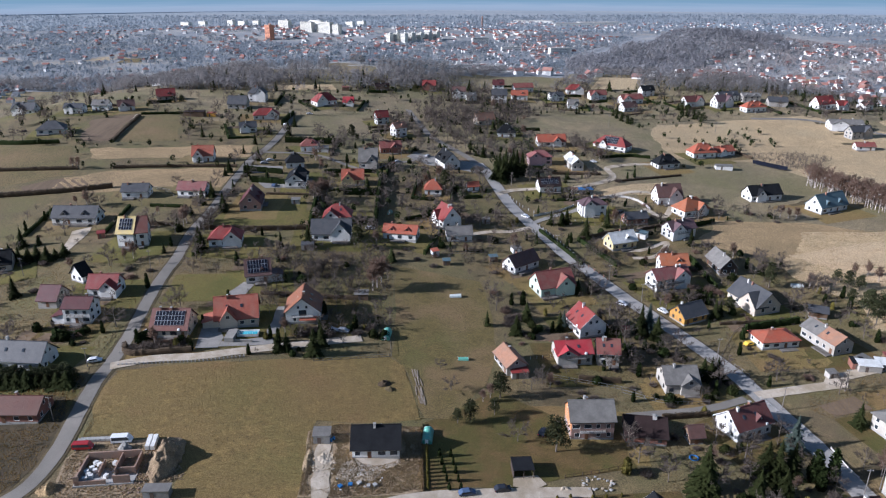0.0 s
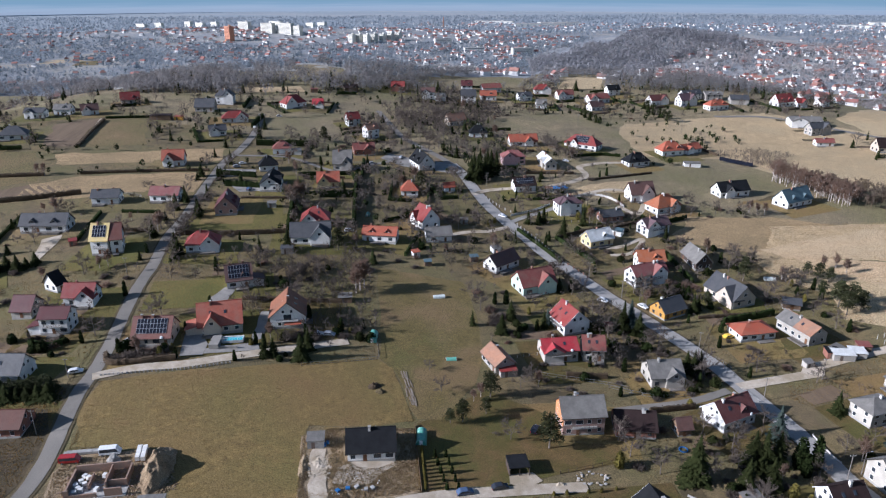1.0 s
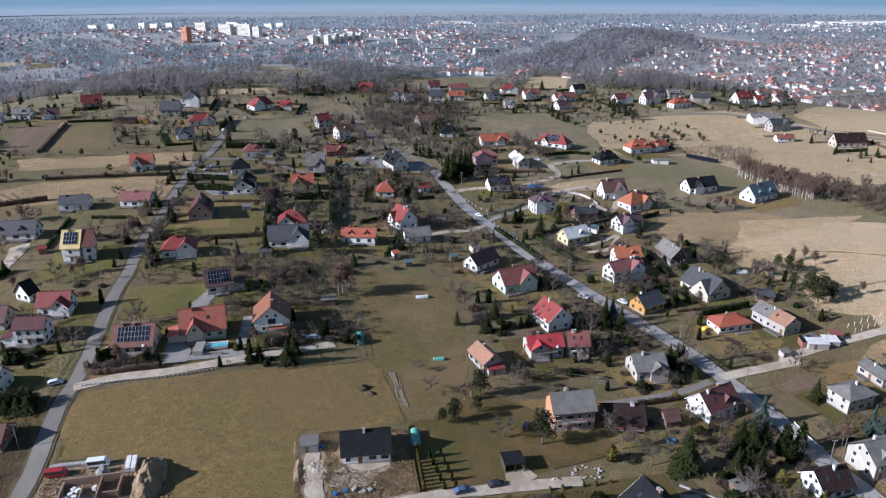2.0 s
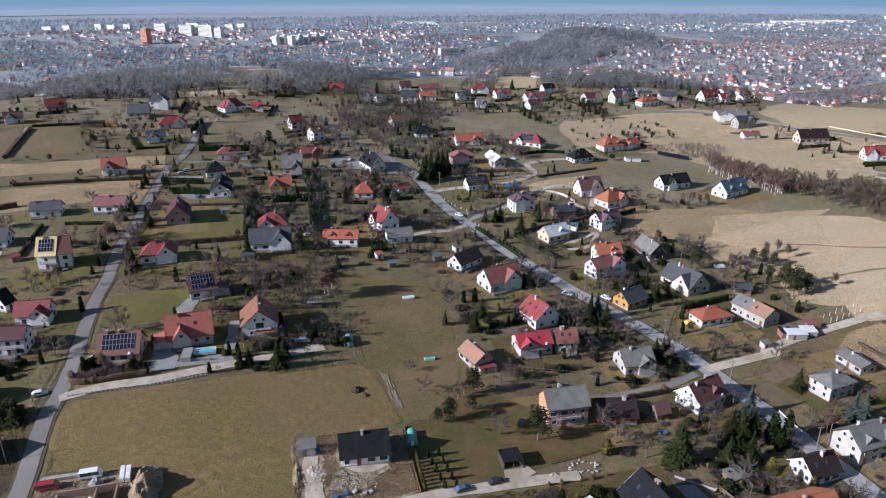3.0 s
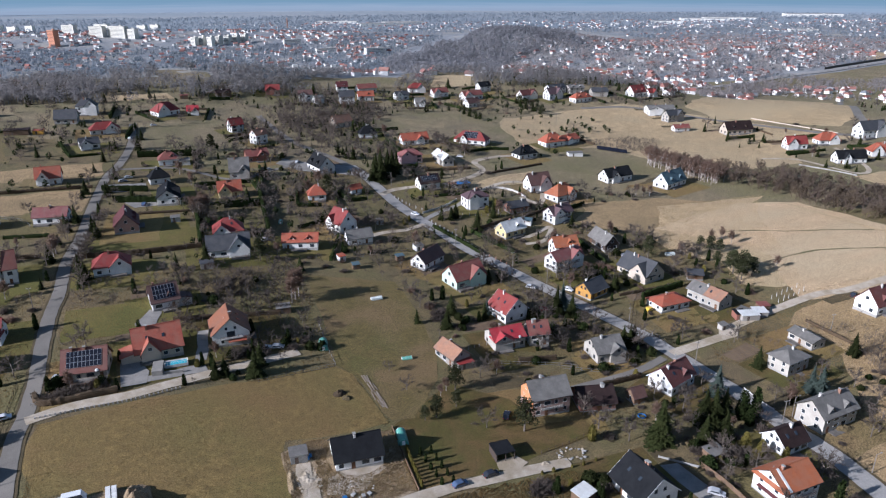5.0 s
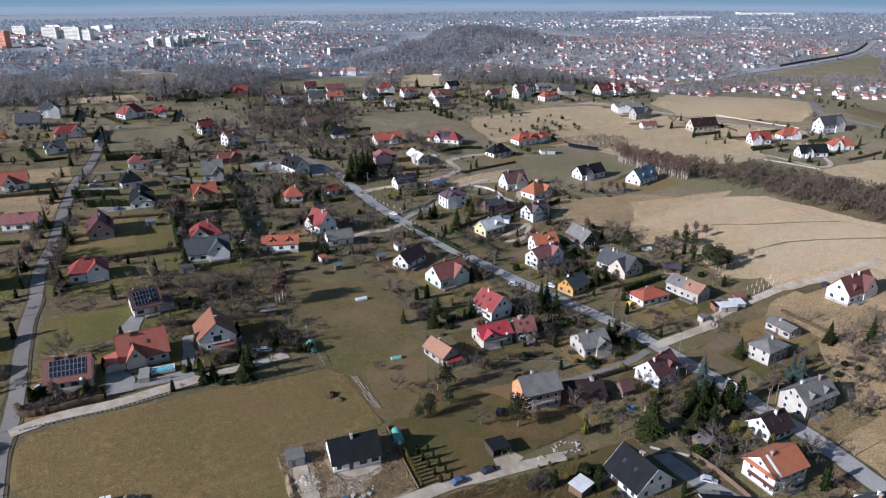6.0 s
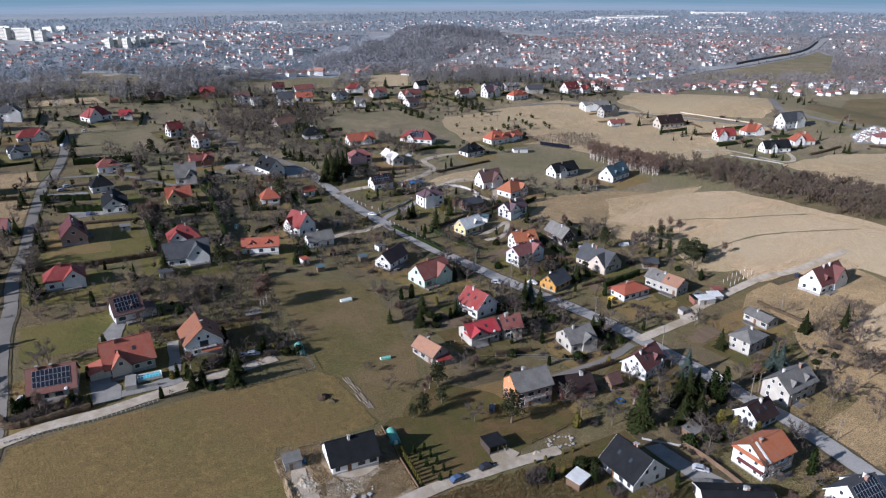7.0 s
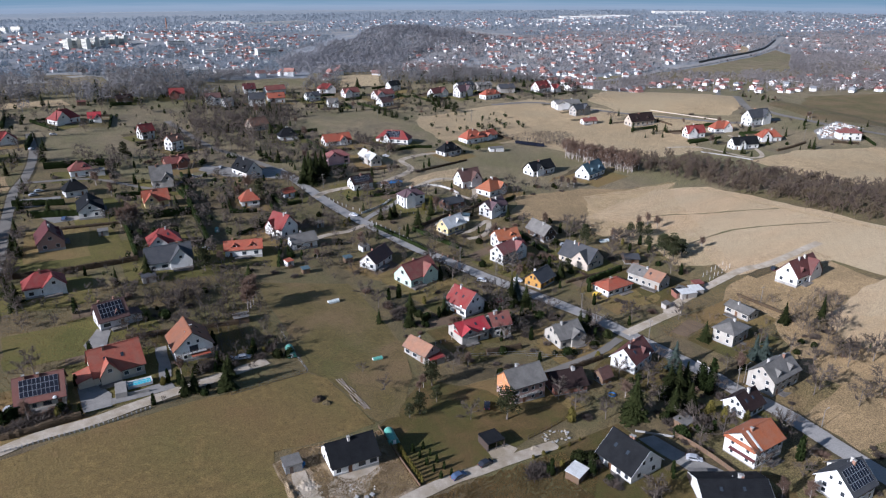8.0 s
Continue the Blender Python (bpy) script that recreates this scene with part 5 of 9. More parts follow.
def free(x, y, room=1.5, open_land=True):
    """Whether a plant may stand here: off the roads, the houses and, unless open_land is off, the fields and lawns."""
    for hx, hy, r in FOOT:
        if (x - hx) ** 2 + (y - hy) ** 2 < (r + room) ** 2:
            return False
    for w, line in LINES:
        if np.min((line[:, 0] - x) ** 2 + (line[:, 1] - y) ** 2) < (w + room * 0.6) ** 2:
            return False
    return not open_land or not any(inside(x, y, p) for p in POLYS)


def scatter(poly, n, seed, room=1.5, check=True, open_land=True):
    rnd = random.Random(seed)
    xs, ys = [p[0] for p in poly], [p[1] for p in poly]
    out, tries = [], 0
    while len(out) < n and tries < n * 12:
        tries += 1
        x, y = rnd.uniform(min(xs), max(xs)), rnd.uniform(min(ys), max(ys))
        if inside(x, y, poly) and (not check or free(x, y, room, open_land)):
            out.append((x, y))
    return out


def blade(vs, fs, p, q, w, side):
    """A thin twig or spray of needles: a long narrow pair of triangles."""
    i = len(vs)
    m = (p + q) * 0.5
    vs += [p, m + side * w, q, m - side * w]
    fs += [(i, i + 1, i + 2), (i, i + 2, i + 3)]


def twig(vs, fs, p, q, w, side):
    """A bare twig: one long thin triangle."""
    i = len(vs)
    vs += [p + side * w, p - side * w, q]
    fs.append((i, i + 1, i + 2))


def unit(rnd):
    while True:
        v = Vector((rnd.uniform(-1, 1), rnd.uniform(-1, 1), rnd.uniform(-1, 1)))
        if 0.1 < v.length < 1:
            return v.normalized()


def spruce_meshes(seed, h=10.0, r=2.2, mat=None):
    rnd = random.Random(seed)
    vs, fs = [], []
    n = 25
    for i in range(n):
        z = 0.06 * h + (h * 0.93) * (i + rnd.uniform(-0.3, 0.3)) / n
        rr = r * (1 - (z / h) ** 1.15) * rnd.uniform(0.85, 1.1) + 0.12
        k = max(5, int(12 * (1 - z / h) + 5))
        for j in range(k):
            a = 2 * math.pi * (j + rnd.random() * 0.7) / k
            out = Vector((math.cos(a), math.sin(a), 0))
            ln = rr * rnd.uniform(0.55, 1.2) * (1 + 0.2 * math.sin(a * 3 + z * 1.3 + seed) + 0.12 * math.sin(a * 2 - z * 2.1))
            tip = out * ln + Vector((0, 0, z - ln * rnd.uniform(0.18, 0.42)))
            root = Vector((0, 0, z + 0.1))
            side = Vector((-out.y, out.x, 0))
            blade(vs, fs, root, tip, ln * 0.17, side)
            for s in (0.4, 0.62, 0.8, 0.96):
                b = root.lerp(tip, s)
                for q in (-1, 1):
                    e = b + (side * q * rnd.uniform(0.5, 0.9) + out * 0.5) * ln * 0.4 * (1.3 - s) + Vector((0, 0, rnd.uniform(-0.35, 0.05) * ln * 0.4))
                    blade(vs, fs, b, e, ln * 0.1, (e - b).cross(Vector((0, 0, 1))).normalized())
    seg = 10
    for i in range(7):
        z = 0.05 * h + 0.9 * h * i / 6
        q = r * (1 - (z / h) ** 1.15) * 0.5
        for j in range(seg):
            a, k = 2 * math.pi * j / seg, rnd.uniform(0.6, 1.35)
            vs.append(Vector((math.cos(a) * q * k, math.sin(a) * q * k, z)))
        if i:
            o = len(vs) - 2 * seg
            fs += [(o + j, o + (j + 1) % seg, o + seg + (j + 1) % seg, o + seg + j) for j in range(seg)]
    crown = bpy.data.meshes.new("crown")
    crown.from_pydata([tuple(v) for v in vs], [], fs)
    crown.materials.append(mat or NEEDLE)
    bm = bmesh.new()
    cone(bm, (0, 0, -0.5), (0, 0, h * 0.97), r * 0.085, 0.02, 7)
    trunk = bpy.data.meshes.new("trunk")
    bm.to_mesh(trunk)
    bm.free()
    trunk.materials.append(BARK)
    return trunk, crown


def pine_meshes(seed, h=10.0, r=2.6, mat=None):
    """A broad conifer: clumps of needle sprays held out from a bare lower stem."""
    rnd = random.Random(seed)
    vs, fs = [], []
    bm = bmesh.new()
    cone(bm, (0, 0, -0.5), (0.2, 0.1, h * 0.9), r * 0.085, 0.04, 7)
    for i in range(13):
        t = 0.3 + 0.66 * (i + rnd.random() * 0.6) / 13
        a, q = 2.4 * i + rnd.uniform(-0.5, 0.5), r * rnd.uniform(0.3, 0.8) * (1.25 - 0.9 * t)
        c = Vector((math.cos(a) * q, math.sin(a) * q, h * t))
        cone(bm, (0.1, 0, h * t - q * 0.4), tuple(c), 0.07, 0.03, 4)
        size = h * rnd.uniform(0.1, 0.16) * (1.2 - 0.45 * t)
        for _ in range(120):
            d = unit(rnd)
            p = c + Vector((d.x * 1.25, d.y * 1.25, d.z * 0.8)) * size * rnd.uniform(0.45, 1.0)
            e = (d + unit(rnd) * 0.8 + Vector((0, 0, 0.3))).normalized() * rnd.uniform(0.25, 0.55)
            blade(vs, fs, p - e * 0.4, p + e, 0.13, e.cross(unit(rnd)).normalized())
    crown = bpy.data.meshes.new("crown")
    crown.from_pydata([tuple(v) for v in vs], [], fs)
    crown.materials.append(mat or PINEN)
    trunk = bpy.data.meshes.new("trunk")
    bm.to_mesh(trunk)
    bm.free()
    trunk.materials.append(BARK)
    return trunk, crown


def leafy_mesh(seed, h, r, mat, taper=1.6, leaves=900, size=0.22, name="crown"):
    """An upright crown of small sprays over a darker core."""
    rnd = random.Random(seed)
    vs, fs = [], []
    seg, lv = 9, 6

    def rad(t):
        return r * (1 - t ** taper) ** 0.6 * (0.75 + 0.25 * min(1, t * 6)) + 0.03
    for i in range(lv + 1):
        t = i / lv
        for j in range(seg):
            a = 2 * math.pi * j / seg
            q = rad(t) * 0.82 * rnd.uniform(0.85, 1.1)
            vs.append(Vector((math.cos(a) * q, math.sin(a) * q, t * h * 0.96)))
    for i in range(lv):
        for j in range(seg):
            a, b = i * seg + j, i * seg + (j + 1) % seg
            fs += [(a, b, b + seg, a + seg)]
    for _ in range(leaves):
        t = rnd.random() ** 1.25
        a = rnd.uniform(0, 2 * math.pi)
        q = rad(t) * rnd.uniform(0.78, 1.08)
        p = Vector((math.cos(a) * q, math.sin(a) * q, t * h))
        d = (Vector((math.cos(a), math.sin(a), 0)) * 0.5 + Vector((0, 0, rnd.uniform(0.2, 1))) + unit(rnd) * 0.5).normalized()
        s = size * rnd.uniform(0.6, 1.4)
        blade(vs, fs, p - d * s * 0.3, p + d * s, s * 0.38, d.cross(unit(rnd)).normalized())
    me = bpy.data.meshes.new(name)
    me.from_pydata([tuple(v) for v in vs], [], fs)
    me.materials.append(mat)
    return me


def bare_tree_geometry(seed, h=8.0, spread=0.5, limbs=7, sub=6, twigs=12, upright=0.4, tw=0.075):
    """Trunk and limbs as tapered rods in one list, fine twigs in another."""
    rnd = random.Random(seed)
    rods, vs, fs = [], [], []
    top = Vector((rnd.uniform(-0.3, 0.3), rnd.uniform(-0.3, 0.3), h * rnd.uniform(0.55, 0.68)))
    rods.append((Vector((0, 0, -0.4)), top, h * 0.017, h * 0.007))
    for i in range(limbs):
        s = 0.28 + 0.72 * (i + rnd.random() * 0.5) / limbs
        p = Vector((0, 0, 0)).lerp(top, min(s, 1))
        a = 2.4 * i + rnd.uniform(-0.4, 0.4)
        d = Vector((math.cos(a), math.sin(a), upright + rnd.uniform(0, 0.7))).normalized()
        q = p + d * h * spread * rnd.uniform(0.6, 1.0) * (1.15 - 0.5 * s)
        rods.append((p, q, h * 0.008, h * 0.003))
        for j in range(sub):
            b = p.lerp(q, 0.3 + 0.7 * (j + rnd.random() * 0.6) / sub)
            d2 = (d + unit(rnd) * 0.8 + Vector((0, 0, 0.35))).normalized()
            e = b + d2 * h * spread * rnd.uniform(0.28, 0.5)
            twig(vs, fs, b, e, h * 0.0042, d2.cross(unit(rnd)).normalized())
            for k in range(twigs):
                c = b.lerp(e, rnd.uniform(0.15, 1))
                d3 = (d2 * 0.7 + unit(rnd) + Vector((0, 0, 0.3))).normalized()
                twig(vs, fs, c, c + d3 * h * rnd.uniform(0.05, 0.13), tw, d3.cross(unit(rnd)).normalized())
    return rods, vs, fs


def bare_tree_meshes(seed, bark=None, twig=None, **k):
    rods, vs, fs = bare_tree_geometry(seed, **k)
    bm = bmesh.new()
    for i, (p, q, a, b) in enumerate(rods):
        cone(bm, p, q, a, b, 6 if i == 0 else 4)
    t = bpy.data.meshes.new("trunk")
    bm.to_mesh(t)
    bm.free()
    t.materials.append(bark or BARK)
    c = bpy.data.meshes.new("crown")
    c.from_pydata([tuple(v) for v in vs], [], fs)
    c.materials.append(twig or TWIG)
    return t, c


def shrub_mesh(seed, r=1.2, n=200, mat=None, up=0.7):
    rnd = random.Random(seed)
    vs, fs = [], []
    for _ in range(n):
        d = unit(rnd)
        d.z = abs(d.z) * up + 0.25
        d.normalize()
        b = Vector((rnd.uniform(-0.4, 0.4) * r, rnd.uniform(-0.4, 0.4) * r, 0))
        m = b + d * r * rnd.uniform(0.3, 0.6)
        twig(vs, fs, b, m, 0.05, d.cross(unit(rnd)).normalized())
        for _ in range(2):
            e = m + (d + unit(rnd) * 0.7).normalized() * r * rnd.uniform(0.25, 0.55)
            twig(vs, fs, m, e, 0.055, d.cross(unit(rnd)).normalized())
    me = bpy.data.meshes.new("shrub")
    me.from_pydata([tuple(v) for v in vs], [], fs)
    me.materials.append(mat or TWIG)
    return me


KINDS = {  # meshes, short name, label, category
    "spruce": ([spruce_meshes(i, 10, r) for i, r in ((1, 2.3), (2, 2.7), (3, 1.9))], "dark green spruce", "dark green spruce tree in a garden", "tree"),
    "blue_spruce": ([spruce_meshes(9, 10, 2.4, BLUEN)], "blue", "silvery blue spruce tree", "tree"),
    "pine": ([pine_meshes(i) for i in (21, 22, 23)], "pine", "broad olive-green conifer in a garden", "tree"),
    "bare_tree": ([bare_tree_meshes(i, h=10, spread=s, upright=u) for i, s, u in ((31, 0.42, 0.3), (32, 0.5, 0.15), (33, 0.36, 0.6), (34, 0.45, 0.4))], "bare", "leafless grey-brown garden tree", "tree"),
    "birch_tree": ([bare_tree_meshes(i, BIRCHB, REDTWIG, h=10, spread=0.27, limbs=11, sub=6, twigs=14, upright=1.2, tw=0.07) for i in (41, 42)], "birch", "leafless birch with pale trunk and reddish twigs", "tree"),
}


def plant(kind, x, y, h, wide=1.0, seed=None):
    """One tree of that kind; h: its height."""
    meshes, _, label, cat = KINDS[kind]
    rnd = random.Random(seed if seed is not None else int(x * 31 + y * 17))
    t, c = meshes[rnd.randrange(len(meshes))]
    ob = tagged(new(kind), label, cat)
    s = h / 10
    ob.matrix_basis = Matrix.LocRotScale((x, y, zl(x, y)), Euler((0, 0, rnd.uniform(0, 6.3))), (s * wide, s * wide, s))
    for name, me in (("trunk", t), ("crown", c)):
        new(name, me).parent = ob
    return ob


SHRUBS = [shrub_mesh(51), shrub_mesh(52, up=1.2), shrub_mesh(53, mat=REDTWIG)]
THUJAS = [leafy_mesh(61, 10, 1.5, THUJA, 2.2, 420, 0.7), leafy_mesh(62, 10, 1.3, THUJA, 1.7, 420, 0.7)]
GOLDS = [leafy_mesh(63, 10, 2.6, YELLOWL, 2.4, 420, 0.8)]
BUSHES = [leafy_mesh(64, 10, 6, THUJA, 2.6, 380, 1.4), leafy_mesh(65, 10, 6, NEEDLE, 2.6, 380, 1.4)]


def bush(kind, x, y, h, seed=None):
    rnd = random.Random(seed if seed is not None else int(x * 37 + y * 13))
    table = {"shrub": (SHRUBS, "leafless brown garden shrub", h / 1.5), "thuja": (THUJAS, "dark green columnar garden thuja", h / 10),
             "golden_thuja": (GOLDS, "rounded yellow-green garden thuja", h / 10), "evergreen_bush": (BUSHES, "rounded dark evergreen bush", h / 10)}
    meshes, label, s = table[kind]
    me = meshes[2] if kind == "shrub" and rnd.random() < 0.12 else meshes[rnd.randrange(min(2, len(meshes)))]
    ob = tagged(new(kind, me), label, "shrub" if kind != "thuja" else "thuja")
    ob.matrix_basis = Matrix.LocRotScale((x, y, zl(x, y) - 0.05), Euler((0, 0, rnd.uniform(0, 6.3))), (s * rnd.uniform(0.85, 1.25), s * rnd.uniform(0.85, 1.25), s))
    return ob


def hedge(pts, w, h, mat, label, seed=1):
    """A clipped hedge along a line: a core with many small sprays on its faces."""
    rnd = random.Random(seed)
    line = smooth_line(pts, 1.2) if len(pts) > 2 else [Vector((*pts[0], 0)).lerp(Vector((*pts[1], 0)), i / max(2, int(math.dist(*pts) / 1.2))) for i in range(max(2, int(math.dist(*pts) / 1.2)) + 1)]
    vs, fs = [], []
    prof = ((-0.5, 0), (-0.46, 0.6), (-0.3, 0.95), (0.3, 0.95), (0.46, 0.6), (0.5, 0))
    for i, p in enumerate(line):
        d = (line[min(i + 1, len(line) - 1)] - line[max(i - 1, 0)]).normalized()
        nrm = Vector((-d.y, d.x, 0))
        g = zl(p.x, p.y)
        k = rnd.uniform(0.86, 1.12)
        for a, b in prof:
            q = p + nrm * a * w * k
            vs.append(Vector((q.x, q.y, g + b * h * k * rnd.uniform(0.95, 1.05))))
        if i:
            o = (i - 1) * 6
            fs += [(o + j, o + j + 1, o + j + 7, o + j + 6) for j in range(5)]
    fs += [(0, 1, 2, 3, 4, 5)[::-1], tuple(range(len(vs) - 6, len(vs)))]
    for i in range(len(line) - 1):
        for _ in range(int(10 * h)):
            a, b = rnd.choice(((-0.5, rnd.random()), (0.5, rnd.random()), (rnd.uniform(-0.4, 0.4), 0.97)))
            p = line[i].lerp(line[i + 1], rnd.random())
            d = (line[i + 1] - line[i]).normalized()
            q = p + Vector((-d.y, d.x, 0)) * a * w
            q.z = zl(q.x, q.y) + b * h
            e = (unit(rnd) + Vector((0, 0, 0.7)) + Vector((-d.y, d.x, 0)) * a).normalized() * rnd.uniform(0.2, 0.5)
            blade(vs, fs, q - e * 0.4, q + e, 0.11, e.cross(unit(rnd)).normalized())
    ob = mesh_object("hedge", vs, fs, mat)
    return tagged(ob, label, "hedge")


def wood(name, poly, n, label, h=(7, 12), templates=4, limbs=4, sub=3, twigs=5, tw=0.1, seed=7, mat=None, bark=None, check=False, room=1.0):
    """Many bare trees that nobody could count: trunks and twigs in one sheet of geometry."""
    rnd = random.Random(seed)
    V, F, TV, TF = [], [], [], []
    temps = []
    for k in range(templates):
        rods, vs, fs = bare_tree_geometry(seed * 10 + k, 10, 0.36, limbs, sub, twigs, 0.7, tw)
        tv, tf = [], []
        for p, q, a, b in rods:
            i = len(tv)
            d = (q - p).normalized()
            s = d.cross(Vector((0.3, 0.9, 0.2))).normalized()
            u = d.cross(s)
            for c, r in ((p, a * 0.9), (q, b * 1.1)):
                for w in (0, 2.1, 4.2):
                    tv.append(c + (s * math.cos(w) + u * math.sin(w)) * r)
            tf += [(i, i + 1, i + 4), (i, i + 4, i + 3), (i + 1, i + 2, i + 5), (i + 1, i + 5, i + 4), (i + 2, i, i + 3), (i + 2, i + 3, i + 5)]
        temps.append((np.array([tuple(v) for v in vs]), np.array(fs), np.array([tuple(v) for v in tv]), np.array(tf)))
    nv = nt = 0
    for x, y in scatter(poly, n, seed, room, check):
        a, s = rnd.uniform(0, 6.3), rnd.uniform(*h) / 10
        c, si = math.cos(a) * s, math.sin(a) * s
        R = np.array([[c, -si, 0], [si, c, 0], [0, 0, s]])
        v, f, tv, tf = temps[rnd.randrange(templates)]
        o = np.array([x, y, zl(x, y)])
        V.append(v @ R.T + o)
        F.append(f + nv)
        nv += len(v)
        TV.append(tv @ R.T + o)
        TF.append(tf + nt)
        nt += len(tv)
    top = tagged(new(name), label, "woodland", kind="stuff")
    for nm, vv, ff, mt in (("crowns", V, F, mat or TWIG), ("trunks", TV, TF, bark or BARK)):
        me = bpy.data.meshes.new(nm)
        me.from_pydata(np.concatenate(vv).tolist(), [], np.concatenate(ff).tolist())
        me.materials.append(mt)
        o = new(nm, me)
        o.parent = top
        tagged(o, kind="stuff")
    return top


def tufts(poly, n, mat, label, h=(0.25, 0.5), seed=1, w=0.07, check=False):
    """Tufts of dry grass standing on the ground."""
    rng = np.random.default_rng(seed)
    xs, ys = np.array([p[0] for p in poly]), np.array([p[1] for p in poly])
    x, y = rng.uniform(xs.min(), xs.max(), n * 3), rng.uniform(ys.min(), ys.max(), n * 3)
    ok, j = np.zeros(len(x), bool), len(poly) - 1
    for i in range(len(poly)):
        cut = (ys[i] > y) != (ys[j] > y)
        ok ^= cut & (x < (xs[j] - xs[i]) * (y - ys[i]) / (ys[j] - ys[i] + 1e-9) + xs[i])
        j = i
    for rw, line in LINES:
        near = np.ones(len(x), bool)
        for q in line[::2]:
            near &= (x - q[0]) ** 2 + (y - q[1]) ** 2 > (rw + 0.6) ** 2
        ok &= near
    for hx, hy, r in FOOT:
        ok &= (x - hx) ** 2 + (y - hy) ** 2 > (r * 0.95) ** 2
    x, y = x[ok][:n], y[ok][:n]
    z = land(x, y) + 0.03
    a, t = rng.uniform(0, 6.3, len(x)), rng.uniform(*h, len(x))
    lean = rng.uniform(-0.3, 0.3, (len(x), 2)) * t[:, None]
    v = np.empty((len(x), 6, 3))
    for k, da in enumerate((0.0, 1.5)):
        c, s = np.cos(a + da) * w * (1 + t), np.sin(a + da) * w * (1 + t)
        v[:, k * 3] = np.stack([x - c, y - s, z - 0.05], 1)
        v[:, k * 3 + 1] = np.stack([x + c, y + s, z - 0.05], 1)
        v[:, k * 3 + 2] = np.stack([x + lean[:, 0] * (1 - 2 * k), y + lean[:, 1], z + t], 1)
    f = (np.arange(len(x) * 2)[:, None] * 3 + np.arange(3)[None]).tolist()
    ob = mesh_object("grass", v.reshape(-1, 3), f, mat)
    return tagged(ob, label, "grass", kind="stuff")


DRYG = material("dry_grass_blades", (0.302, 0.204, 0.086), (0.218, 0.149, 0.061), 0.6, 0.9, (0.165, 0.120, 0.048), 0.2, 0, 6, 0.05)
STRAWG = material("straw_blades", (0.42, 0.31, 0.165), (0.31, 0.23, 0.12), 0.6, 0.9, (0.206, 0.149, 0.079), 0.2, 0, 6, 0.05)
GREENG = material("dull_grass_blades", (0.124, 0.084, 0.027), (0.090, 0.062, 0.020), 0.6, 0.9, (0.166, 0.102, 0.040), 0.2, 0, 6, 0.05)
for m in (DRYG, GREENG):
    twiggy(m)
tufts([(-102.2, 188.9), (-64.3, 195.3), (-17.6, 202.5), (-12.7, 197.4), (-6.0, 170.1), (-36.7, 167.0), (-35.7, 135.9), (-65.9, 134.0), (-65.7, 140.5), (-73.7, 158.2), (-98.3, 158.1)], 34000, DRYG, "tufts of dry meadow grass", (0.05, 0.16), 1, 0.15)
tufts([(-37.2, 162.4), (-29.5, 166.3), (-6.3, 167.0), (-5.1, 141.4), (-25.6, 137.9), (-35.7, 138.2)], 9000, STRAWG, "straw tufts on churned soil", (0.15, 0.45), 2, 0.16)
tufts([(-94.9, 134.9), (-98.2, 149.4), (-96.3, 155.4), (-71.5, 154.9), (-68.1, 142.4), (-71.6, 134.8)], 4500, STRAWG, "straw tufts on a building site", (0.15, 0.4), 3, 0.14)
tufts([(-20.0, 271.2), (15.3, 261.7), (18.8, 211.5), (35.8, 161.7), (52.5, 152.9), (-3.4, 141.1), (-17.0, 203.6)], 12000, GREENG, "tufts of dull winter grass", (0.05, 0.14), 4, 0.14)
tufts([(116.2, 127.4), (175.5, 161.5), (196.9, 147.3), (139.5, 102.4), (106.8, 99.9), (82.1, 104.5)], 30000, STRAWG, "tall straw-coloured grass on an overgrown plot", (0.08, 0.22), 5, 0.09)
tufts([(43.3, 217.7), (38.4, 280.0), (111.3, 308.0), (185.0, 265.8), (150.6, 206.6), (102.6, 191.8), (114.9, 146.1), (56.9, 142.1), (31.9, 192.4)], 15000, GREENG, "tufts of garden grass", (0.08, 0.22), 6, 0.14)
tufts([(-154.7, 197.3), (-192.1, 265.1), (-116.5, 276.2), (-21.0, 287.5), (-17.7, 202.8), (-41.1, 197.4), (-102.5, 200.4)], 13000, DRYG, "tufts of rough garden grass", (0.1, 0.28), 7, 0.14)
tufts([(-7.4, 136.3), (13.2, 139.0), (37.1, 140.1), (42.9, 129.7), (32.3, 118.0)], 7000, DRYG, "rough dry grass below the track", (0.1, 0.4), 8, 0.14)
tufts([(150.0, 286.0), (162.4, 300.0), (176.0, 324.0), (244.0, 322.0), (222.0, 298.0), (197.0, 246.0), (181.0, 216.0), (158.0, 226.0), (160.0, 252.0), (144.0, 270.0)], 7000, STRAWG, "straw tussocks at the edge of the stubble", (0.12, 0.4), 9, 0.16)
tufts([(118.0, 196.0), (150.0, 207.0), (176.0, 213.0), (220.0, 214.0), (222.0, 196.0), (180.0, 178.0), (170.0, 160.0), (140.0, 150.0), (112.0, 180.0)], 9000, DRYG, "rough dry grass along the farm track", (0.08, 0.25), 10, 0.14)
tufts([(-118.0, 120.0), (-108.0, 132.0), (-104.0, 150.0), (-108.0, 186.0), (-118.0, 188.0), (-140.0, 180.0)], 5000, DRYG, "rough dry grass beside the lane", (0.1, 0.4), 11, 0.16)
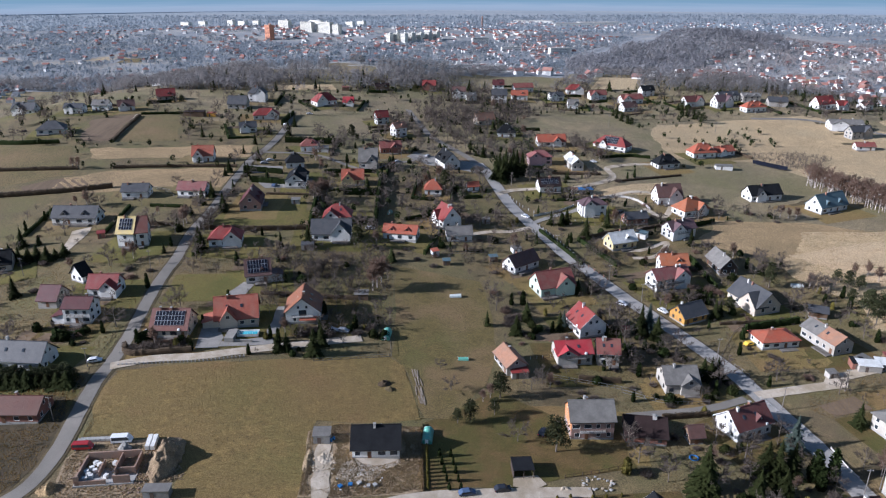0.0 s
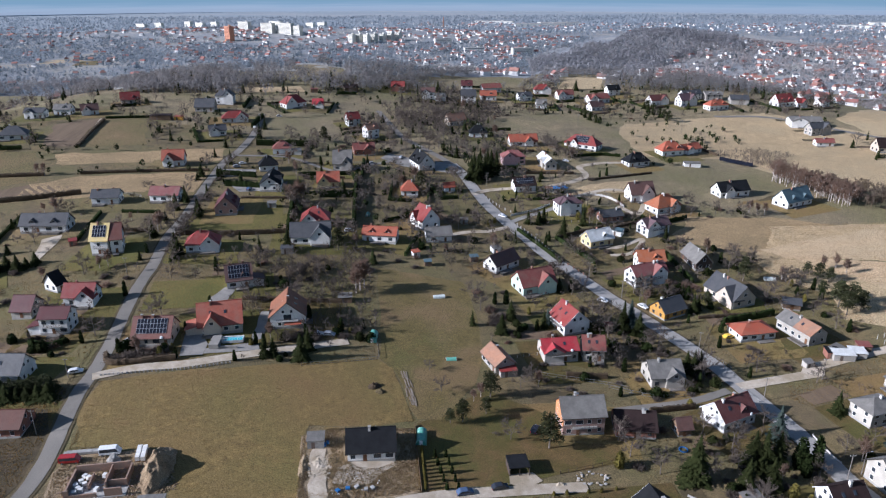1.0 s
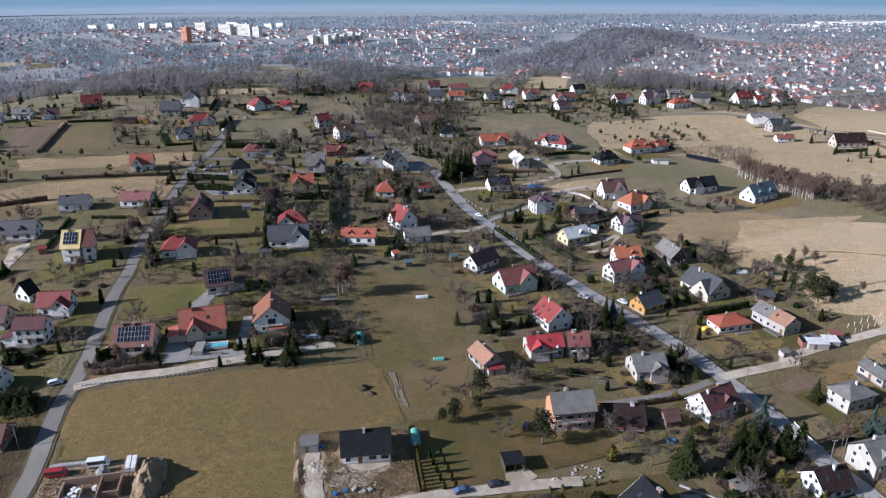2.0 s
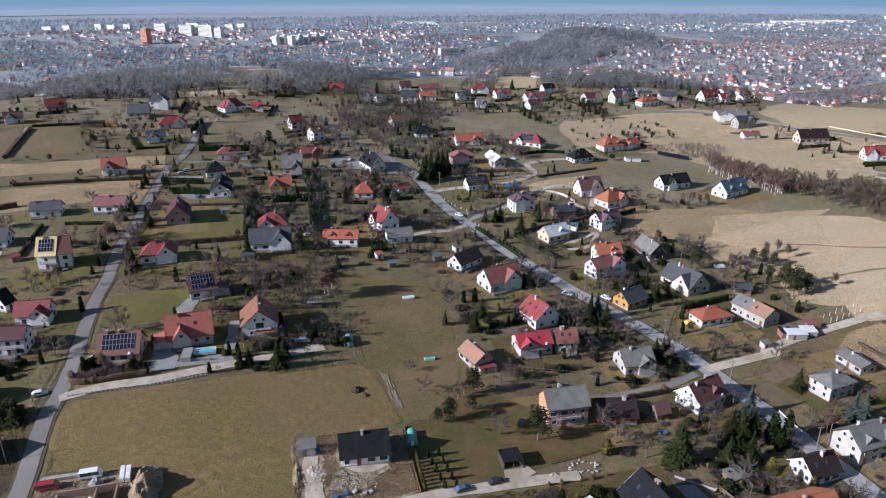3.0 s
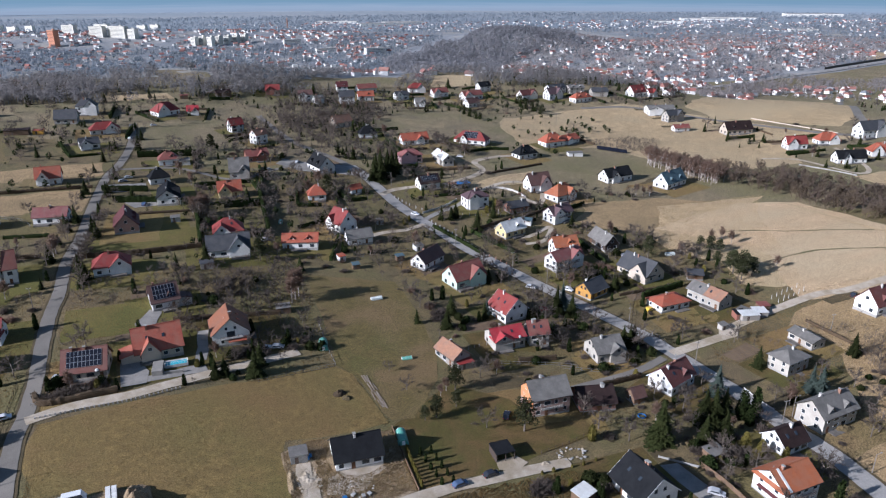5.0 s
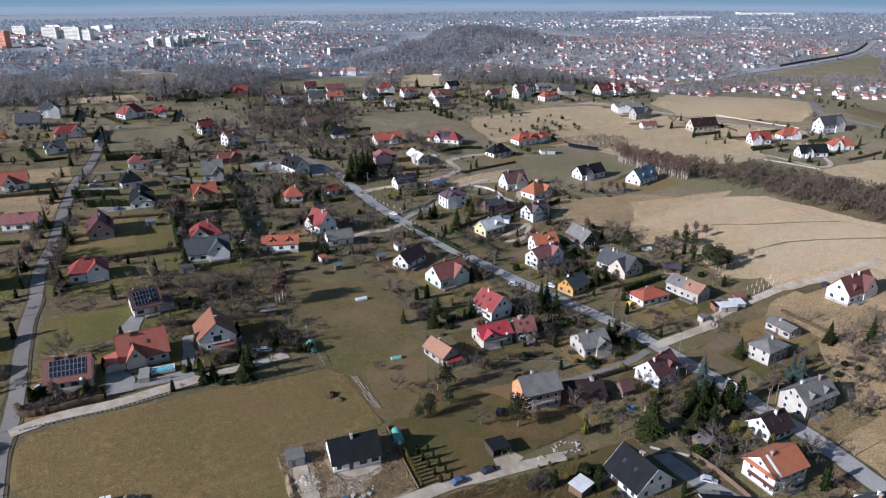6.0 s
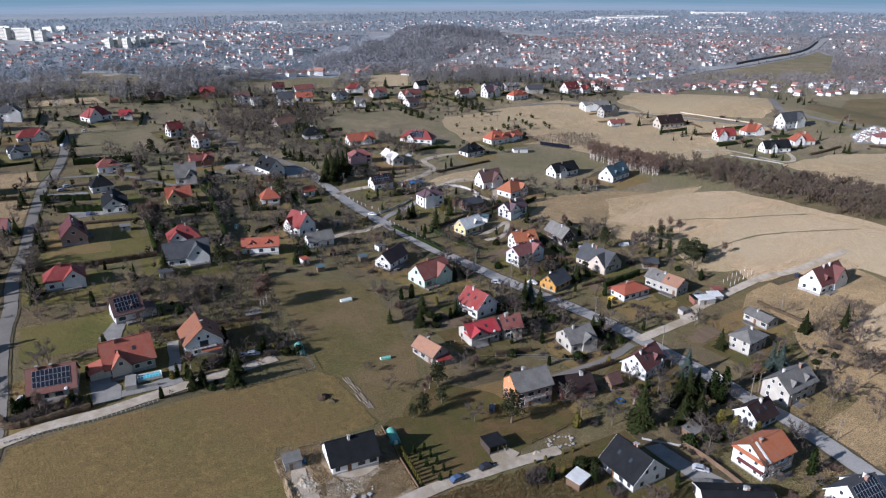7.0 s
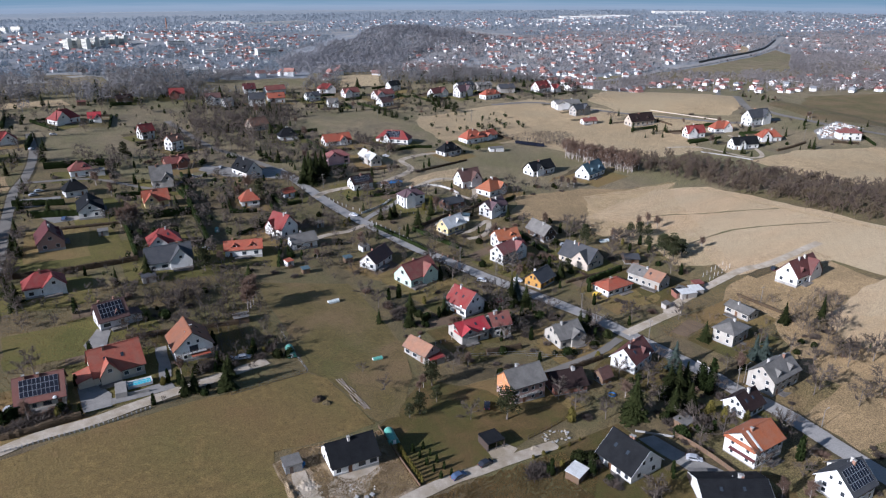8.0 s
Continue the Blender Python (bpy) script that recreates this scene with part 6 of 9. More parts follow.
# conifers that stand out
for p, h in (((67.2, 144.8), 15), ((84.7, 149.3), 12.5), ((87.3, 148.4), 13.5), ((91.5, 149.2), 12), ((79.5, 141.3), 10), ((86.0, 141.3), 10), ((121.5, 171.1), 9),
             ((85.3, 197.7), 9), ((87.2, 196.4), 10), ((90.4, 199.1), 8), ((72.4, 226.7), 13), ((77.5, 223.6), 10), ((42.8, 227.4), 8), ((31.4, 234.0), 8), ((26.5, 222.9), 8.5),
             ((16.2, 227.6), 6.5), ((-42.5, 201.2), 10), ((-40.8, 206.9), 9), ((-54.5, 202.0), 7), ((-51.7, 203.0), 7), ((54.6, 256.7), 7), ((30.4, 384.9), 15), ((34.1, 383.4), 16),
             ((38.2, 385.7), 16), ((42.9, 393.9), 16), ((46.7, 399.3), 14), ((37.0, 399.3), 15), ((32.7, 390.9), 15), ((41.4, 399.8), 15), ((61.4, 326.5), 9), ((57.9, 323.5), 8), ((53.3, 324.4), 8), ((116.3, 305.1), 9)):
    plant("spruce", *p, h, 1.1)
for p, h in (((97.8, 161.0), 12), ((75.5, 228.0), 12.5), ((128.6, 151.3), 11), ((127.6, 154.0), 10), ((44.7, 230.4), 7)):
    plant("blue_spruce", *p, h, 1.05)
for p, h in (((31.2, 159.0), 11), ((7.9, 170.5), 7.5), ((17.6, 183.4), 9), ((15.3, 174.7), 6), ((4.3, 169.7), 5), ((111.1, 243.0), 7), ((160.6, 247.7), 7), ((163.5, 264.9), 7),
             ((162.0, 238.2), 11), ((161.4, 231.6), 10), ((167.1, 262.1), 8), ((170.2, 259.2), 7), ((166.7, 237.8), 10), ((164.4, 242.9), 9), ((167.9, 233.4), 9)):
    plant("pine", *p, h, 1.25)
for p, h in (((97.3, 148.3), 9.5), ((101.6, 148.0), 10), ((97.3, 144.8), 7), ((76.8, 219.0), 4), ((-42.8, 226.2), 6), ((-63.4, 199.3), 4), ((-82.3, 200.8), 4), ((-123.1, 238.0), 5), ((-112.6, 242.1), 6),
             ((-79.7, 234.6), 4), ((-83.5, 216.5), 4), ((26.6, 244.6), 5), ((31.1, 245.1), 6), ((-83.9, 262.1), 6), ((97.5, 251.9), 6), ((105.8, 249.8), 6), ((104.0, 254.4), 5), ((59.8, 304.8), 5),
             ((57.0, 298.6), 5), ((59.3, 326.9), 5), ((111.8, 228.1), 3), ((95.4, 109.4), 8)):
    bush("thuja", *p, h)
for p, h in (((92.1, 255.1), 4), ((96.4, 254.2), 4), ((89.5, 251.7), 3), ((33.4, 320.8), 3.5), ((36.5, 324.5), 3), ((86.6, 336.0), 5), ((79.8, 330.7), 4), ((78.8, 178.0), 3), ((48.7, 150.9), 5), ((151.7, 244.6), 3), ((153.5, 257.9), 3),
             ((90.9, 132.0), 5), ((89.0, 136.1), 5), ((96.0, 128.5), 4)):
    bush("golden_thuja", *p, h)
# bare trees that stand out
for p, h in (((21.0, 162.8), 8), ((56.0, 202.4), 8), ((51.8, 162.4), 9), ((53.1, 155.2), 9), ((27.9, 188.9), 8), ((31.9, 192.4), 7), ((18.8, 250.3), 8), ((125.2, 188.5), 8), ((86.1, 160.6), 7),
             ((97.1, 160.5), 6), ((130.2, 130.5), 11), ((126.0, 129.2), 9), ((166.3, 152.0), 10), ((149.7, 135.1), 9), ((79.1, 132.9), 9), ((78.4, 128.8), 7), ((97.0, 167.8), 7), ((2.5, 185.9), 6),
             ((45.7, 208.7), 6), ((-0.7, 197.2), 5), ((175.5, 161.5), 10), ((158.0, 157.1), 9), ((159.8, 133.2), 12), ((144.1, 119.3), 12), ((132.7, 118.7), 10)):
    plant("bare_tree", *p, h, 1.2)
for p, h in (((-25.9, 250.4), 17), ((-24.5, 252.9), 16), ((-27.4, 247.8), 14), ((-63.2, 337.1), 13), ((-61.7, 339.8), 14), ((-59.7, 341.7), 12), ((-65.9, 339.1), 12), ((-118.3, 299.5), 12), ((-118.1, 302.7), 11), ((-54.4, 213.3), 8),
             ((14.6, 183.2), 7), ((12.2, 180.9), 6), ((174.2, 341.2), 9), ((177.6, 339.0), 8), ((180.7, 337.5), 9), ((-200.0, 372.0), 9), ((-203.9, 373.6), 8), ((174.9, 272.2), 8), ((180.6, 271.7), 9), ((182.1, 266.1), 9), ((182.5, 236.0), 8)):
    plant("birch_tree", *p, h)

# shrubs before the solar-roofed house, and clumps beside drives and sheds
for poly, n, seed in (([(-104.5, 199.5), (-84.0, 202.5), (-84.0, 207.5), (-103.0, 208.0)], 26, 301), ([(-141.0, 200.0), (-118.0, 204.0), (-114.0, 214.0), (-140.0, 214.0)], 16, 302), ([(-62.0, 203.5), (-20.0, 212.0), (-22.0, 226.0), (-44.0, 216.0), (-60.0, 210.0)], 24, 303),
                      ([(24.0, 132.0), (36.0, 133.0), (35.0, 137.5), (25.0, 136.5)], 14, 304), ([(38.0, 124.0), (44.0, 120.0), (45.0, 134.0), (40.0, 136.0)], 10, 305), ([(70.0, 126.0), (84.0, 128.0), (94.0, 140.0), (74.0, 142.0)], 18, 306),
                      ([(56.0, 214.0), (84.0, 208.0), (80.0, 224.0), (62.0, 236.0)], 22, 307), ([(20.0, 214.0), (40.0, 216.0), (42.0, 240.0), (24.0, 240.0)], 20, 308), ([(98.0, 252.0), (116.0, 256.0), (112.0, 266.0), (96.0, 262.0)], 14, 309),
                      ([(66.0, 176.0), (92.0, 184.0), (94.0, 200.0), (84.0, 204.0), (70.0, 184.0)], 16, 310)):
    rnd = random.Random(seed)
    for x, y in scatter(poly, n, seed, 0.2, True, False):
        u = rnd.random()
        bush("shrub" if u < 0.5 else "evergreen_bush" if u < 0.8 else "golden_thuja" if u < 0.88 else "thuja", x, y, rnd.uniform(1.4, 3.4) if u < 0.88 else rnd.uniform(3, 5.5))

# hedges
for pts, w, h, mt, lb in (
        ([(-102.4, 359.4), (-85.6, 358.0), (-72.1, 358.4)], 1.5, 3.2, THUJA, "tall dark thuja hedge beside a yard"),
        ([(-111.0, 377.4), (-89.0, 374.5)], 1.5, 3.0, THUJA, "tall dark clipped thuja hedge"),
        ([(-61.7, 303.7), (-63.1, 324.2), (-64.8, 344.9)], 1.5, 3.2, THUJA, "tall dark thuja hedge beside a lawn"),
        ([(-109.5, 296.1), (-85.5, 296.7), (-61.3, 301.2)], 1.2, 2.2, HEDGEB, "brown leafless hedge along a lawn"),
        ([(-51.8, 348.1), (-36.7, 350.1), (-34.6, 352.2)], 1.6, 3.6, THUJA, "tall dark clipped thuja hedge"),
        ([(-32.0, 310.2), (-33.5, 346.6), (-34.6, 382.5)], 1.6, 4.0, THUJA, "very tall dark thuja hedge"),
        ([(-100.5, 437.4), (-80.9, 438.5), (-64.8, 439.2)], 1.6, 3.8, THUJA, "tall dark hedge behind a house"),
        ([(-105.1, 203.1), (-101.1, 197.8), (-82.1, 200.1)], 1.6, 1.8, HEDGEB, "brown clipped hedge along the track"),
        ([(-133.0, 211.0), (-126.7, 208.9), (-122.0, 210.3)], 1.3, 2.2, THUJA, "dark thuja hedge before a white house"),
        ([(112.6, 230.1), (124.2, 232.8), (134.1, 234.9)], 1.6, 2.6, THUJA, "dark clipped hedge by a house"),
        ([(-243.9, 367.4), (-223.3, 369.2), (-200.0, 372.0)], 1.5, 2.0, HEDGEB, "brown hedge between fields"),
        ([(-229.2, 332.0), (-195.8, 338.5), (-170.6, 346.5)], 2.0, 2.4, HEDGEB, "overgrown brown hedge between fields"),
        ([(-182.7, 375.0), (-153.1, 379.2), (-116.2, 382.9)], 1.5, 1.6, HEDGEB, "low brown hedge between fields"),
        ([(-203.0, 420.9), (-207.3, 451.4), (-211.4, 484.8)], 2.2, 1.6, HEDGEB, "dark hedge bank along a field"),
        ([(-212.2, 489.8), (-194.5, 495.3), (-179.5, 498.5)], 1.5, 1.6, THUJA, "dark hedge along a field"),
        ([(-267.2, 413.5), (-252.9, 412.5), (-232.2, 415.3)], 1.8, 2.4, THUJA, "dark clipped garden hedge"),
        ([(98.7, 431.0), (118.3, 437.5), (132.5, 436.3)], 1.3, 2.0, THUJA, "dark hedge behind houses"),
        ([(39.3, 501.7), (53.2, 496.6), (69.8, 498.8)], 1.3, 2.4, THUJA, "dark hedge beside a house"),
        ([(46.6, 315.8), (55.7, 295.6), (61.1, 282.2)], 1.2, 1.8, THUJA, "dark hedge along the road fence"),
        ([(101.4, 388.1), (117.6, 393.8), (142.2, 403.1)], 1.0, 1.2, HEDGEB, "low brown hedge round a plot"),
        ([(-111.0, 479.0), (-110.4, 495.1), (-109.0, 508.7)], 1.8, 3.5, THUJA, "dark evergreen hedge beside the lane"),
        ([(362.6, 347.8), (379.7, 350.2), (399.9, 354.7)], 1.5, 1.6, HEDGEB, "low brown hedge beside an orange-roofed house"),
        ([(322.4, 391.6), (339.5, 392.1), (355.0, 393.4)], 1.3, 1.6, THUJA, "dark clipped garden hedge"),
        ([(9.1, 289.7), (16.7, 290.3), (18.0, 290.5)], 0.8, 1.4, THUJA, "row of small dark thujas")):
    hedge(pts, w, h, mt, lb, int(h * 10))
# close rows of evergreens by the houses on the ridge
for a, b, n, h in (((138.2, 565.7), (144.4, 531.7), 8, 6.5), ((198.6, 590.1), (204.4, 543.9), 10, 8.5)):
    for i in range(n):
        t = i / (n - 1)
        plant("pine" if i % 2 else "spruce", a[0] + (b[0] - a[0]) * t + 1.5 * math.sin(i * 2.7), a[1] + (b[1] - a[1]) * t, h * (0.8 + 0.3 * math.sin(i * 1.9) ** 2), 1.25)
# row of dark conifers beside the grey-roofed house
for i in range(26):
    t = i / 25
    a, b = (-137.9, 182.0), (-112.6, 181.6)
    plant("pine" if i % 3 == 1 else "spruce", a[0] + (b[0] - a[0]) * t, a[1] + (b[1] - a[1]) * t + (i % 3) * 2.2, 4.3 + (i * 7 % 5) * 0.4, 1.9)
for i in range(12):
    t = i / 11
    a, b = (-185.9, 264.5), (-158.6, 266.2)
    plant("spruce", a[0] + (b[0] - a[0]) * t, a[1] + (b[1] - a[1]) * t + (i % 3) * 2.5, 5.0 + (i * 7 % 5) * 0.5, 1.5)
# row of narrow yellow-green thujas by the fence
for i in range(11):
    a, b = (-3.8, 142.3), (-4.4, 156.6)
    o = bush("golden_thuja", a[0] + (b[0] - a[0]) * i / 10, a[1] + (b[1] - a[1]) * i / 10, 2.7, i)
    o.scale = (0.13, 0.13, 0.27)
for i, p in enumerate(((45.3, 141.9), (41.2, 141.1), (37.7, 140.9), (32.1, 140.5), (28.7, 140.3))):
    bush("golden_thuja", *p, 1.3 + 0.3 * (i % 2), i)
# young conifers in rows
for i in range(5):
    for j in range(2):
        a, b = (1.6, 142.2), (-0.9, 155.0)
        bush("thuja", a[0] + (b[0] - a[0]) * i / 4 + j * 3.0, a[1] + (b[1] - a[1]) * i / 4, 2.6)

# gardens between the houses
wood("garden_thicket", [(-192.1, 265.1), (-199.4, 313.3), (-142.4, 349.2), (-81.8, 443.8), (56.6, 606.0), (153.0, 599.3), (111.3, 381.8), (38.4, 280.0), (43.3, 217.7), (18.2, 204.4), (-17.5, 229.8), (-41.1, 197.4), (-102.5, 200.4), (-154.7, 197.3)], 250, "bare fruit trees and brambles between the gardens", (2, 6), 5, 6, 5, 8, 0.085, 21, check=True, room=0.6)
wood("garden_thicket", [(43.3, 217.7), (38.4, 280.0), (111.3, 381.8), (182.1, 422.7), (169.1, 329.7), (191.2, 276.4), (150.6, 206.6), (102.6, 191.8), (111.3, 141.9), (56.9, 142.1), (31.9, 192.4)], 170, "bare fruit trees and brambles in the gardens", (1.5, 5), 5, 6, 5, 8, 0.085, 22, check=True, room=0.6)
def evergreens(poly, n, label, h=(4, 10), seed=1, room=0.8):
    """Small dark conifers past counting: tiers of sprays round a core."""
    temps = []
    for k in range(3):
        rnd = random.Random(seed * 7 + k)
        vs, fs = [], []
        slim = rnd.uniform(1.7, 3.0)
        for i in range(9):
            z = 0.5 + i * 1.02
            rr = slim * (1 - (z / 10) ** 1.2) + 0.1
            for j in range(8):
                a = 6.283 * (j + rnd.random()) / 8
                o = Vector((math.cos(a), math.sin(a), 0))
                tip = o * rr * rnd.uniform(0.75, 1.2) + Vector((0, 0, z - rr * rnd.uniform(0.1, 0.4)))
                blade(vs, fs, Vector((0, 0, z + 1.0)), tip, rr * 0.42, Vector((-o.y, o.x, 0)))
        temps.append((np.array([tuple(v) for v in vs]), np.array(fs)))
    rnd = random.Random(seed)
    V, F, c = [], [], 0
    for x, y in scatter(poly, n, seed, room):
        a, s = rnd.uniform(0, 6.3), rnd.uniform(*h) / 10
        w = s * rnd.uniform(0.9, 1.4)
        v, f = temps[rnd.randrange(3)]
        R = np.array([[math.cos(a) * w, -math.sin(a) * w, 0], [math.sin(a) * w, math.cos(a) * w, 0], [0, 0, s]])
        V.append(v @ R.T + np.array([x, y, zl(x, y) - 0.1]))
        F.append(f + c)
        c += len(v)
    ob = mesh_object("garden_conifers", np.concatenate(V), np.concatenate(F).tolist(), NEEDLE)
    return tagged(ob, label, "conifers", kind="stuff")


evergreens([(-192.1, 265.1), (-199.4, 313.3), (-142.4, 349.2), (-81.8, 443.8), (56.6, 606.0), (153.0, 599.3), (111.3, 381.8), (38.4, 280.0), (-20.0, 271.2), (-121.3, 246.6)], 34, "small dark conifers and thujas among the gardens", (3, 7), 24)
evergreens([(-279.6, 411.3), (-517.2, 938.0), (-142.2, 628.2), (173.6, 687.6), (637.3, 1014.7), (354.7, 555.8), (140.2, 545.0), (45.8, 482.0), (-100.1, 427.0), (-166.4, 416.8)], 120, "dark conifers between the farther houses", (4, 11), 25)
evergreens([(367.7, 570.7), (954.9, 656.4), (451.9, 327.1), (320.6, 346.8), (296.9, 452.6)], 50, "dark conifers by the station road", (3, 8), 26)
lane_trees = random.Random(5)
for a, b in (((-110.0, 269.9), (-112.2, 296.6)), ((-112.2, 296.6), (-111.3, 323.6)), ((-111.3, 323.6), (-112.4, 387.6)), ((-113.0, 395.1), (-107.3, 479.7)), ((21.2, 418.1), (2.3, 460.8)), ((2.3, 460.8), (-21.1, 530.5))):
    for k in range(7):
        t = (k + lane_trees.random()) / 7
        for side in (-1, 1):
            d = Vector((b[0] - a[0], b[1] - a[1])).normalized()
            o = side * lane_trees.uniform(4, 8)
            x, y = a[0] + (b[0] - a[0]) * t - d.y * o, a[1] + (b[1] - a[1]) * t + d.x * o
            if free(x, y, 0.8, False):
                if lane_trees.random() < 0.62:
                    plant("bare_tree", x, y, lane_trees.uniform(6, 10), 1.2)
                else:
                    plant("spruce", x, y, lane_trees.uniform(5, 9), 1.1)
GARDENS = [
    ([(-192.1, 265.1), (-199.4, 313.3), (-142.4, 349.2), (-81.8, 443.8), (56.6, 606.0), (153.0, 599.3), (111.3, 381.8), (38.4, 280.0), (43.3, 217.7), (18.2, 204.4), (-17.5, 229.8), (-41.1, 197.4), (-102.5, 200.4), (-154.7, 197.3)], 165, 120, 14, 34, 11),
    ([(43.3, 217.7), (38.4, 280.0), (111.3, 381.8), (182.1, 422.7), (169.1, 329.7), (191.2, 276.4), (150.6, 206.6), (102.6, 191.8), (111.3, 141.9), (56.9, 142.1), (31.9, 192.4)], 84, 90, 8, 30, 12),
    ([(-279.6, 411.3), (-517.2, 938.0), (-142.2, 628.2), (173.6, 687.6), (637.3, 1014.7), (354.7, 555.8), (140.2, 545.0), (45.8, 482.0), (-100.1, 427.0), (-166.4, 416.8)], 24, 30, 12, 10, 13),
    ([(93.0, 146.2), (163.5, 169.2), (193.7, 149.4), (104.7, 89.0), (45.4, 112.3)], 26, 34, 2, 4, 14),
    ([(367.7, 570.7), (954.9, 656.4), (451.9, 327.1), (320.6, 346.8), (296.9, 452.6)], 26, 18, 4, 6, 15),
]
for poly, trees, shrubs, firs, thujas, seed in GARDENS:
    rnd = random.Random(seed)
    for x, y in scatter(poly, trees, seed, 1.0):
        plant("bare_tree" if rnd.random() < 0.85 else "birch_tree", x, y, rnd.uniform(4.5, 11.0), rnd.uniform(0.9, 1.4))
    for x, y in scatter(poly, shrubs, seed + 50, 0.8):
        bush("shrub" if rnd.random() < 0.75 else "evergreen_bush", x, y, rnd.uniform(1.2, 3.0))
    for x, y in scatter(poly, firs, seed + 100, 1.2):
        plant("spruce" if rnd.random() < 0.7 else "pine", x, y, rnd.uniform(6, 12))
    for x, y in scatter(poly, thujas, seed + 150, 0.8):
        bush("thuja", x, y, rnd.uniform(2.5, 5.5))

# plots: lawns, beds and boundaries round the houses
plot = random.Random(77)
for i, (x, y, turn, L, W, near) in enumerate(HOUSES):
    a = radians(turn + plot.uniform(-6, 6))
    c, s = math.cos(a), math.sin(a)
    at = lambda u, v: (x + u * c - v * s, y + u * s + v * c)
    hw, f, b = L / 2 + plot.uniform(5, 9), W / 2 + plot.uniform(7, 13), W / 2 + plot.uniform(7, 14)
    mt, lb = plot.choice(((LAWN if near else OLIVE, "dull green winter lawn round a house"), (OLIVE, "dull green winter lawn round a house"), (GREENF, "yellow-green garden grass round a house"), (FIELD, "dry garden grass round a house")))
    if x < 250 and not (x > 180 and y < 220):
        patch("garden", [at(-hw, -f), at(hw, -f), at(hw, b * 0.6), at(-hw, b * 0.6)], mt, lb, 0.02 + 0.001 * i, "garden", 7.0)
    if plot.random() < 0.55:
        patch("vegetable_bed", [at(-hw * 0.8, b * 0.65), at(hw * 0.3, b * 0.65), at(hw * 0.3, b), at(-hw * 0.8, b)], plot.choice((TILLED, BRUSH)), "dug brown garden bed behind a house", 0.03 + 0.001 * i, "garden", 7.0)
    sides = [[at(-hw, -f), at(-hw, b)], [at(hw, -f), at(hw, b)], [at(-hw, b), at(hw, b)], [at(-hw, -f), at(hw * 0.2, -f)]]
    for k, pts in enumerate(plot.sample(sides, 3)):
        ok = all(free(pts[0][0] + (pts[1][0] - pts[0][0]) * t, pts[0][1] + (pts[1][1] - pts[0][1]) * t, 0.6) for t in (0, 0.25, 0.5, 0.75, 1))
        u = plot.random()
        if x > 180 and y < 220:
            continue
        if ok and u < (0.08 if near or y < 300 else 0.34):
            hedge(pts, plot.uniform(0.9, 1.5), plot.uniform(1.3, 2.6), THUJA, "dark evergreen hedge round a garden", i * 4 + k)
        elif ok and u < (0.2 if near or y < 300 else 0.6):
            hedge(pts, plot.uniform(0.9, 1.6), plot.uniform(1.0, 1.9), HEDGEB, "brown leafless hedge round a garden", i * 4 + k)


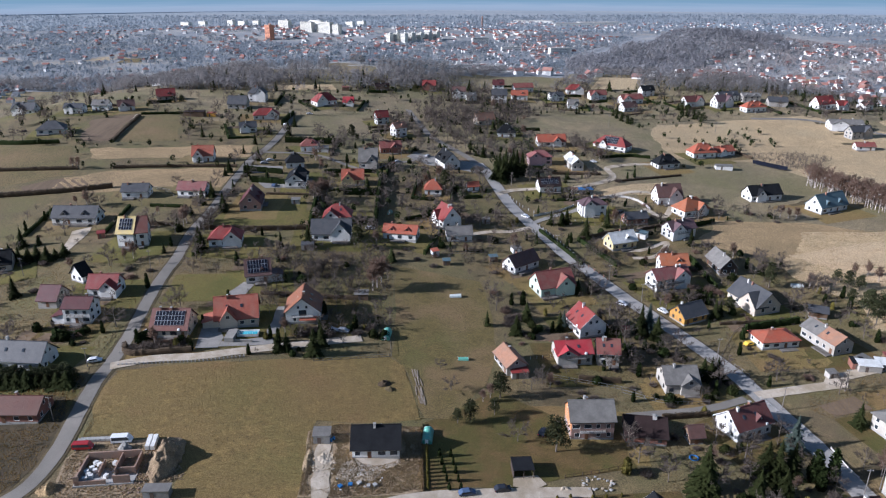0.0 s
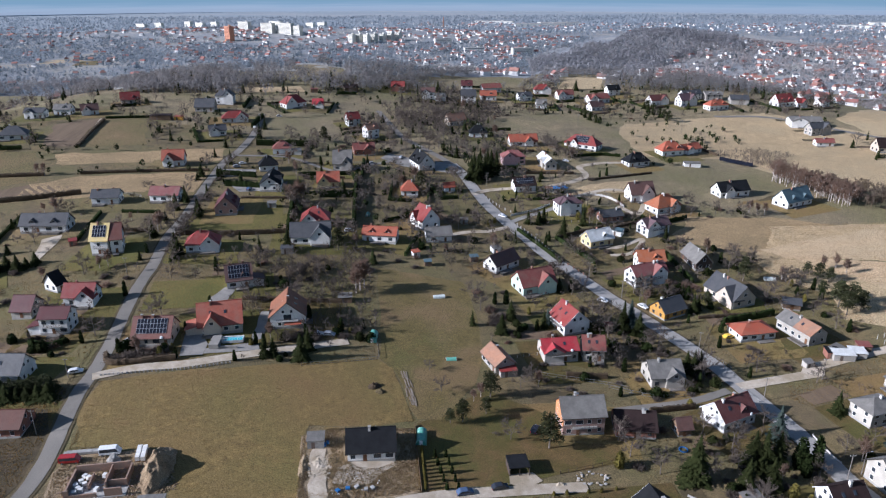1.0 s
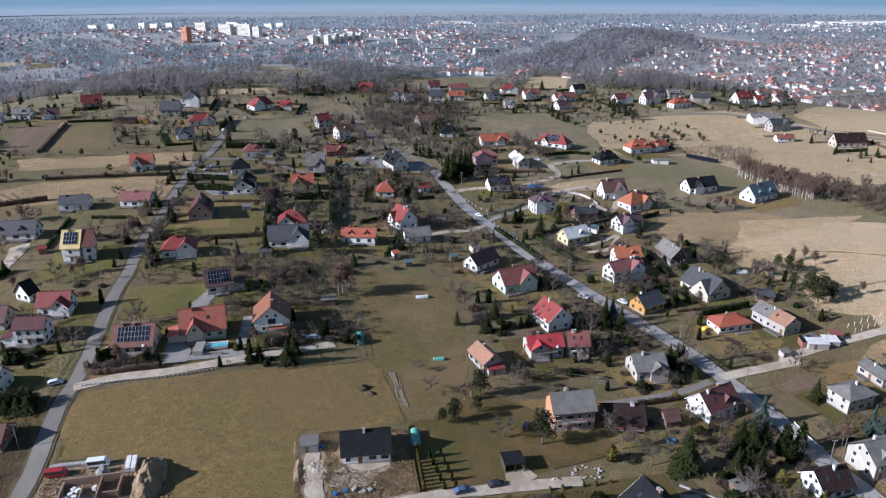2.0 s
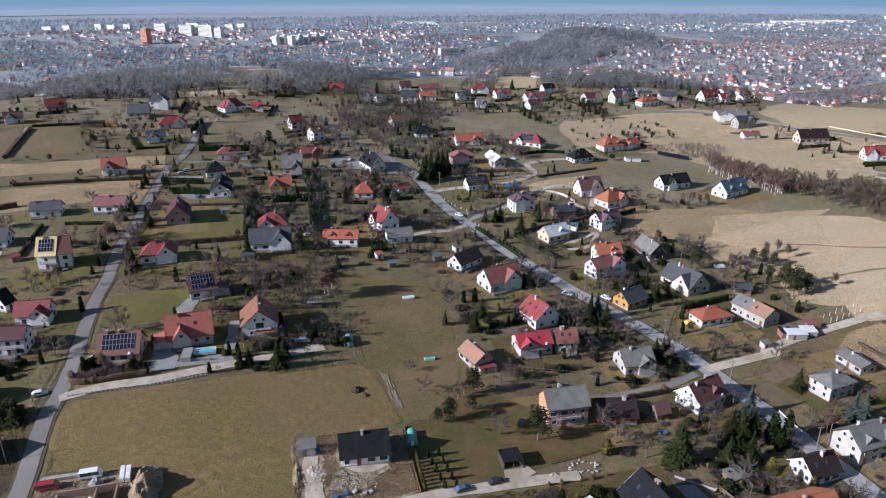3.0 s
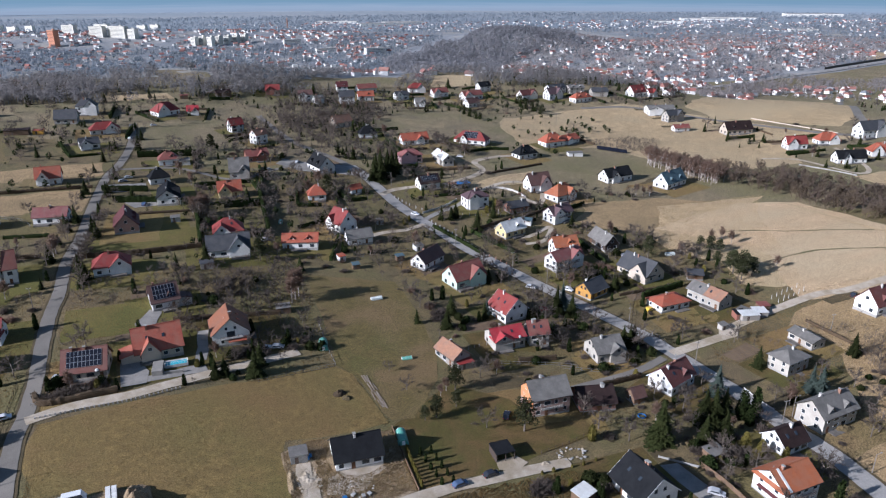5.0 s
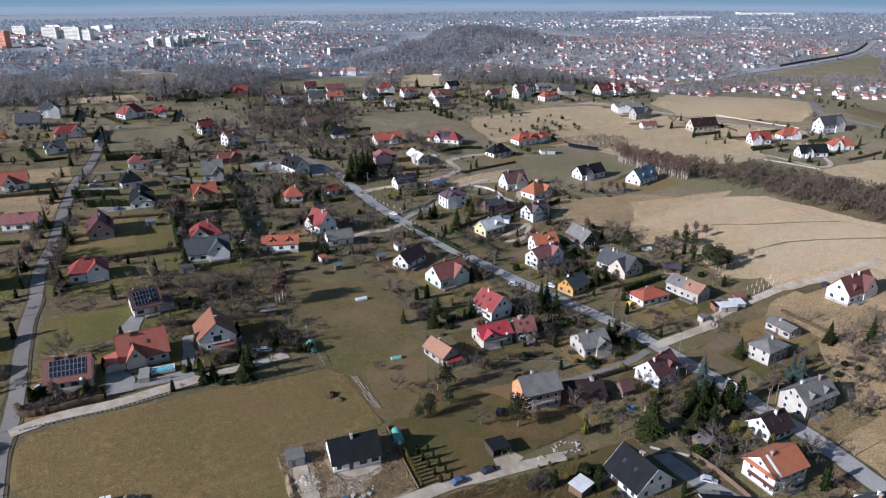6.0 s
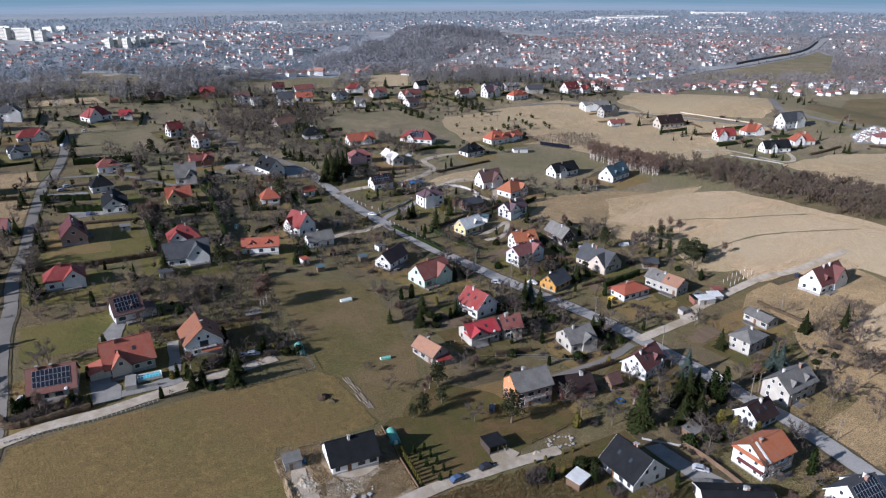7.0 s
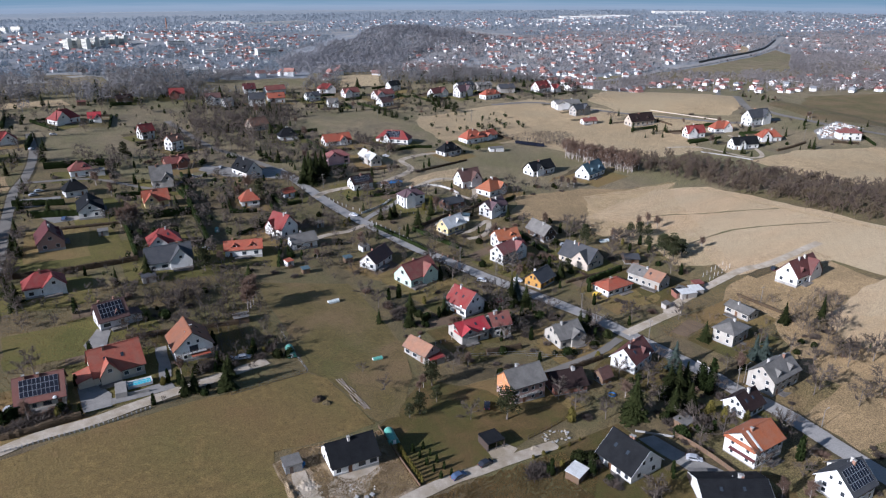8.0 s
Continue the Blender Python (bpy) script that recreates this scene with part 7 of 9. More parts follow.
# ---- woods ----
def far_wood(name, poly, per, label, h=(8, 14), k=24, mat=None, seed=1, spray=0.08, cap=9000, check=False, bark=None, groves=True):
    """Distant trees that nobody could count, one to so many square metres: each a cloud of small sprays over a tapered stem."""
    rng = np.random.default_rng(seed)
    xs, ys = np.array([p[0] for p in poly]), np.array([p[1] for p in poly])
    area = abs(np.dot(xs, np.roll(ys, 1)) - np.dot(ys, np.roll(xs, 1))) / 2
    n = int(min(cap, area / per))
    x, y = rng.uniform(xs.min(), xs.max(), n * 8), rng.uniform(ys.min(), ys.max(), n * 8)
    # trees gather in groves
    keep = np.sin(x * 0.021 + seed) * np.cos(y * 0.013 + x * 0.006) + 0.6 * np.sin(x * 0.05 - y * 0.045) > rng.uniform(-1.5, 0.7, len(x))
    keep |= not groves
    keep &= within(x, y, poly)
    for f in FAR_FIELDS + (POLYS if check else []):
        keep &= ~within(x, y, f)
    if check:
        for hx, hy, r in FOOT:
            keep &= (x - hx) ** 2 + (y - hy) ** 2 > (r + 1.5) ** 2
        for w, line in LINES:
            for q in line[::2]:
                keep &= (x - q[0]) ** 2 + (y - q[1]) ** 2 > (w + 1.5) ** 2
    x, y = x[keep][:n], y[keep][:n]
    n = len(x)
    z, t = land(x, y), rng.uniform(*h, n)
    wide = t * rng.uniform(0.28, 0.42, n)
    d = rng.normal(size=(n, k, 3))
    d *= (rng.uniform(0.25, 1.0, (n, k)) ** 0.5 / np.linalg.norm(d, axis=2))[..., None]
    c = np.stack([x[:, None] + d[..., 0] * wide[:, None], y[:, None] + d[..., 1] * wide[:, None], (z + t * 0.58)[:, None] + d[..., 2] * (t * 0.42)[:, None]], 2)
    # sprays lie round the crown, a little askew
    nrm = d + rng.normal(size=d.shape) * 0.3 + (0, 0, 0.25)
    nrm /= np.linalg.norm(nrm, axis=2)[..., None]
    t1 = np.cross(nrm, rng.normal(size=d.shape))
    t1 /= np.linalg.norm(t1, axis=2)[..., None]
    t2 = np.cross(nrm, t1)
    tri = np.empty((n, k, 3, 3))
    for i, w in enumerate((0.0, 2.1, 4.2)):
        r = (t * spray)[:, None, None] * rng.uniform(0.6, 1.5, (n, k, 1))
        tri[:, :, i] = c + r * (math.cos(w) * t1 + math.sin(w) * t2)
    top = tagged(new(name), label, "woodland", kind="stuff")
    o = mesh_object("crowns", tri.reshape(-1, 3), np.arange(n * k * 3).reshape(-1, 3).tolist(), mat, top, smooth=True)
    tagged(o, kind="stuff")
    a = np.array([0, 2.1, 4.2])
    foot = np.stack([x[:, None] + np.cos(a) * t[:, None] * 0.02, y[:, None] + np.sin(a) * t[:, None] * 0.02, z[:, None] - 0.5 + a * 0], 2)
    v = np.concatenate([foot, np.stack([x, y, z + t * 0.75], 1)[:, None]], 1)
    f = (np.arange(n)[:, None, None] * 4 + np.array([(0, 1, 3), (1, 2, 3), (2, 0, 3)])[None]).reshape(-1, 3).tolist()
    o = mesh_object("trunks", v.reshape(-1, 3), f, bark or HAZED_TWIG, top)
    tagged(o, kind="stuff")
    return top


def within(x, y, poly):
    ok, j = np.zeros(len(x), bool), len(poly) - 1
    for i in range(len(poly)):
        (xi, yi), (xj, yj) = poly[i], poly[j]
        ok ^= ((yi > y) != (yj > y)) & (x < (xj - xi) * (y - yi) / (yj - yi + 1e-9) + xi)
        j = i
    return ok


FAR_FIELDS = []
for poly, mt, lb in (
        
        # the three fallow strips have haze greyed into their colour
        ([(-905.0, 1428.0), (-770.0, 1322.0), (-765.0, 1224.0), (-860.0, 1280.0)], HAZED_HAY, "distant pale fallow field"),
        ([(-727.0, 1265.0), (-655.0, 1310.0), (-669.0, 1594.0), (-617.0, 1534.0), (-603.0, 1263.0), (-697.0, 1215.0)], HAZED_HAY, "long distant strip of pale fallow"),
        ([(-452.0, 1152.0), (-190.0, 622.0), (-178.0, 610.0), (-425.0, 1105.0)], HAZED_HAY, "narrow strip of pale fallow among woods"),
        ([(-130.0, 720.0), (-64.0, 690.0), (-60.0, 668.0), (-95.0, 650.0)], UPLAND, "dry grass clearing behind the belt of trees"),
        ([(-646.8, 1291.7), (-660.5, 1353.2), (-620.6, 1384.0), (-590.0, 1350.2)], HAYF, "distant strip of dry grass"),
        ([(5.5, 633.8), (19.6, 684.4), (83.3, 717.4), (122.7, 713.4), (107.7, 669.7)], UPLAND, "flat dry field below the town"),
        ([(-145.9, 583.2), (-142.0, 604.3), (-94.8, 611.3), (-87.6, 593.6)], HAYF, "distant dry field"),
        ([(-642.4, 944.8), (-666.2, 1008.2), (-489.8, 1005.7), (-295.2, 578.8)], UPLAND, "brown fallow field below the plateau"),
        ([(-582.9, 1273.4), (-594.9, 1349.3), (-563.2, 1368.2), (-539.1, 1289.6)], GREENF, "distant green field"),
        ([(139.6, 667.6), (161.2, 726.2), (196.9, 717.4), (178.6, 661.7)], HAYF, "distant dry field among houses"),
        ([(536.7, 1124.7), (580.7, 1198.4), (620.2, 1171.3), (582.4, 1099.9)], HAYF, "distant dry field among houses"),
        ([(868.0, 1000.0), (1000.0, 1034.0), (1198.0, 1112.0), (1400.0, 1230.0), (1330.0, 1130.0), (1220.0, 1040.0), (1083.0, 930.0), (900.0, 935.0)], UPLAND, "brown grass slope below the highway"),
        ([(1178.6, 1157.2), (1406.8, 1360.3), (1414.6, 1320.4), (1273.4, 1199.3)], HAYF, "distant hay field")):
    FAR_FIELDS.append(poly)
    patch("field", poly, mt, lb, 0.3, "field", 25.0)
FAR_FIELDS.append([(870.0, 1004.0), (998.0, 1036.0), (1196.0, 1116.0), (1405.0, 1238.0), (1800.0, 1524.0), (1785.0, 1552.0), (1390.0, 1266.0), (1184.0, 1146.0), (995.0, 1066.0), (868.0, 1034.0)])
wood("bare_wood", [(232.0, 398.0), (262.0, 372.0), (290.0, 345.0), (302.0, 312.0), (316.0, 280.0), (330.0, 240.0), (279.0, 200.7), (261.0, 248.8), (254.0, 302.9), (244.0, 333.1), (222.0, 385.0)], 560, "bare brown alder wood in a shallow valley", (6, 12), 4, 6, 5, 8, 0.11, 71, DARKTWIG, DARKTWIG)
wood("birch_row", [(222.3, 407.2), (228.9, 376.9), (240.8, 351.0), (230.7, 344.3), (213.4, 394.2)], 105, "row of slender pale-stemmed birches", (11, 16), 3, 6, 5, 8, 0.07, 72, REDTWIG, BIRCHB)
wood("bare_scrub", [(160.0, 171.4), (186.1, 177.4), (196.9, 147.3), (133.9, 105.3), (149.6, 139.3)], 120, "tangled bare scrub and young trees", (2.5, 7), 3, 5, 4, 6, 0.07, 73, DARKTWIG, check=True)
wood("bare_scrub", [(239.7, 463.5), (256.3, 449.0), (229.8, 418.1), (198.8, 445.8), (216.3, 511.3), (191.0, 455.6), (235.6, 461.6)], 320, "bare scrub on a dry slope", (2, 5), 3, 4, 4, 5, 0.09, 74)
wood("bare_scrub", [(127.0, 190.6), (185.2, 187.5), (159.9, 166.1), (133.0, 157.6)], 60, "brown scrub behind the grey houses", (1.5, 4), 3, 5, 4, 6, 0.08, 75, check=True)
wood("bare_scrub", [(-116.0, 137.0), (-136.0, 160.0), (-138.0, 172.0), (-114.0, 162.0), (-108.5, 152.0), (-110.0, 141.0)], 70, "brown brambles and bare bushes beside the lane", (1.2, 3.6), 3, 5, 4, 7, 0.06, 95)
wood("orchard", [(-79.4, 222.5), (-65.9, 264.0), (-25.5, 281.0), (-16.5, 214.4), (-38.5, 204.4)], 200, "thicket of bare orchard trees and brambles", (3, 7), 4, 6, 5, 8, 0.085, 76, check=True)
wood("orchard", [(-115.6, 260.7), (-88.1, 277.6), (-31.3, 290.3), (-22.4, 270.8), (-69.4, 248.9)], 90, "bare orchard trees between gardens", (3, 6), 4, 6, 5, 8, 0.085, 77, check=True)
wood("bare_wood", [(-31.4, 454.6), (-7.0, 624.1), (48.2, 625.1), (28.2, 450.2), (9.5, 445.2)], 125, "bare trees along the village road", (9, 15), 4, 6, 4, 6, 0.1, 78, check=True)
wood("bare_scrub", [(138.4, 308.8), (183.0, 301.8), (169.8, 267.1), (139.5, 279.4)], 40, "low bare scrub at the field's edge", (1.5, 4), 3, 5, 4, 6, 0.08, 79, check=True)
wood("bare_scrub", [(103.9, 330.3), (153.3, 356.0), (182.3, 333.6), (142.1, 318.6)], 50, "low bare scrub below the houses", (1.5, 4), 3, 5, 4, 6, 0.08, 80, check=True)
# from here on the crowns' colours include painted haze
far_wood("bare_wood", [(-625.5, 918.2), (-713.9, 1058.5), (-479.3, 1127.1), (-142.2, 628.2), (-23.1, 658.0), (-12.1, 625.9), (-122.0, 575.6), (-227.5, 586.5)], 55, "bare grey-brown wood beyond the plateau", (6, 12), 62, HAZED_MIDTWIG, 81, 0.055)
far_wood("bare_wood", [(-12.1, 625.9), (-23.3, 662.3), (122.7, 713.4), (285.7, 693.1), (685.3, 999.4), (638.2, 925.3), (267.4, 645.8), (117.4, 680.4)], 60, "bare wood behind the last houses", (6, 12), 60, HAZED_MIDTWIG, 82, 0.055)
far_wood("bare_wood", [(-330.0, 590.0), (-150.0, 585.0), (-60.0, 600.0), (20.0, 628.0), (140.0, 668.0), (300.0, 640.0), (420.0, 690.0), (330.0, 740.0), (160.0, 760.0), (0.0, 730.0), (-160.0, 690.0), (-380.0, 700.0)], 52, "belt of bare brown trees behind the last houses", (6, 12), 70, HAZED_MIDTWIG, 93, 0.046, 1900, True)
far_wood("bare_wood", [(243.0, 1425.5), (340.9, 1581.3), (437.7, 1535.2), (1001.1, 2312.2), (701.7, 1452.5), (505.8, 1378.2), (216.6, 744.2), (153.8, 756.4)], 48, "bare wood over a round hill", (9, 14), 20, HAZED_HILLTWIG, 83, 0.11, 9500)
far_wood("bare_wood", [(404.0, 619.1), (578.6, 850.0), (629.4, 916.1), (773.0, 968.0), (994.3, 1024.0), (1179.4, 1096.0), (1391.2, 1149.7), (1513.0, 1032.4), (1140.4, 781.3), (1006.1, 663.0), (874.0, 861.1), (650.0, 830.0)], 62, "bare brown wood between the last fields and the highway", (5, 10), 26, HAZED_ESTATETWIG, 84, 0.095, 6000, True)
far_wood("garden_trees", [(668.0, 817.6), (840.9, 830.8), (1391.8, 868.2), (1066.6, 667.3), (860.0, 735.0)], 80, "bare trees among the houses by the highway", (4, 9), 22, HAZED_ESTATETWIG, 91, 0.1, 3000)
far_wood("bare_wood", [(90.0, 900.0), (150.0, 1300.0), (230.0, 1420.0), (160.0, 1760.0), (290.0, 2060.0), (420.0, 1900.0), (430.0, 1600.0), (320.0, 1560.0), (250.0, 1440.0), (180.0, 1000.0)], 70, "bare trees in the valley below the round hill", (5, 9), 12, HAZED_TWIG, 92, 0.16, 4000)
far_wood("bare_wood", [(-913.6, 1168.5), (-1765.1, 2302.6), (-880.2, 1933.5), (-374.5, 1683.0), (160.1, 1765.9), (240.9, 1412.9), (8.6, 678.8), (-204.9, 671.1)], 75, "bare trees among the distant town", (5, 9), 17, HAZED_TWIG, 85, 0.125, 13500)
far_wood("bare_wood", [(252.8, 1410.6), (522.5, 1488.6), (1301.2, 1968.2), (1933.7, 1630.1), (2739.5, 1580.8), (1433.3, 829.1), (994.6, 978.0), (553.0, 1049.5)], 65, "bare trees among the distant estate", (5, 9), 10, HAZED_ESTATETWIG, 86, 0.17, 17000)
far_wood("bare_wood", [(-1808.0, 2359.8), (-2640.2, 3473.0), (-496.0, 3487.1), (1441.8, 3620.5), (3194.3, 3195.5), (3409.7, 2221.2), (1402.5, 2115.1), (350.4, 2083.8)], 330, "distant bare woods on the plain", (8, 14), 8, HAZED_TWIG, 87, 0.2, 12000)

far_wood("evergreens", [(-871.3, 1111.3), (-1765.1, 2302.6), (-880.2, 1933.5), (-374.5, 1683.0), (160.1, 1765.9), (240.9, 1412.9), (8.6, 678.8), (-204.9, 671.1)], 1500, "dark evergreens among the distant town", (5, 9), 18, HAZED_FIR, 88, 0.13)
far_wood("evergreens", [(350.2, 1354.1), (584.7, 1446.3), (1890.6, 1594.4), (1843.4, 1205.8), (947.4, 932.7), (553.0, 1049.5)], 1200, "dark evergreens among the distant estate", (5, 9), 18, HAZED_FIR, 89, 0.13)

far_wood("garden_trees", [(-279.6, 411.3), (-517.2, 938.0), (-142.2, 628.2), (173.6, 687.6), (637.3, 1014.7), (354.7, 555.8), (140.2, 545.0), (45.8, 482.0), (-100.1, 427.0), (-166.4, 416.8)], 48, "bare trees between the farther houses", (4, 11), 80, TWIG, 23, 0.05, 620, True, BARK)
far_wood("garden_trees", [(-73.3, 356.4), (-81.8, 443.8), (-36.5, 534.9), (54.7, 583.4), (119.7, 493.1), (94.8, 380.1), (28.9, 284.2), (-6.1, 290.1), (-56.9, 293.2)], 60, "bare fruit trees and shrubs among the gardens", (3, 9), 70, TWIG, 24, 0.055, 330, True, BARK)
far_wood("garden_evergreens", [(-272.7, 399.9), (-288.1, 521.1), (-137.7, 606.5), (168.0, 663.8), (608.5, 976.0), (339.8, 536.4), (101.3, 380.8), (29.9, 295.6), (-69.2, 279.7), (-142.4, 349.2)], 220, "dark evergreen shrubs among the gardens", (1.5, 5), 52, THUJA, 27, 0.11, 1150, True, BARK)

far_wood("garden_trees", [(-72.0, 286.0), (-62.0, 330.0), (-40.0, 352.0), (8.0, 372.0), (30.0, 330.0), (52.0, 300.0), (96.0, 296.0), (104.0, 240.0), (70.0, 190.0), (46.0, 226.0), (36.0, 262.0), (10.0, 276.0), (-30.0, 282.0)], 60, "bare fruit trees and brambles between the nearer houses", (2.5, 7), 90, TWIG, 28, 0.045, 150, True, BARK)
far_wood("bare_wood", [(1075.3, 1943.3), (1478.2, 2225.0), (2424.7, 2324.6), (3527.0, 2297.3), (2166.4, 1415.1), (1586.3, 1533.4), (1134.7, 1726.6)], 260, "bare trees on the distant plain", (6, 11), 9, HAZED_TWIG, 90, 0.19)

# ---- the distant town ----
TOWN_WALL = material("distant_render", (0.76, 0.75, 0.73), (0.60, 0.59, 0.58), 0.05, 0.9, None, 0.3, 0)
# roof colours muted and lifted, so that haze is part of the base colour
TOWN_RED = material("hazed_red_tiles", (0.27, 0.12, 0.10), (0.22, 0.10, 0.09), 0.05, 0.85, (0.30, 0.17, 0.13), 0.5, 0)
TOWN_GREY = material("hazed_grey_roofing", (0.13, 0.14, 0.155), (0.19, 0.195, 0.205), 0.05, 0.85, (0.26, 0.26, 0.26), 0.5, 0)
TOWN_BROWN = material("hazed_brown_tiles", (0.23, 0.135, 0.115), (0.19, 0.12, 0.105), 0.05, 0.85, None, 0.5, 0)


def town(poly, n, label, seed, size=(7, 10), reds=0.5, grid=0.0):
    """Distant houses that nobody could count: walls and two sorts of roof."""
    rnd = random.Random(seed)
    lists = {"walls": ([], []), "red_roofs": ([], []), "grey_roofs": ([], []), "brown_roofs": ([], [])}
    for x, y in scatter(poly, n, seed, 0, False):
        if grid:
            x, y = round(x / grid) * grid + rnd.uniform(-2, 2), round(y / grid) * grid + rnd.uniform(-2, 2)
        L, W, h = rnd.uniform(*size), rnd.uniform(6, 8), rnd.choice((2.5, 3.5, 4.5, 5))
        r = rnd.uniform(2.2, 3.4)
        a = rnd.choice((0.2, 0.3, 1.8, -0.4)) + rnd.uniform(-0.15, 0.15)
        c, s, g = math.cos(a), math.sin(a), zl(x, y)
        place = lambda p: (x + p[0] * c - p[1] * s, y + p[0] * s + p[1] * c, g + p[2])
        l, w = L / 2, W / 2
        v, f = lists["walls"]
        o = len(v)
        v += [place(p) for p in ((-l, -w, -2), (l, -w, -2), (l, w, -2), (-l, w, -2), (-l, -w, h), (l, -w, h), (l, w, h), (-l, w, h), (-l, 0, h + r), (l, 0, h + r))]
        f += [tuple(o + i for i in q) for q in ((0, 1, 5, 4), (2, 3, 7, 6), (1, 2, 6, 9, 5), (3, 0, 4, 8, 7))]
        u = rnd.random()
        v, f = lists["red_roofs" if u < reds else "grey_roofs" if u < reds + (1 - reds) * 0.6 else "brown_roofs"]
        o = len(v)
        l, w, h2 = l + 0.5, w + 0.6, h - 0.4
        k = l if rnd.random() < 0.7 else max(0.5, l - w)
        v += [place(p) for p in ((-l, -w, h2), (l, -w, h2), (l, w, h2), (-l, w, h2), (-k, 0, h + r + 0.1), (k, 0, h + r + 0.1))]
        f += [tuple(o + i for i in q) for q in ((0, 1, 5, 4), (2, 3, 4, 5), (1, 2, 5), (3, 0, 4))]
    top = tagged(new("distant_houses"), label, "houses", kind="stuff")
    for k, m in (("walls", TOWN_WALL), ("red_roofs", TOWN_RED), ("grey_roofs", TOWN_GREY), ("brown_roofs", TOWN_BROWN)):
        if lists[k][0]:
            o = mesh_object(k, *lists[k], m, top)
            tagged(o, kind="stuff")
    return top


town([(-842.4, 1133.5), (-1937.7, 2671.9), (-1031.4, 2745.9), (-451.1, 1577.1), (-190.1, 676.1)], 420, "scattered houses of a distant town on a wooded slope", 91, reds=0.35)
town([(-374.0, 1298.5), (-1031.4, 2745.9), (-280.7, 1962.0), (317.7, 2321.9), (255.6, 1505.0), (180.1, 1289.2), (-46.8, 703.2)], 1050, "crowded roofs of a distant town", 92, reds=0.42)
town([(457.7, 1389.5), (581.1, 1438.4), (1241.3, 1881.3), (1607.1, 1835.9), (1612.5, 1476.4), (1357.0, 1264.8), (825.5, 999.6), (666.3, 1140.3)], 620, "dense rows of white houses of a distant estate", 93, (8, 11), 0.42, 15.0)
town([(183.1, 710.4), (465.4, 1287.9), (660.8, 1131.5), (804.6, 989.9), (671.6, 958.1)], 300, "distant houses below the estate", 94, reds=0.6)
town([(1842.1, 1616.5), (2614.2, 2138.6), (3533.9, 2165.4), (1487.3, 915.6), (1337.4, 1092.1)], 260, "distant houses on a slope", 95, reds=0.6)
town([(668.0, 817.6), (840.9, 830.8), (1391.8, 868.2), (1066.6, 667.3), (845.4, 727.8)], 80, "distant houses along the highway", 96, reds=0.6)
town([(335.0, 625.0), (360.0, 660.0), (560.0, 770.0), (707.0, 880.0), (868.0, 870.0), (803.0, 815.0), (690.0, 838.0), (560.0, 730.0)], 34, "row of red-roofed houses behind the domed field", 102, (9, 13), 0.7)
town([(-194.8, 2989.5), (1724.5, 2837.3), (3652.5, 2378.6), (2284.9, 2192.7), (1111.9, 2317.9), (396.1, 2358.6)], 700, "far houses on the plain", 97, reds=0.4)
town([(-720.0, 1016.3), (-689.4, 1103.5), (-241.8, 625.1), (-208.3, 571.8), (-672.7, 944.6)], 46, "houses among bare trees below the plateau", 98, reds=0.4)
town([(160.0, 1500.0), (200.0, 1760.0), (300.0, 2060.0), (430.0, 1900.0), (420.0, 1640.0), (280.0, 1530.0)], 90, "roofs in the valley below the round hill", 101, reds=0.45)
town([(53.1, 694.5), (182.1, 1304.7), (180.5, 717.3), (150.6, 682.7)], 30, "low houses in the valley", 99, reds=0.5)

town([(1101.5, 1988.3), (1478.2, 2225.0), (2352.8, 2256.8), (3310.5, 2265.8), (2478.3, 1699.6), (1809.8, 1744.3), (1213.4, 1840.8)], 240, "far houses beyond the estate", 100, reds=0.35)

BLOCKW = material("block_render", (0.62, 0.60, 0.52), (0.54, 0.525, 0.47), 0.06, 0.9, (0.66, 0.64, 0.58), 0.5, 0)
BLOCKO = material("orange_block_render", (0.55, 0.25, 0.15), (0.5, 0.23, 0.14), 0.06, 0.9, None, 0.5, 0)


def tower_block(x, y, turn, L, W, h, mat, label):
    """A distant slab block: body, roof hut and its rows of windows and balconies."""
    top = tagged(new("apartment_block"), label, "apartment block")
    g = zl(x, y)
    top.matrix_basis = Matrix.Translation((x, y, g)) @ Matrix.Rotation(radians(turn), 4, "Z")
    bm = bmesh.new()
    box(bm, 0, 0, -3, L, W, h + 3)
    part("wall", bm, mat, top)
    bm = bmesh.new()
    box(bm, 0, 0, h, L + 0.4, W + 0.4, 0.5)
    part("roof", bm, CONC, top)
    bm = bmesh.new()
    box(bm, L * 0.2, 0, h + 0.5, 5, 4, 2.4)
    part("roof_hut", bm, mat, top)
    n = int(h / 3)
    for i in range(n if y < 2300 else 0):
        bm = bmesh.new()
        box(bm, 0, -W / 2 - 0.05, 1.3 + i * 3.0, L * 0.86, 0.2, 0.75)
        part("window_band", bm, GLASS, top)
    return top


for p, turn, L, h in (((-354.0, 1902.8), -38, 42, 24), ((-306.3, 1881.3), -38, 52, 26), ((-274.3, 1862.2), -38, 30, 22), ((-477.7, 2746.9), -38, 60, 20), ((-941.8, 2671.4), -38, 50, 16), ((-891.5, 2708.5), -38, 40, 18), ((-797.1, 2746.1), -38, 34, 20),
                      ((-744.3, 2708.3), -38, 40, 18), ((-701.3, 2746.3), -38, 34, 18), ((-434.8, 2005.4), -38, 40, 20), ((-340.2, 2670.1), -38, 36, 18), ((-303.0, 2709.3), -38, 36, 18), ((-128.8, 1750.2), -38, 13, 19), ((-111.6, 1760.3), -38, 13, 19),
                      ((-93.0, 1745.5), -38, 13, 20), ((-76.0, 1764.3), -38, 13, 19), ((-55.7, 1775.4), -38, 14, 18), ((-36.5, 1786.7), -38, 14, 18), ((-17.0, 1798.4), -38, 14, 18)):
    tower_block(*p, turn, L, 13, h, BLOCKW, "distant pale concrete apartment block")
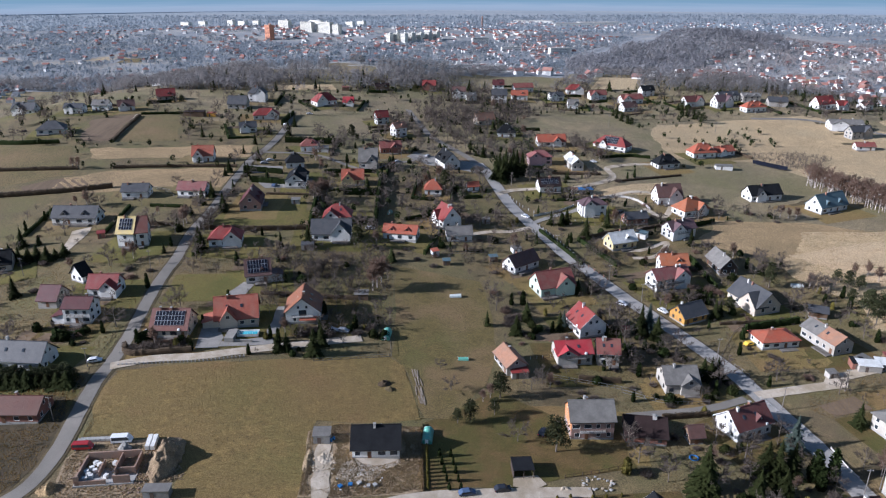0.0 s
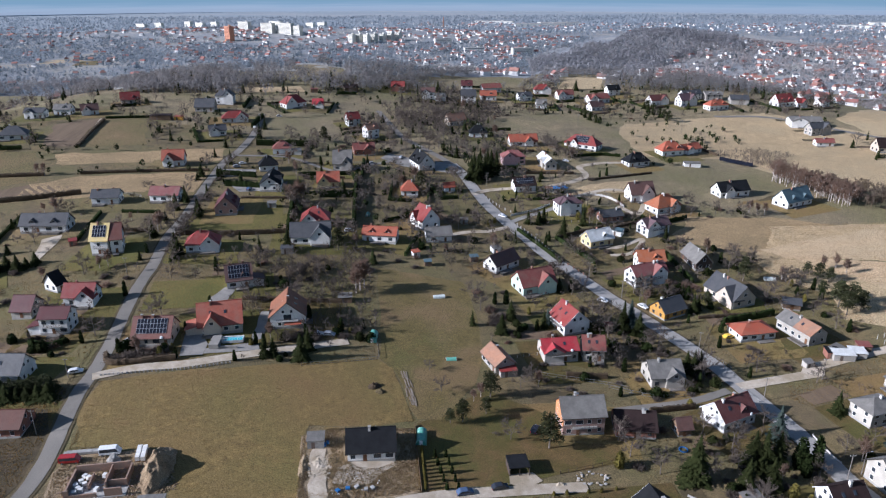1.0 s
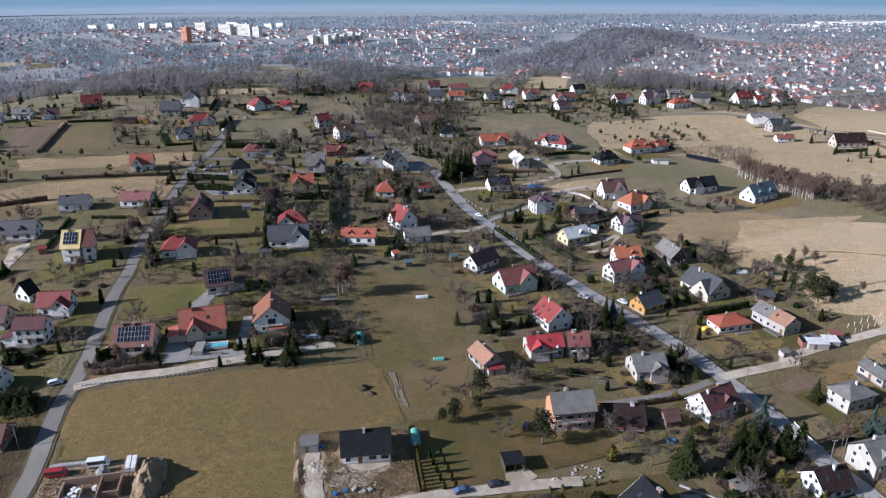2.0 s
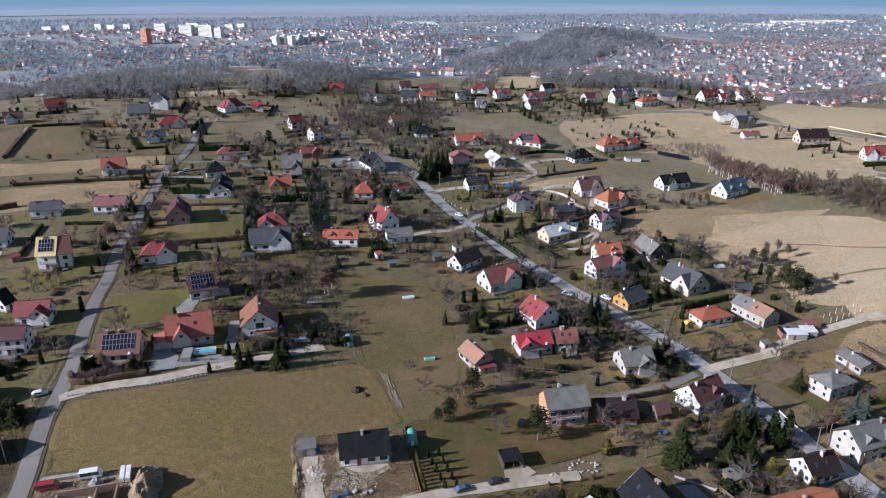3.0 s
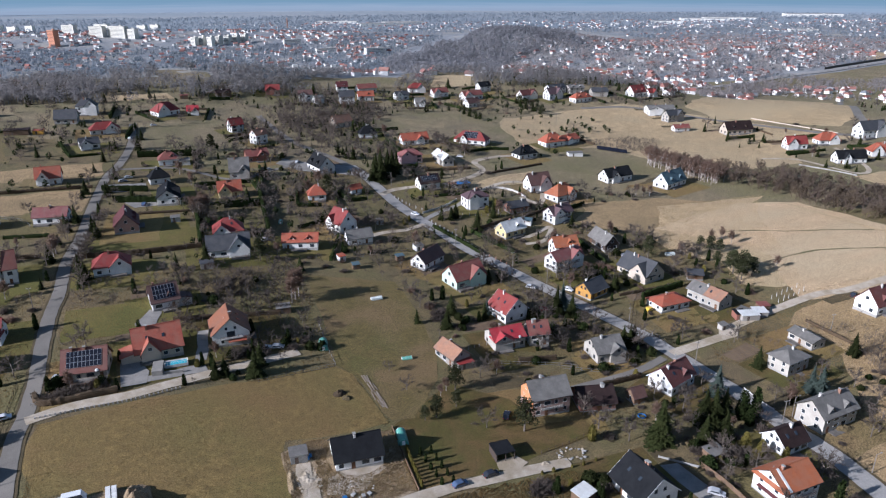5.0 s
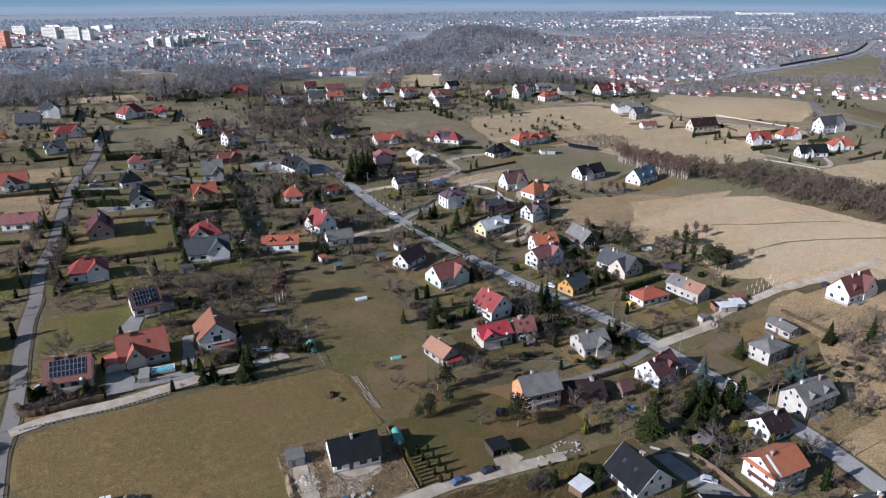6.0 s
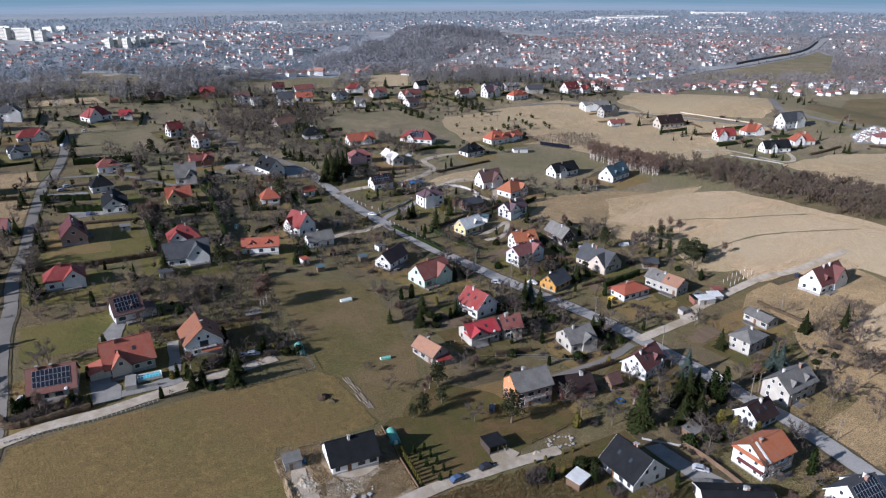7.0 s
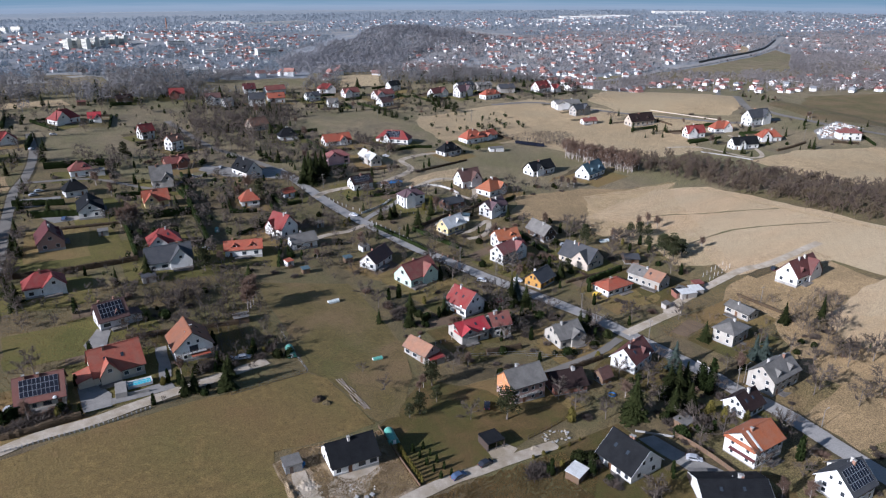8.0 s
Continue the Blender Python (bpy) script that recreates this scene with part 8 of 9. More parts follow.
tower_block(*(-423.0, 1769.1), -38, 18, 14, 34, BLOCKO, "distant orange apartment tower")
for p, turn, L, W, h in (((90.5, 1755.5), 5, 40, 16, 12), ((153.0, 1611.4), 5, 46, 14, 9), ((247.9, 1532.3), 8, 44, 18, 14), ((-4.4, 1362.3), 5, 30, 18, 5), ((9.1, 722.2), 5, 34, 14, 5), ((51.1, 750.0), 5, 30, 14, 5), ((59.8, 1351.2), 5, 26, 12, 5), ((121.4, 1320.4), 5, 24, 12, 5), ((525.5, 2754.8), 4, 220, 60, 10),
                         ((605.6, 2831.1), 4, 160, 60, 10), ((1909.8, 2718.5), -25, 200, 60, 11), ((2069.2, 2762.8), -25, 220, 60, 11), ((2691.4, 2955.6), -25, 260, 80, 12), ((1637.9, 2579.9), -25, 120, 50, 10), ((370.0, 2970.6), -20, 160, 50, 9), ((67.5, 1358.3), -15, 30, 16, 5), ((1791.4, 2011.6), -20, 90, 30, 9)):
    o = tower_block(*p, turn, L, W, h, BLOCKM, "distant long white industrial hall")
    o.name = "industrial_hall"
bm = bmesh.new()
cone(bm, (0, 0, -2), (0, 0, 42), 2.6, 1.6, 12)
ch = part("brick_chimney", bm, BRICKM)
ch.location = (*(134.6, 2514.0), zl(*(134.6, 2514.0)))
tagged(ch, "tall red brick factory chimney in the town", "chimney")


# ---- vehicles ----
def car(x, y, turn, paint, label, L=4.4, W=1.8, H=1.48, van=False):
    """A parked car: body, cabin glass, wheels with rims, lights."""
    top = tagged(new("van" if van else "car"), label, "van" if van else "car")
    top.matrix_basis = Matrix.Translation((x, y, zl(x, y) + 0.16)) @ Matrix.Rotation(radians(turn), 4, "Z")
    l = L / 2
    if van:
        low = [(-l, 0.35), (l - 0.1, 0.35), (l, 0.75), (l - 0.25, 1.0), (l - 1.0, H), (-l, H)]
        glass = [(-l + 0.3, 1.1), (l - 0.55, 1.1), (l - 1.02, H - 0.12), (-l + 0.3, H - 0.12)]
    else:
        low = [(-l, 0.35), (l - 0.1, 0.3), (l, 0.65), (l - 0.9, 0.85), (l - 1.6, H - 0.03), (-l + 0.9, H), (-l + 0.15, 0.95), (-l, 0.8)]
        glass = [(-l + 0.5, 0.9), (l - 1.15, 0.9), (l - 1.68, H - 0.1), (-l + 0.95, H - 0.1)]
    bm = bmesh.new()
    prism(bm, [(p, -W / 2, z - 0.1) for p, z in low], (0, W, 0))
    bmesh.ops.bevel(bm, geom=bm.edges[:], offset=0.07, segments=2, affect="EDGES")
    part("body", bm, CARM[paint], top, smooth=False)
    for s in (-1, 1):
        bm = bmesh.new()
        prism(bm, [(p, s * (W / 2 + 0.012), z - 0.1) for p, z in glass], (0, -s * 0.04, 0))
        part("side_window", bm, GLASS, top)
    if not van:
        for a, b in (((l - 1.05, 0.82), (l - 1.58, H - 0.14)), ((-l + 0.28, 0.95), (-l + 0.86, H - 0.14))):
            bm = bmesh.new()
            d = 0.03 if a[0] > 0 else -0.03
            prism(bm, [(a[0] + d, -W / 2 + 0.16, a[1] - 0.1), (b[0] + d, -W / 2 + 0.16, b[1] - 0.1), (b[0] - d, -W / 2 + 0.16, b[1] - 0.13), (a[0] - d, -W / 2 + 0.16, a[1] - 0.13)], (0, W - 0.32, 0))
            part("windscreen" if a[0] > 0 else "rear_window", bm, GLASS, top)
    for px in (-l + 0.8, l - 0.85):
        for s in (-1, 1):
            bm = bmesh.new()
            bmesh.ops.create_cone(bm, cap_ends=True, segments=14, radius1=0.32, radius2=0.32, depth=0.22, matrix=Matrix.Translation((px, s * (W / 2 - 0.1), 0.16)) @ Matrix.Rotation(math.pi / 2, 4, "X"))
            w = part("wheel", bm, TYRE, top)
            bm = bmesh.new()
            bmesh.ops.create_cone(bm, cap_ends=True, segments=10, radius1=0.19, radius2=0.17, depth=0.24, matrix=Matrix.Translation((px, s * (W / 2 - 0.1), 0.16)) @ Matrix.Rotation(math.pi / 2, 4, "X"))
            part("rim", bm, METAL, w)
    for s in (-1, 1):
        bm = bmesh.new()
        box(bm, l - 0.03, s * (W / 2 - 0.3), 0.42, 0.1, 0.35, 0.14)
        part("headlight", bm, FRAME, top)
        bm = bmesh.new()
        box(bm, -l + 0.01, s * (W / 2 - 0.2), 0.55, 0.08, 0.25, 0.16)
        part("tail_light", bm, CARM["red"], top)
    return top


for p, turn, paint, label in (
        ((-111.0, 193.9), 18, "white", "white estate car parked beside the lane"),
        ((6.1, 140.9), 12, "blue", "dark blue car parked on the gravel track"),
        ((15.2, 142.8), 12, "dark", "black car parked on the gravel track"),
        ((70.7, 248.6), -40, "white", "white car on the village road"),
        ((-34.0, 305.9), 5, "white", "white car in a drive between houses"),
        ((69.2, 121.9), -42, "silver", "silver saloon car on a paved drive"),
        ((67.1, 112.0), -25, "red", "dark red car on a paved drive"),
        ((-38.9, 216.2), 15, "white", "white car under bare trees"),
        ((-34.8, 216.4), -10, "silver", "silver car under bare trees"),
        ((28.7, 166.8), 60, "dark", "dark car beside a conifer"),
        ((-88.9, 354.0), 80, "blue", "blue car on a pale yard"),
        ((-9.5, 422.0), 60, "silver", "silver car beside a house"),
        ((-27.1, 407.3), 20, "silver", "silver car on a lane"),
        ((93.4, 422.1), -30, "white", "white car on a gravel lane"),
        ((91.6, 341.4), 30, "dark", "dark car beside a carport"),
        ((-102.9, 391.0), 20, "silver", "silver car behind a hedge"),
        ((-100.9, 396.8), 20, "white", "white car behind a hedge"),
        ((-98.2, 512.7), 5, "white", "white car beside a far hedge"),
        ((-108.8, 479.4), 70, "white", "white car on the far lane"),
        ((41.5, 332.0), -45, "white", "white car at the crossing"),
        ((123.0, 277.9), 10, "silver", "silver car before a grey barn"),
        ((191.1, 201.8), 30, "dark", "dark car beside a white house"),
        ((109.6, 219.6), 20, "yellow", "yellow car beside an orange-roofed house"),
        ((126.4, 268.0), -20, "silver", "silver car behind a dark barn"),
        ((85.6, 243.6), -60, "white", "white car on the drive of an ochre barn"),
        ((-100.4, 210.2), 75, "silver", "silver car beside a solar-roofed house")):
    car(*p, turn, paint, label)
car(*(68.4, 112.9), -50, "red", "red car parked on a paved drive")
car(*(-95.7, 153.6), 4, "red", "red delivery van on a building site", 5.2, 1.9, 2.0, True)
car(*(-86.4, 156.2), 6, "white", "white delivery van on a building site", 5.4, 2.0, 2.2, True)


# ---- fences and poles ----
POLEM = material("grey_pole", (0.20, 0.18, 0.16), (0.15, 0.135, 0.12), 1.5, 0.9, bump=0.1)
def fence(pts, label, h=1.3, gap=2.4, post=None, rail=None, rails=3, solid=False, postw=0.12):
    top = tagged(new("fence"), label, "fence")
    line = smooth_line(pts, gap) if len(pts) > 2 else [Vector((*pts[0], 0)).lerp(Vector((*pts[1], 0)), i / max(1, round(math.dist(*pts) / gap))) for i in range(max(1, round(math.dist(*pts) / gap)) + 1)]
    post, rail = post or CONC, rail or METAL
    bm = bmesh.new()
    box(bm, 0, 0, -0.2, postw, postw, h + 0.25)
    pm = bpy.data.meshes.new("post")
    bm.to_mesh(pm)
    bm.free()
    pm.materials.append(post)
    for i, p in enumerate(line):
        o = new("post", pm)
        o.parent, o.location = top, (p.x, p.y, zl(p.x, p.y))
        if i:
            a, b = line[i - 1], p
            za, zb = zl(a.x, a.y), zl(b.x, b.y)
            d = (b - a).normalized() * 0.02
            s = Vector((-d.y, d.x, 0))
            bm = bmesh.new()
            if solid:
                prism(bm, [(a + s + Vector((0, 0, za + 0.05))), (b + s + Vector((0, 0, zb + 0.05))), (b + s + Vector((0, 0, zb + h - 0.1))), (a + s + Vector((0, 0, za + h - 0.1)))], tuple(-2 * s))
                part("panel", bm, rail, top)
            else:
                lo, hi, e = 0.12, h - 0.08, 0.035
                v = []
                for q in (s * 1.2, s * -1.2):
                    for z, (p0, p1) in ((lo, (0, 1)), (lo + 2 * e, (0.04, 0.96)), (hi - 2 * e, (0.04, 0.96)), (hi, (0, 1))):
                        for w in (p0, p1):
                            m = a.lerp(b, w) + q
                            v.append(bm.verts.new((m.x, m.y, za + (zb - za) * w + z)))
                for o in (0, 8):
                    for f in ((0, 1, 3, 2), (4, 5, 7, 6), (0, 2, 4, 6), (1, 7, 5, 3)):
                        bm.faces.new([v[o + n] for n in f])
                part("panel", bm, rail, top)
    return top


fence([(-6.0, 168.3), (-5.5, 154.2), (-4.8, 141.1)], "weathered plank fence beside the new bungalow", 1.0, 2.2, WALL["wood"], WALL["wood"], solid=True)
fence([(-102.5, 191.6), (-88.8, 193.2), (-76.7, 194.6), (-64.6, 197.9)], "low edging of concrete posts along the track", 0.7, 1.2, CONC, CONC, 2, postw=0.35)
fence([(-104.8, 197.9), (-92.6, 198.5), (-81.9, 200.8)], "concrete post fence before a brown hedge", 1.2, 2.4)
fence([(-111.2, 210.0), (-110.8, 194.2), (-110.4, 178.3)], "dark metal railing along the lane", 1.0, 2.2, RAILM, RAILM)
fence([(47.3, 321.1), (54.8, 303.1), (61.8, 283.4)], "fence with pale posts along the village road", 1.3, 2.8, STONEM, RAILM, postw=0.35)
fence([(61.8, 283.4), (66.9, 274.3), (69.4, 268.9)], "fence with brick posts along the village road", 1.3, 2.8, BRICKM, RAILM, postw=0.35)
fence([(35.9, 356.0), (41.4, 344.2), (46.4, 337.5)], "fence with pale posts on a road bend", 1.3, 2.8, STONEM, RAILM, postw=0.35)
fence([(45.9, 333.2), (58.4, 340.1), (68.5, 348.4)], "white garden wall at the road bend", 1.2, 3.0, STONEM, STONEM, solid=True, postw=0.3)
fence([(84.4, 360.6), (97.3, 363.3), (105.1, 357.6), (108.4, 347.1)], "white garden wall with pillars", 1.3, 3.0, STONEM, STONEM, solid=True, postw=0.35)
fence([(71.9, 132.4), (73.7, 124.6), (74.6, 112.7)], "brown wooden board fence beside a drive", 1.7, 2.4, RAILM, WALL["wood"], solid=True)
fence([(62.9, 138.8), (67.0, 135.4), (71.1, 132.1)], "grey garden wall behind a drive", 0.9, 2.6, CONC, CONC, solid=True)
fence([(99.3, 186.1), (103.0, 173.1), (105.2, 164.2)], "wire fence along the village road", 1.2, 2.8)
fence([(98.8, 205.4), (101.1, 199.1), (100.4, 191.8)], "pale fence along the village road", 1.2, 2.8)
fence([(108.6, 161.5), (108.7, 153.0), (109.4, 148.9)], "pale low wall along the village road", 0.8, 2.8, STONEM, STONEM, solid=True)
fence([(35.2, 196.6), (57.0, 190.9), (62.6, 188.0)], "wire garden fence behind a house", 1.2, 2.8, RAILM)
fence([(56.7, 189.3), (69.4, 183.7), (82.5, 183.7)], "wire fence before the garages", 1.2, 2.8, RAILM)
fence([(32.0, 148.3), (41.4, 150.6), (49.5, 153.2)], "wooden garden fence along the track", 1.1, 2.4, RAILM, WALL["wood"])
fence([(-19.5, 229.5), (-18.4, 214.1), (-17.3, 203.5)], "wire fence along the garden lawn", 1.2, 2.6)
fence([(22.1, 204.8), (33.9, 207.7), (39.0, 209.2)], "pale garden fence beside a barn", 1.2, 2.2, STONEM, RAILM)
fence([(4.0, 286.1), (19.3, 290.1), (29.5, 291.5)], "garden fence behind the plots", 1.2, 2.4, RAILM)
fence([(-42.0, 197.3), (-30.4, 199.9), (-17.7, 202.8)], "wire fence at the meadow's edge", 1.2, 2.6, RAILM)
fence([(91.5, 203.6), (107.6, 228.1), (113.7, 233.0)], "wire fence round a garden", 1.2, 2.8, RAILM)
fence([(369.4, 490.4), (383.4, 456.7), (397.0, 425.9)], "long beige garden wall along the road", 0.9, 3.0, WALL["beige"], WALL["beige"], solid=True)
fence([(311.7, 369.2), (320.8, 352.0), (326.7, 336.8)], "pale concrete retaining wall", 0.9, 3.0, CONC, CONC, solid=True)
fence([(985.0, 1056.0), (1186.0, 1140.0), (1393.0, 1261.0), (1665.0, 1460.0)], "dark noise barrier along the highway", 4.5, 40.0, DARKFRAME, DARKFRAME, solid=True, postw=0.5)
fence([(57.8, 335.7), (69.3, 327.8), (85.8, 325.7)], "garden fence with pale posts", 1.2, 2.8, STONEM, RAILM)
fence([(-155.4, 348.6), (-139.5, 341.2), (-133.5, 332.1)], "garden fence before white houses", 1.2, 2.8, RAILM)


def utility_pole(x, y, h, label, lamp_arm=False):
    top = tagged(new("street_lamp" if lamp_arm else "utility_pole"), label, "street lamp" if lamp_arm else "pole")
    top.location = (x, y, zl(x, y))
    bm = bmesh.new()
    cone(bm, (0, 0, -0.5), (0, 0, h), 0.15, 0.09, 8)
    part("pole", bm, POLEM, top)
    bm = bmesh.new()
    if lamp_arm:
        cone(bm, (0, 0, h - 0.1), (1.2, 0, h + 0.3), 0.05, 0.04, 6)
        part("arm", bm, METAL, top)
        bm = bmesh.new()
        box(bm, 1.4, 0, h + 0.25, 0.6, 0.25, 0.12)
        part("lamp_head", bm, METAL, top)
    else:
        box(bm, 0, 0, h - 0.5, 1.6, 0.12, 0.12)
        part("crossarm", bm, CONC, top)
        for s in (-0.7, 0, 0.7):
            bm = bmesh.new()
            cone(bm, (s, 0, h - 0.38), (s, 0, h - 0.15), 0.05, 0.05, 6)
            part("insulator", bm, STONEM, top)


for p, h in (((103.4, 180.3), 8.5), ((94.0, 208.9), 9), ((-109.8, 165.4), 8), ((-116.5, 255.8), 9), ((79.2, 251.3), 8), ((69.8, 267.5), 8), ((38.2, 374.8), 8), ((-26.7, 511.0), 9), ((200.9, 509.4), 10), ((294.7, 541.7), 13), ((298.7, 541.7), 13),
             ((107.3, 142.7), 8), ((127.9, 190.1), 8), ((-166.7, 253.8), 8), ((-112.1, 191.2), 7), ((161.2, 181.8), 8), ((51.8, 295.2), 8), ((458.7, 397.5), 9), ((404.0, 359.5), 9), ((-107.5, 490.8), 8), ((124.8, 521.8), 9)):
    utility_pole(*p, h, "grey concrete utility pole with crossarm")
utility_pole(*(112.2, 144.4), 7, "grey street lamp beside the road", True)
utility_pole(*(113.8, 116.9), 6, "grey street lamp beside the road", True)


# ---- sheds, tunnels and yards ----
def vault(x, y, turn, L, r, mat, label, hoops=5):
    """A small hooped garden tunnel."""
    top = tagged(new("garden_tunnel"), label, "greenhouse")
    top.matrix_basis = Matrix.Translation((x, y, zl(x, y))) @ Matrix.Rotation(radians(turn), 4, "Z")
    bm = bmesh.new()
    arc = [(0, r * math.cos(a), r * 1.15 * math.sin(a)) for a in np.linspace(0, math.pi, 11)]
    prism(bm, [(-L / 2, p[1], p[2]) for p in arc], (L, 0, 0))
    part("cover", bm, mat, top)
    for i in range(hoops):
        bm = bmesh.new()
        px = -L / 2 + L * i / (hoops - 1)
        for a, b in zip(arc, arc[1:]):
            cone(bm, (px, a[1] * 1.01, a[2] * 1.01), (px, b[1] * 1.01, b[2] * 1.01), 0.035, 0.035, 4)
        part("hoop", bm, METAL, top)
    bm = bmesh.new()
    box(bm, -L / 2 - 0.02, 0, 0.05, 0.05, 0.9, r * 0.95)
    part("door", bm, FRAME, top)


vault(*(-4.3, 162.6), 86, 6, 1.5, TEALSHEET, "green hooped plastic garden tunnel by the fence")
vault(*(-19.7, 215.8), 86, 6.5, 1.5, TEALSHEET, "green hooped plastic garden tunnel by the hedge")
vault(*(4.9, 247.9), 8, 4.4, 1.0, PALEFILM, "small pale plastic garden tunnel")
vault(*(6.8, 204.1), 2, 3.4, 0.8, TEALSHEET, "low green cold frame on the lawn", 4)
vault(*(147.3, 264.3), -5, 4.5, 1.2, PALEFILM, "small pale greenhouse on a lawn")
vault(*(-26.2, 326.5), 85, 4.0, 1.1, TEALSHEET, "small green garden tunnel in shade")


def cabin(x, y, turn, L, W, h, wall, roof, label, name="shed", slope=0.35):
    """A small flat or lean-to roofed hut with a door."""
    top = tagged(new(name), label, name.replace("_", " "))
    top.matrix_basis = Matrix.Translation((x, y, zl(x, y))) @ Matrix.Rotation(radians(turn), 4, "Z")
    FOOT.append((x, y, max(L, W) * 0.6))
    bm = bmesh.new()
    prism(bm, [(-L / 2, -W / 2, -0.3), (-L / 2, W / 2, -0.3), (-L / 2, W / 2, h + slope), (-L / 2, -W / 2, h)], (L, 0, 0))
    part("wall", bm, wall, top)
    bm = bmesh.new()
    k = slope / W
    prism(bm, [(-L / 2 - 0.25, -W / 2 - 0.25, h - 0.25 * k + 0.01), (-L / 2 - 0.25, W / 2 + 0.25, h + slope + 0.25 * k + 0.01), (-L / 2 - 0.25, W / 2 + 0.25, h + slope + 0.25 * k + 0.13), (-L / 2 - 0.25, -W / 2 - 0.25, h - 0.25 * k + 0.13)], (L + 0.5, 0, 0))
    part("roof", bm, roof, top)
    bm = bmesh.new()
    box(bm, -L * 0.15, -W / 2 - 0.03, 0, 0.95, 0.08, min(2.0, h - 0.2))
    part("door", bm, RAILM, top)
    return top


cabin(*(147.5, 203.0), -12, 5, 4.4, 2.1, WALL["plaster"], ROOF["white"], "low shack patched with white sheet roofing")
cabin(*(151.8, 206.4), -8, 4.2, 3.4, 2.2, WALL["wood"], ROOF["oldred"], "low shack with a faded red roof")
for i in range(12):
    bm = bmesh.new()
    cone(bm, (0, 0, -0.3), (0.1 * math.sin(i * 2.3), 0.1 * math.cos(i), 2.2 + 0.4 * math.sin(i * 1.7)), 0.09, 0.07, 6)
    o = part("stake", bm, BLOCKM)
    x, y = 161.0 + 3.2 * (i % 6), 208.5 + 0.9 * (i % 6) + 4.0 * (i // 6)
    o.location = (x, y, zl(x, y))
    tagged(o, "pale upright stake in a vegetable plot", "stake", group="stakes in the vegetable plot")
cabin(*(-33.1, 159.4), 2, 4.4, 3.6, 2.5, METAL, ROOF["lgrey"], "grey metal site hut beside the new bungalow")
cabin(*(-69.7, 137.0), 2, 6.2, 2.6, 2.4, METAL, ROOF["lgrey"], "grey steel site container on the building site", "container", 0.05)
cabin(*(24.7, 196.6), 8, 5.4, 4.0, 2.2, WALL["plaster"], ROOF["red"], "red-roofed lean-to at the end of a barn")
cabin(*(-31.1, 241.4), 3, 5, 3.5, 2.2, WALL["wood"], ROOF["lgrey"], "weathered wooden garden shed among bare trees")
cabin(*(-3.5, 283.7), 20, 3, 3, 2.4, WALL["white"], ROOF["orangered"], "tiny white garden hut with orange roof")
cabin(*(1.5, 275.8), 5, 3, 2.4, 2.0, WALL["wood"], ROOF["teal"], "small garden hut with blue-grey roof")
cabin(*(22.0, 282.2), 10, 3.4, 2.6, 2.2, WALL["wood"], ROOF["teal"], "small garden hut with pale roof")
cabin(*(21.1, 322.5), 4, 3.4, 2.6, 2.2, METAL, ROOF["lgrey"], "small grey metal garden shed")
cabin(*(32.9, 292.0), 20, 4, 3.2, 2.4, WALL["white"], ROOF["lgrey"], "small white flat-roofed outbuilding")
cabin(*(-73.3, 331.6), 3, 4, 3, 2.2, METAL, ROOF["lgrey"], "small grey garden shed on a lawn")
cabin(*(67.1, 227.2), 0, 2.8, 2.4, 2.0, WALL["wood"], ROOF["red"], "small garden hut with red roof")
cabin(*(141.7, 201.9), -10, 7, 4, 2.4, WALL["plaster"], ROOF["white"], "low outbuilding with white sheet roof")
cabin(*(139.0, 203.9), -10, 4, 4, 2.4, WALL["brick"], ROOF["dark"], "low outbuilding with dark sheet roof")
cabin(*(127.6, 198.3), 10, 3, 2.4, 2.0, WALL["plaster"], ROOF["lgrey"], "small weathered garden hut")
cabin(*(95.3, 313.4), -35, 5, 4, 2.4, WALL["white"], ROOF["teal"], "outbuilding with blue-grey sheet roof")
cabin(*(78.1, 368.2), 8, 8, 4, 2.4, WALL["plaster"], TARPB, "shelter covered with blue tarpaulin")
cabin(*(71.8, 367.7), 8, 4, 3, 2.4, WALL["white"], ROOF["terra"], "small white hut with tiled roof")
cabin(*(174.5, 421.4), -8, 10, 4, 2.4, WALL["white"], ROOF["lgrey"], "long low white outbuilding")
cabin(*(35.2, 129.3), 25, 5, 4, 2.3, WALL["wood"], ROOF["white"], "garden shelter with pale metal roof")
cabin(*(77.9, 135.1), 12, 5, 4, 2.3, WALL["wood"], ROOF["lgrey"], "open timber garden shelter with grey roof")
cabin(*(141.8, 205.1), 30, 5, 4, 2.3, WALL["plaster"], ROOF["lgrey"], "patched low garden shed")
cabin(*(-74.6, 421.6), 5, 8, 5, 2.6, WALL["white"], ROOF["lgrey"], "low outbuilding beside a red-roofed house", "garage")
cabin(*(-58.6, 281.1), 5, 5, 4, 2.4, WALL["plaster"], ROOF["grey"], "grey garden shed beside a house")
cabin(*(-82.0, 595.0), 5, 6, 4, 2.6, WALL["wood"], ROOF["oldred"], "small outbuilding among trees")
cabin(*(-176.1, 494.0), 0, 14, 6, 3.0, WALL["wood"], ROOF["darkbrown"], "long dark wooden outbuilding")
cabin(*(-164.3, 494.7), 0, 6, 4, 2.4, WALL["yellow"], ROOF["orangered"], "small yellow hut beside a long shed")
cabin(*(-150.5, 287.8), 25, 3, 3, 2.2, WALL["brick"], ROOF["red"], "small red garden hut")


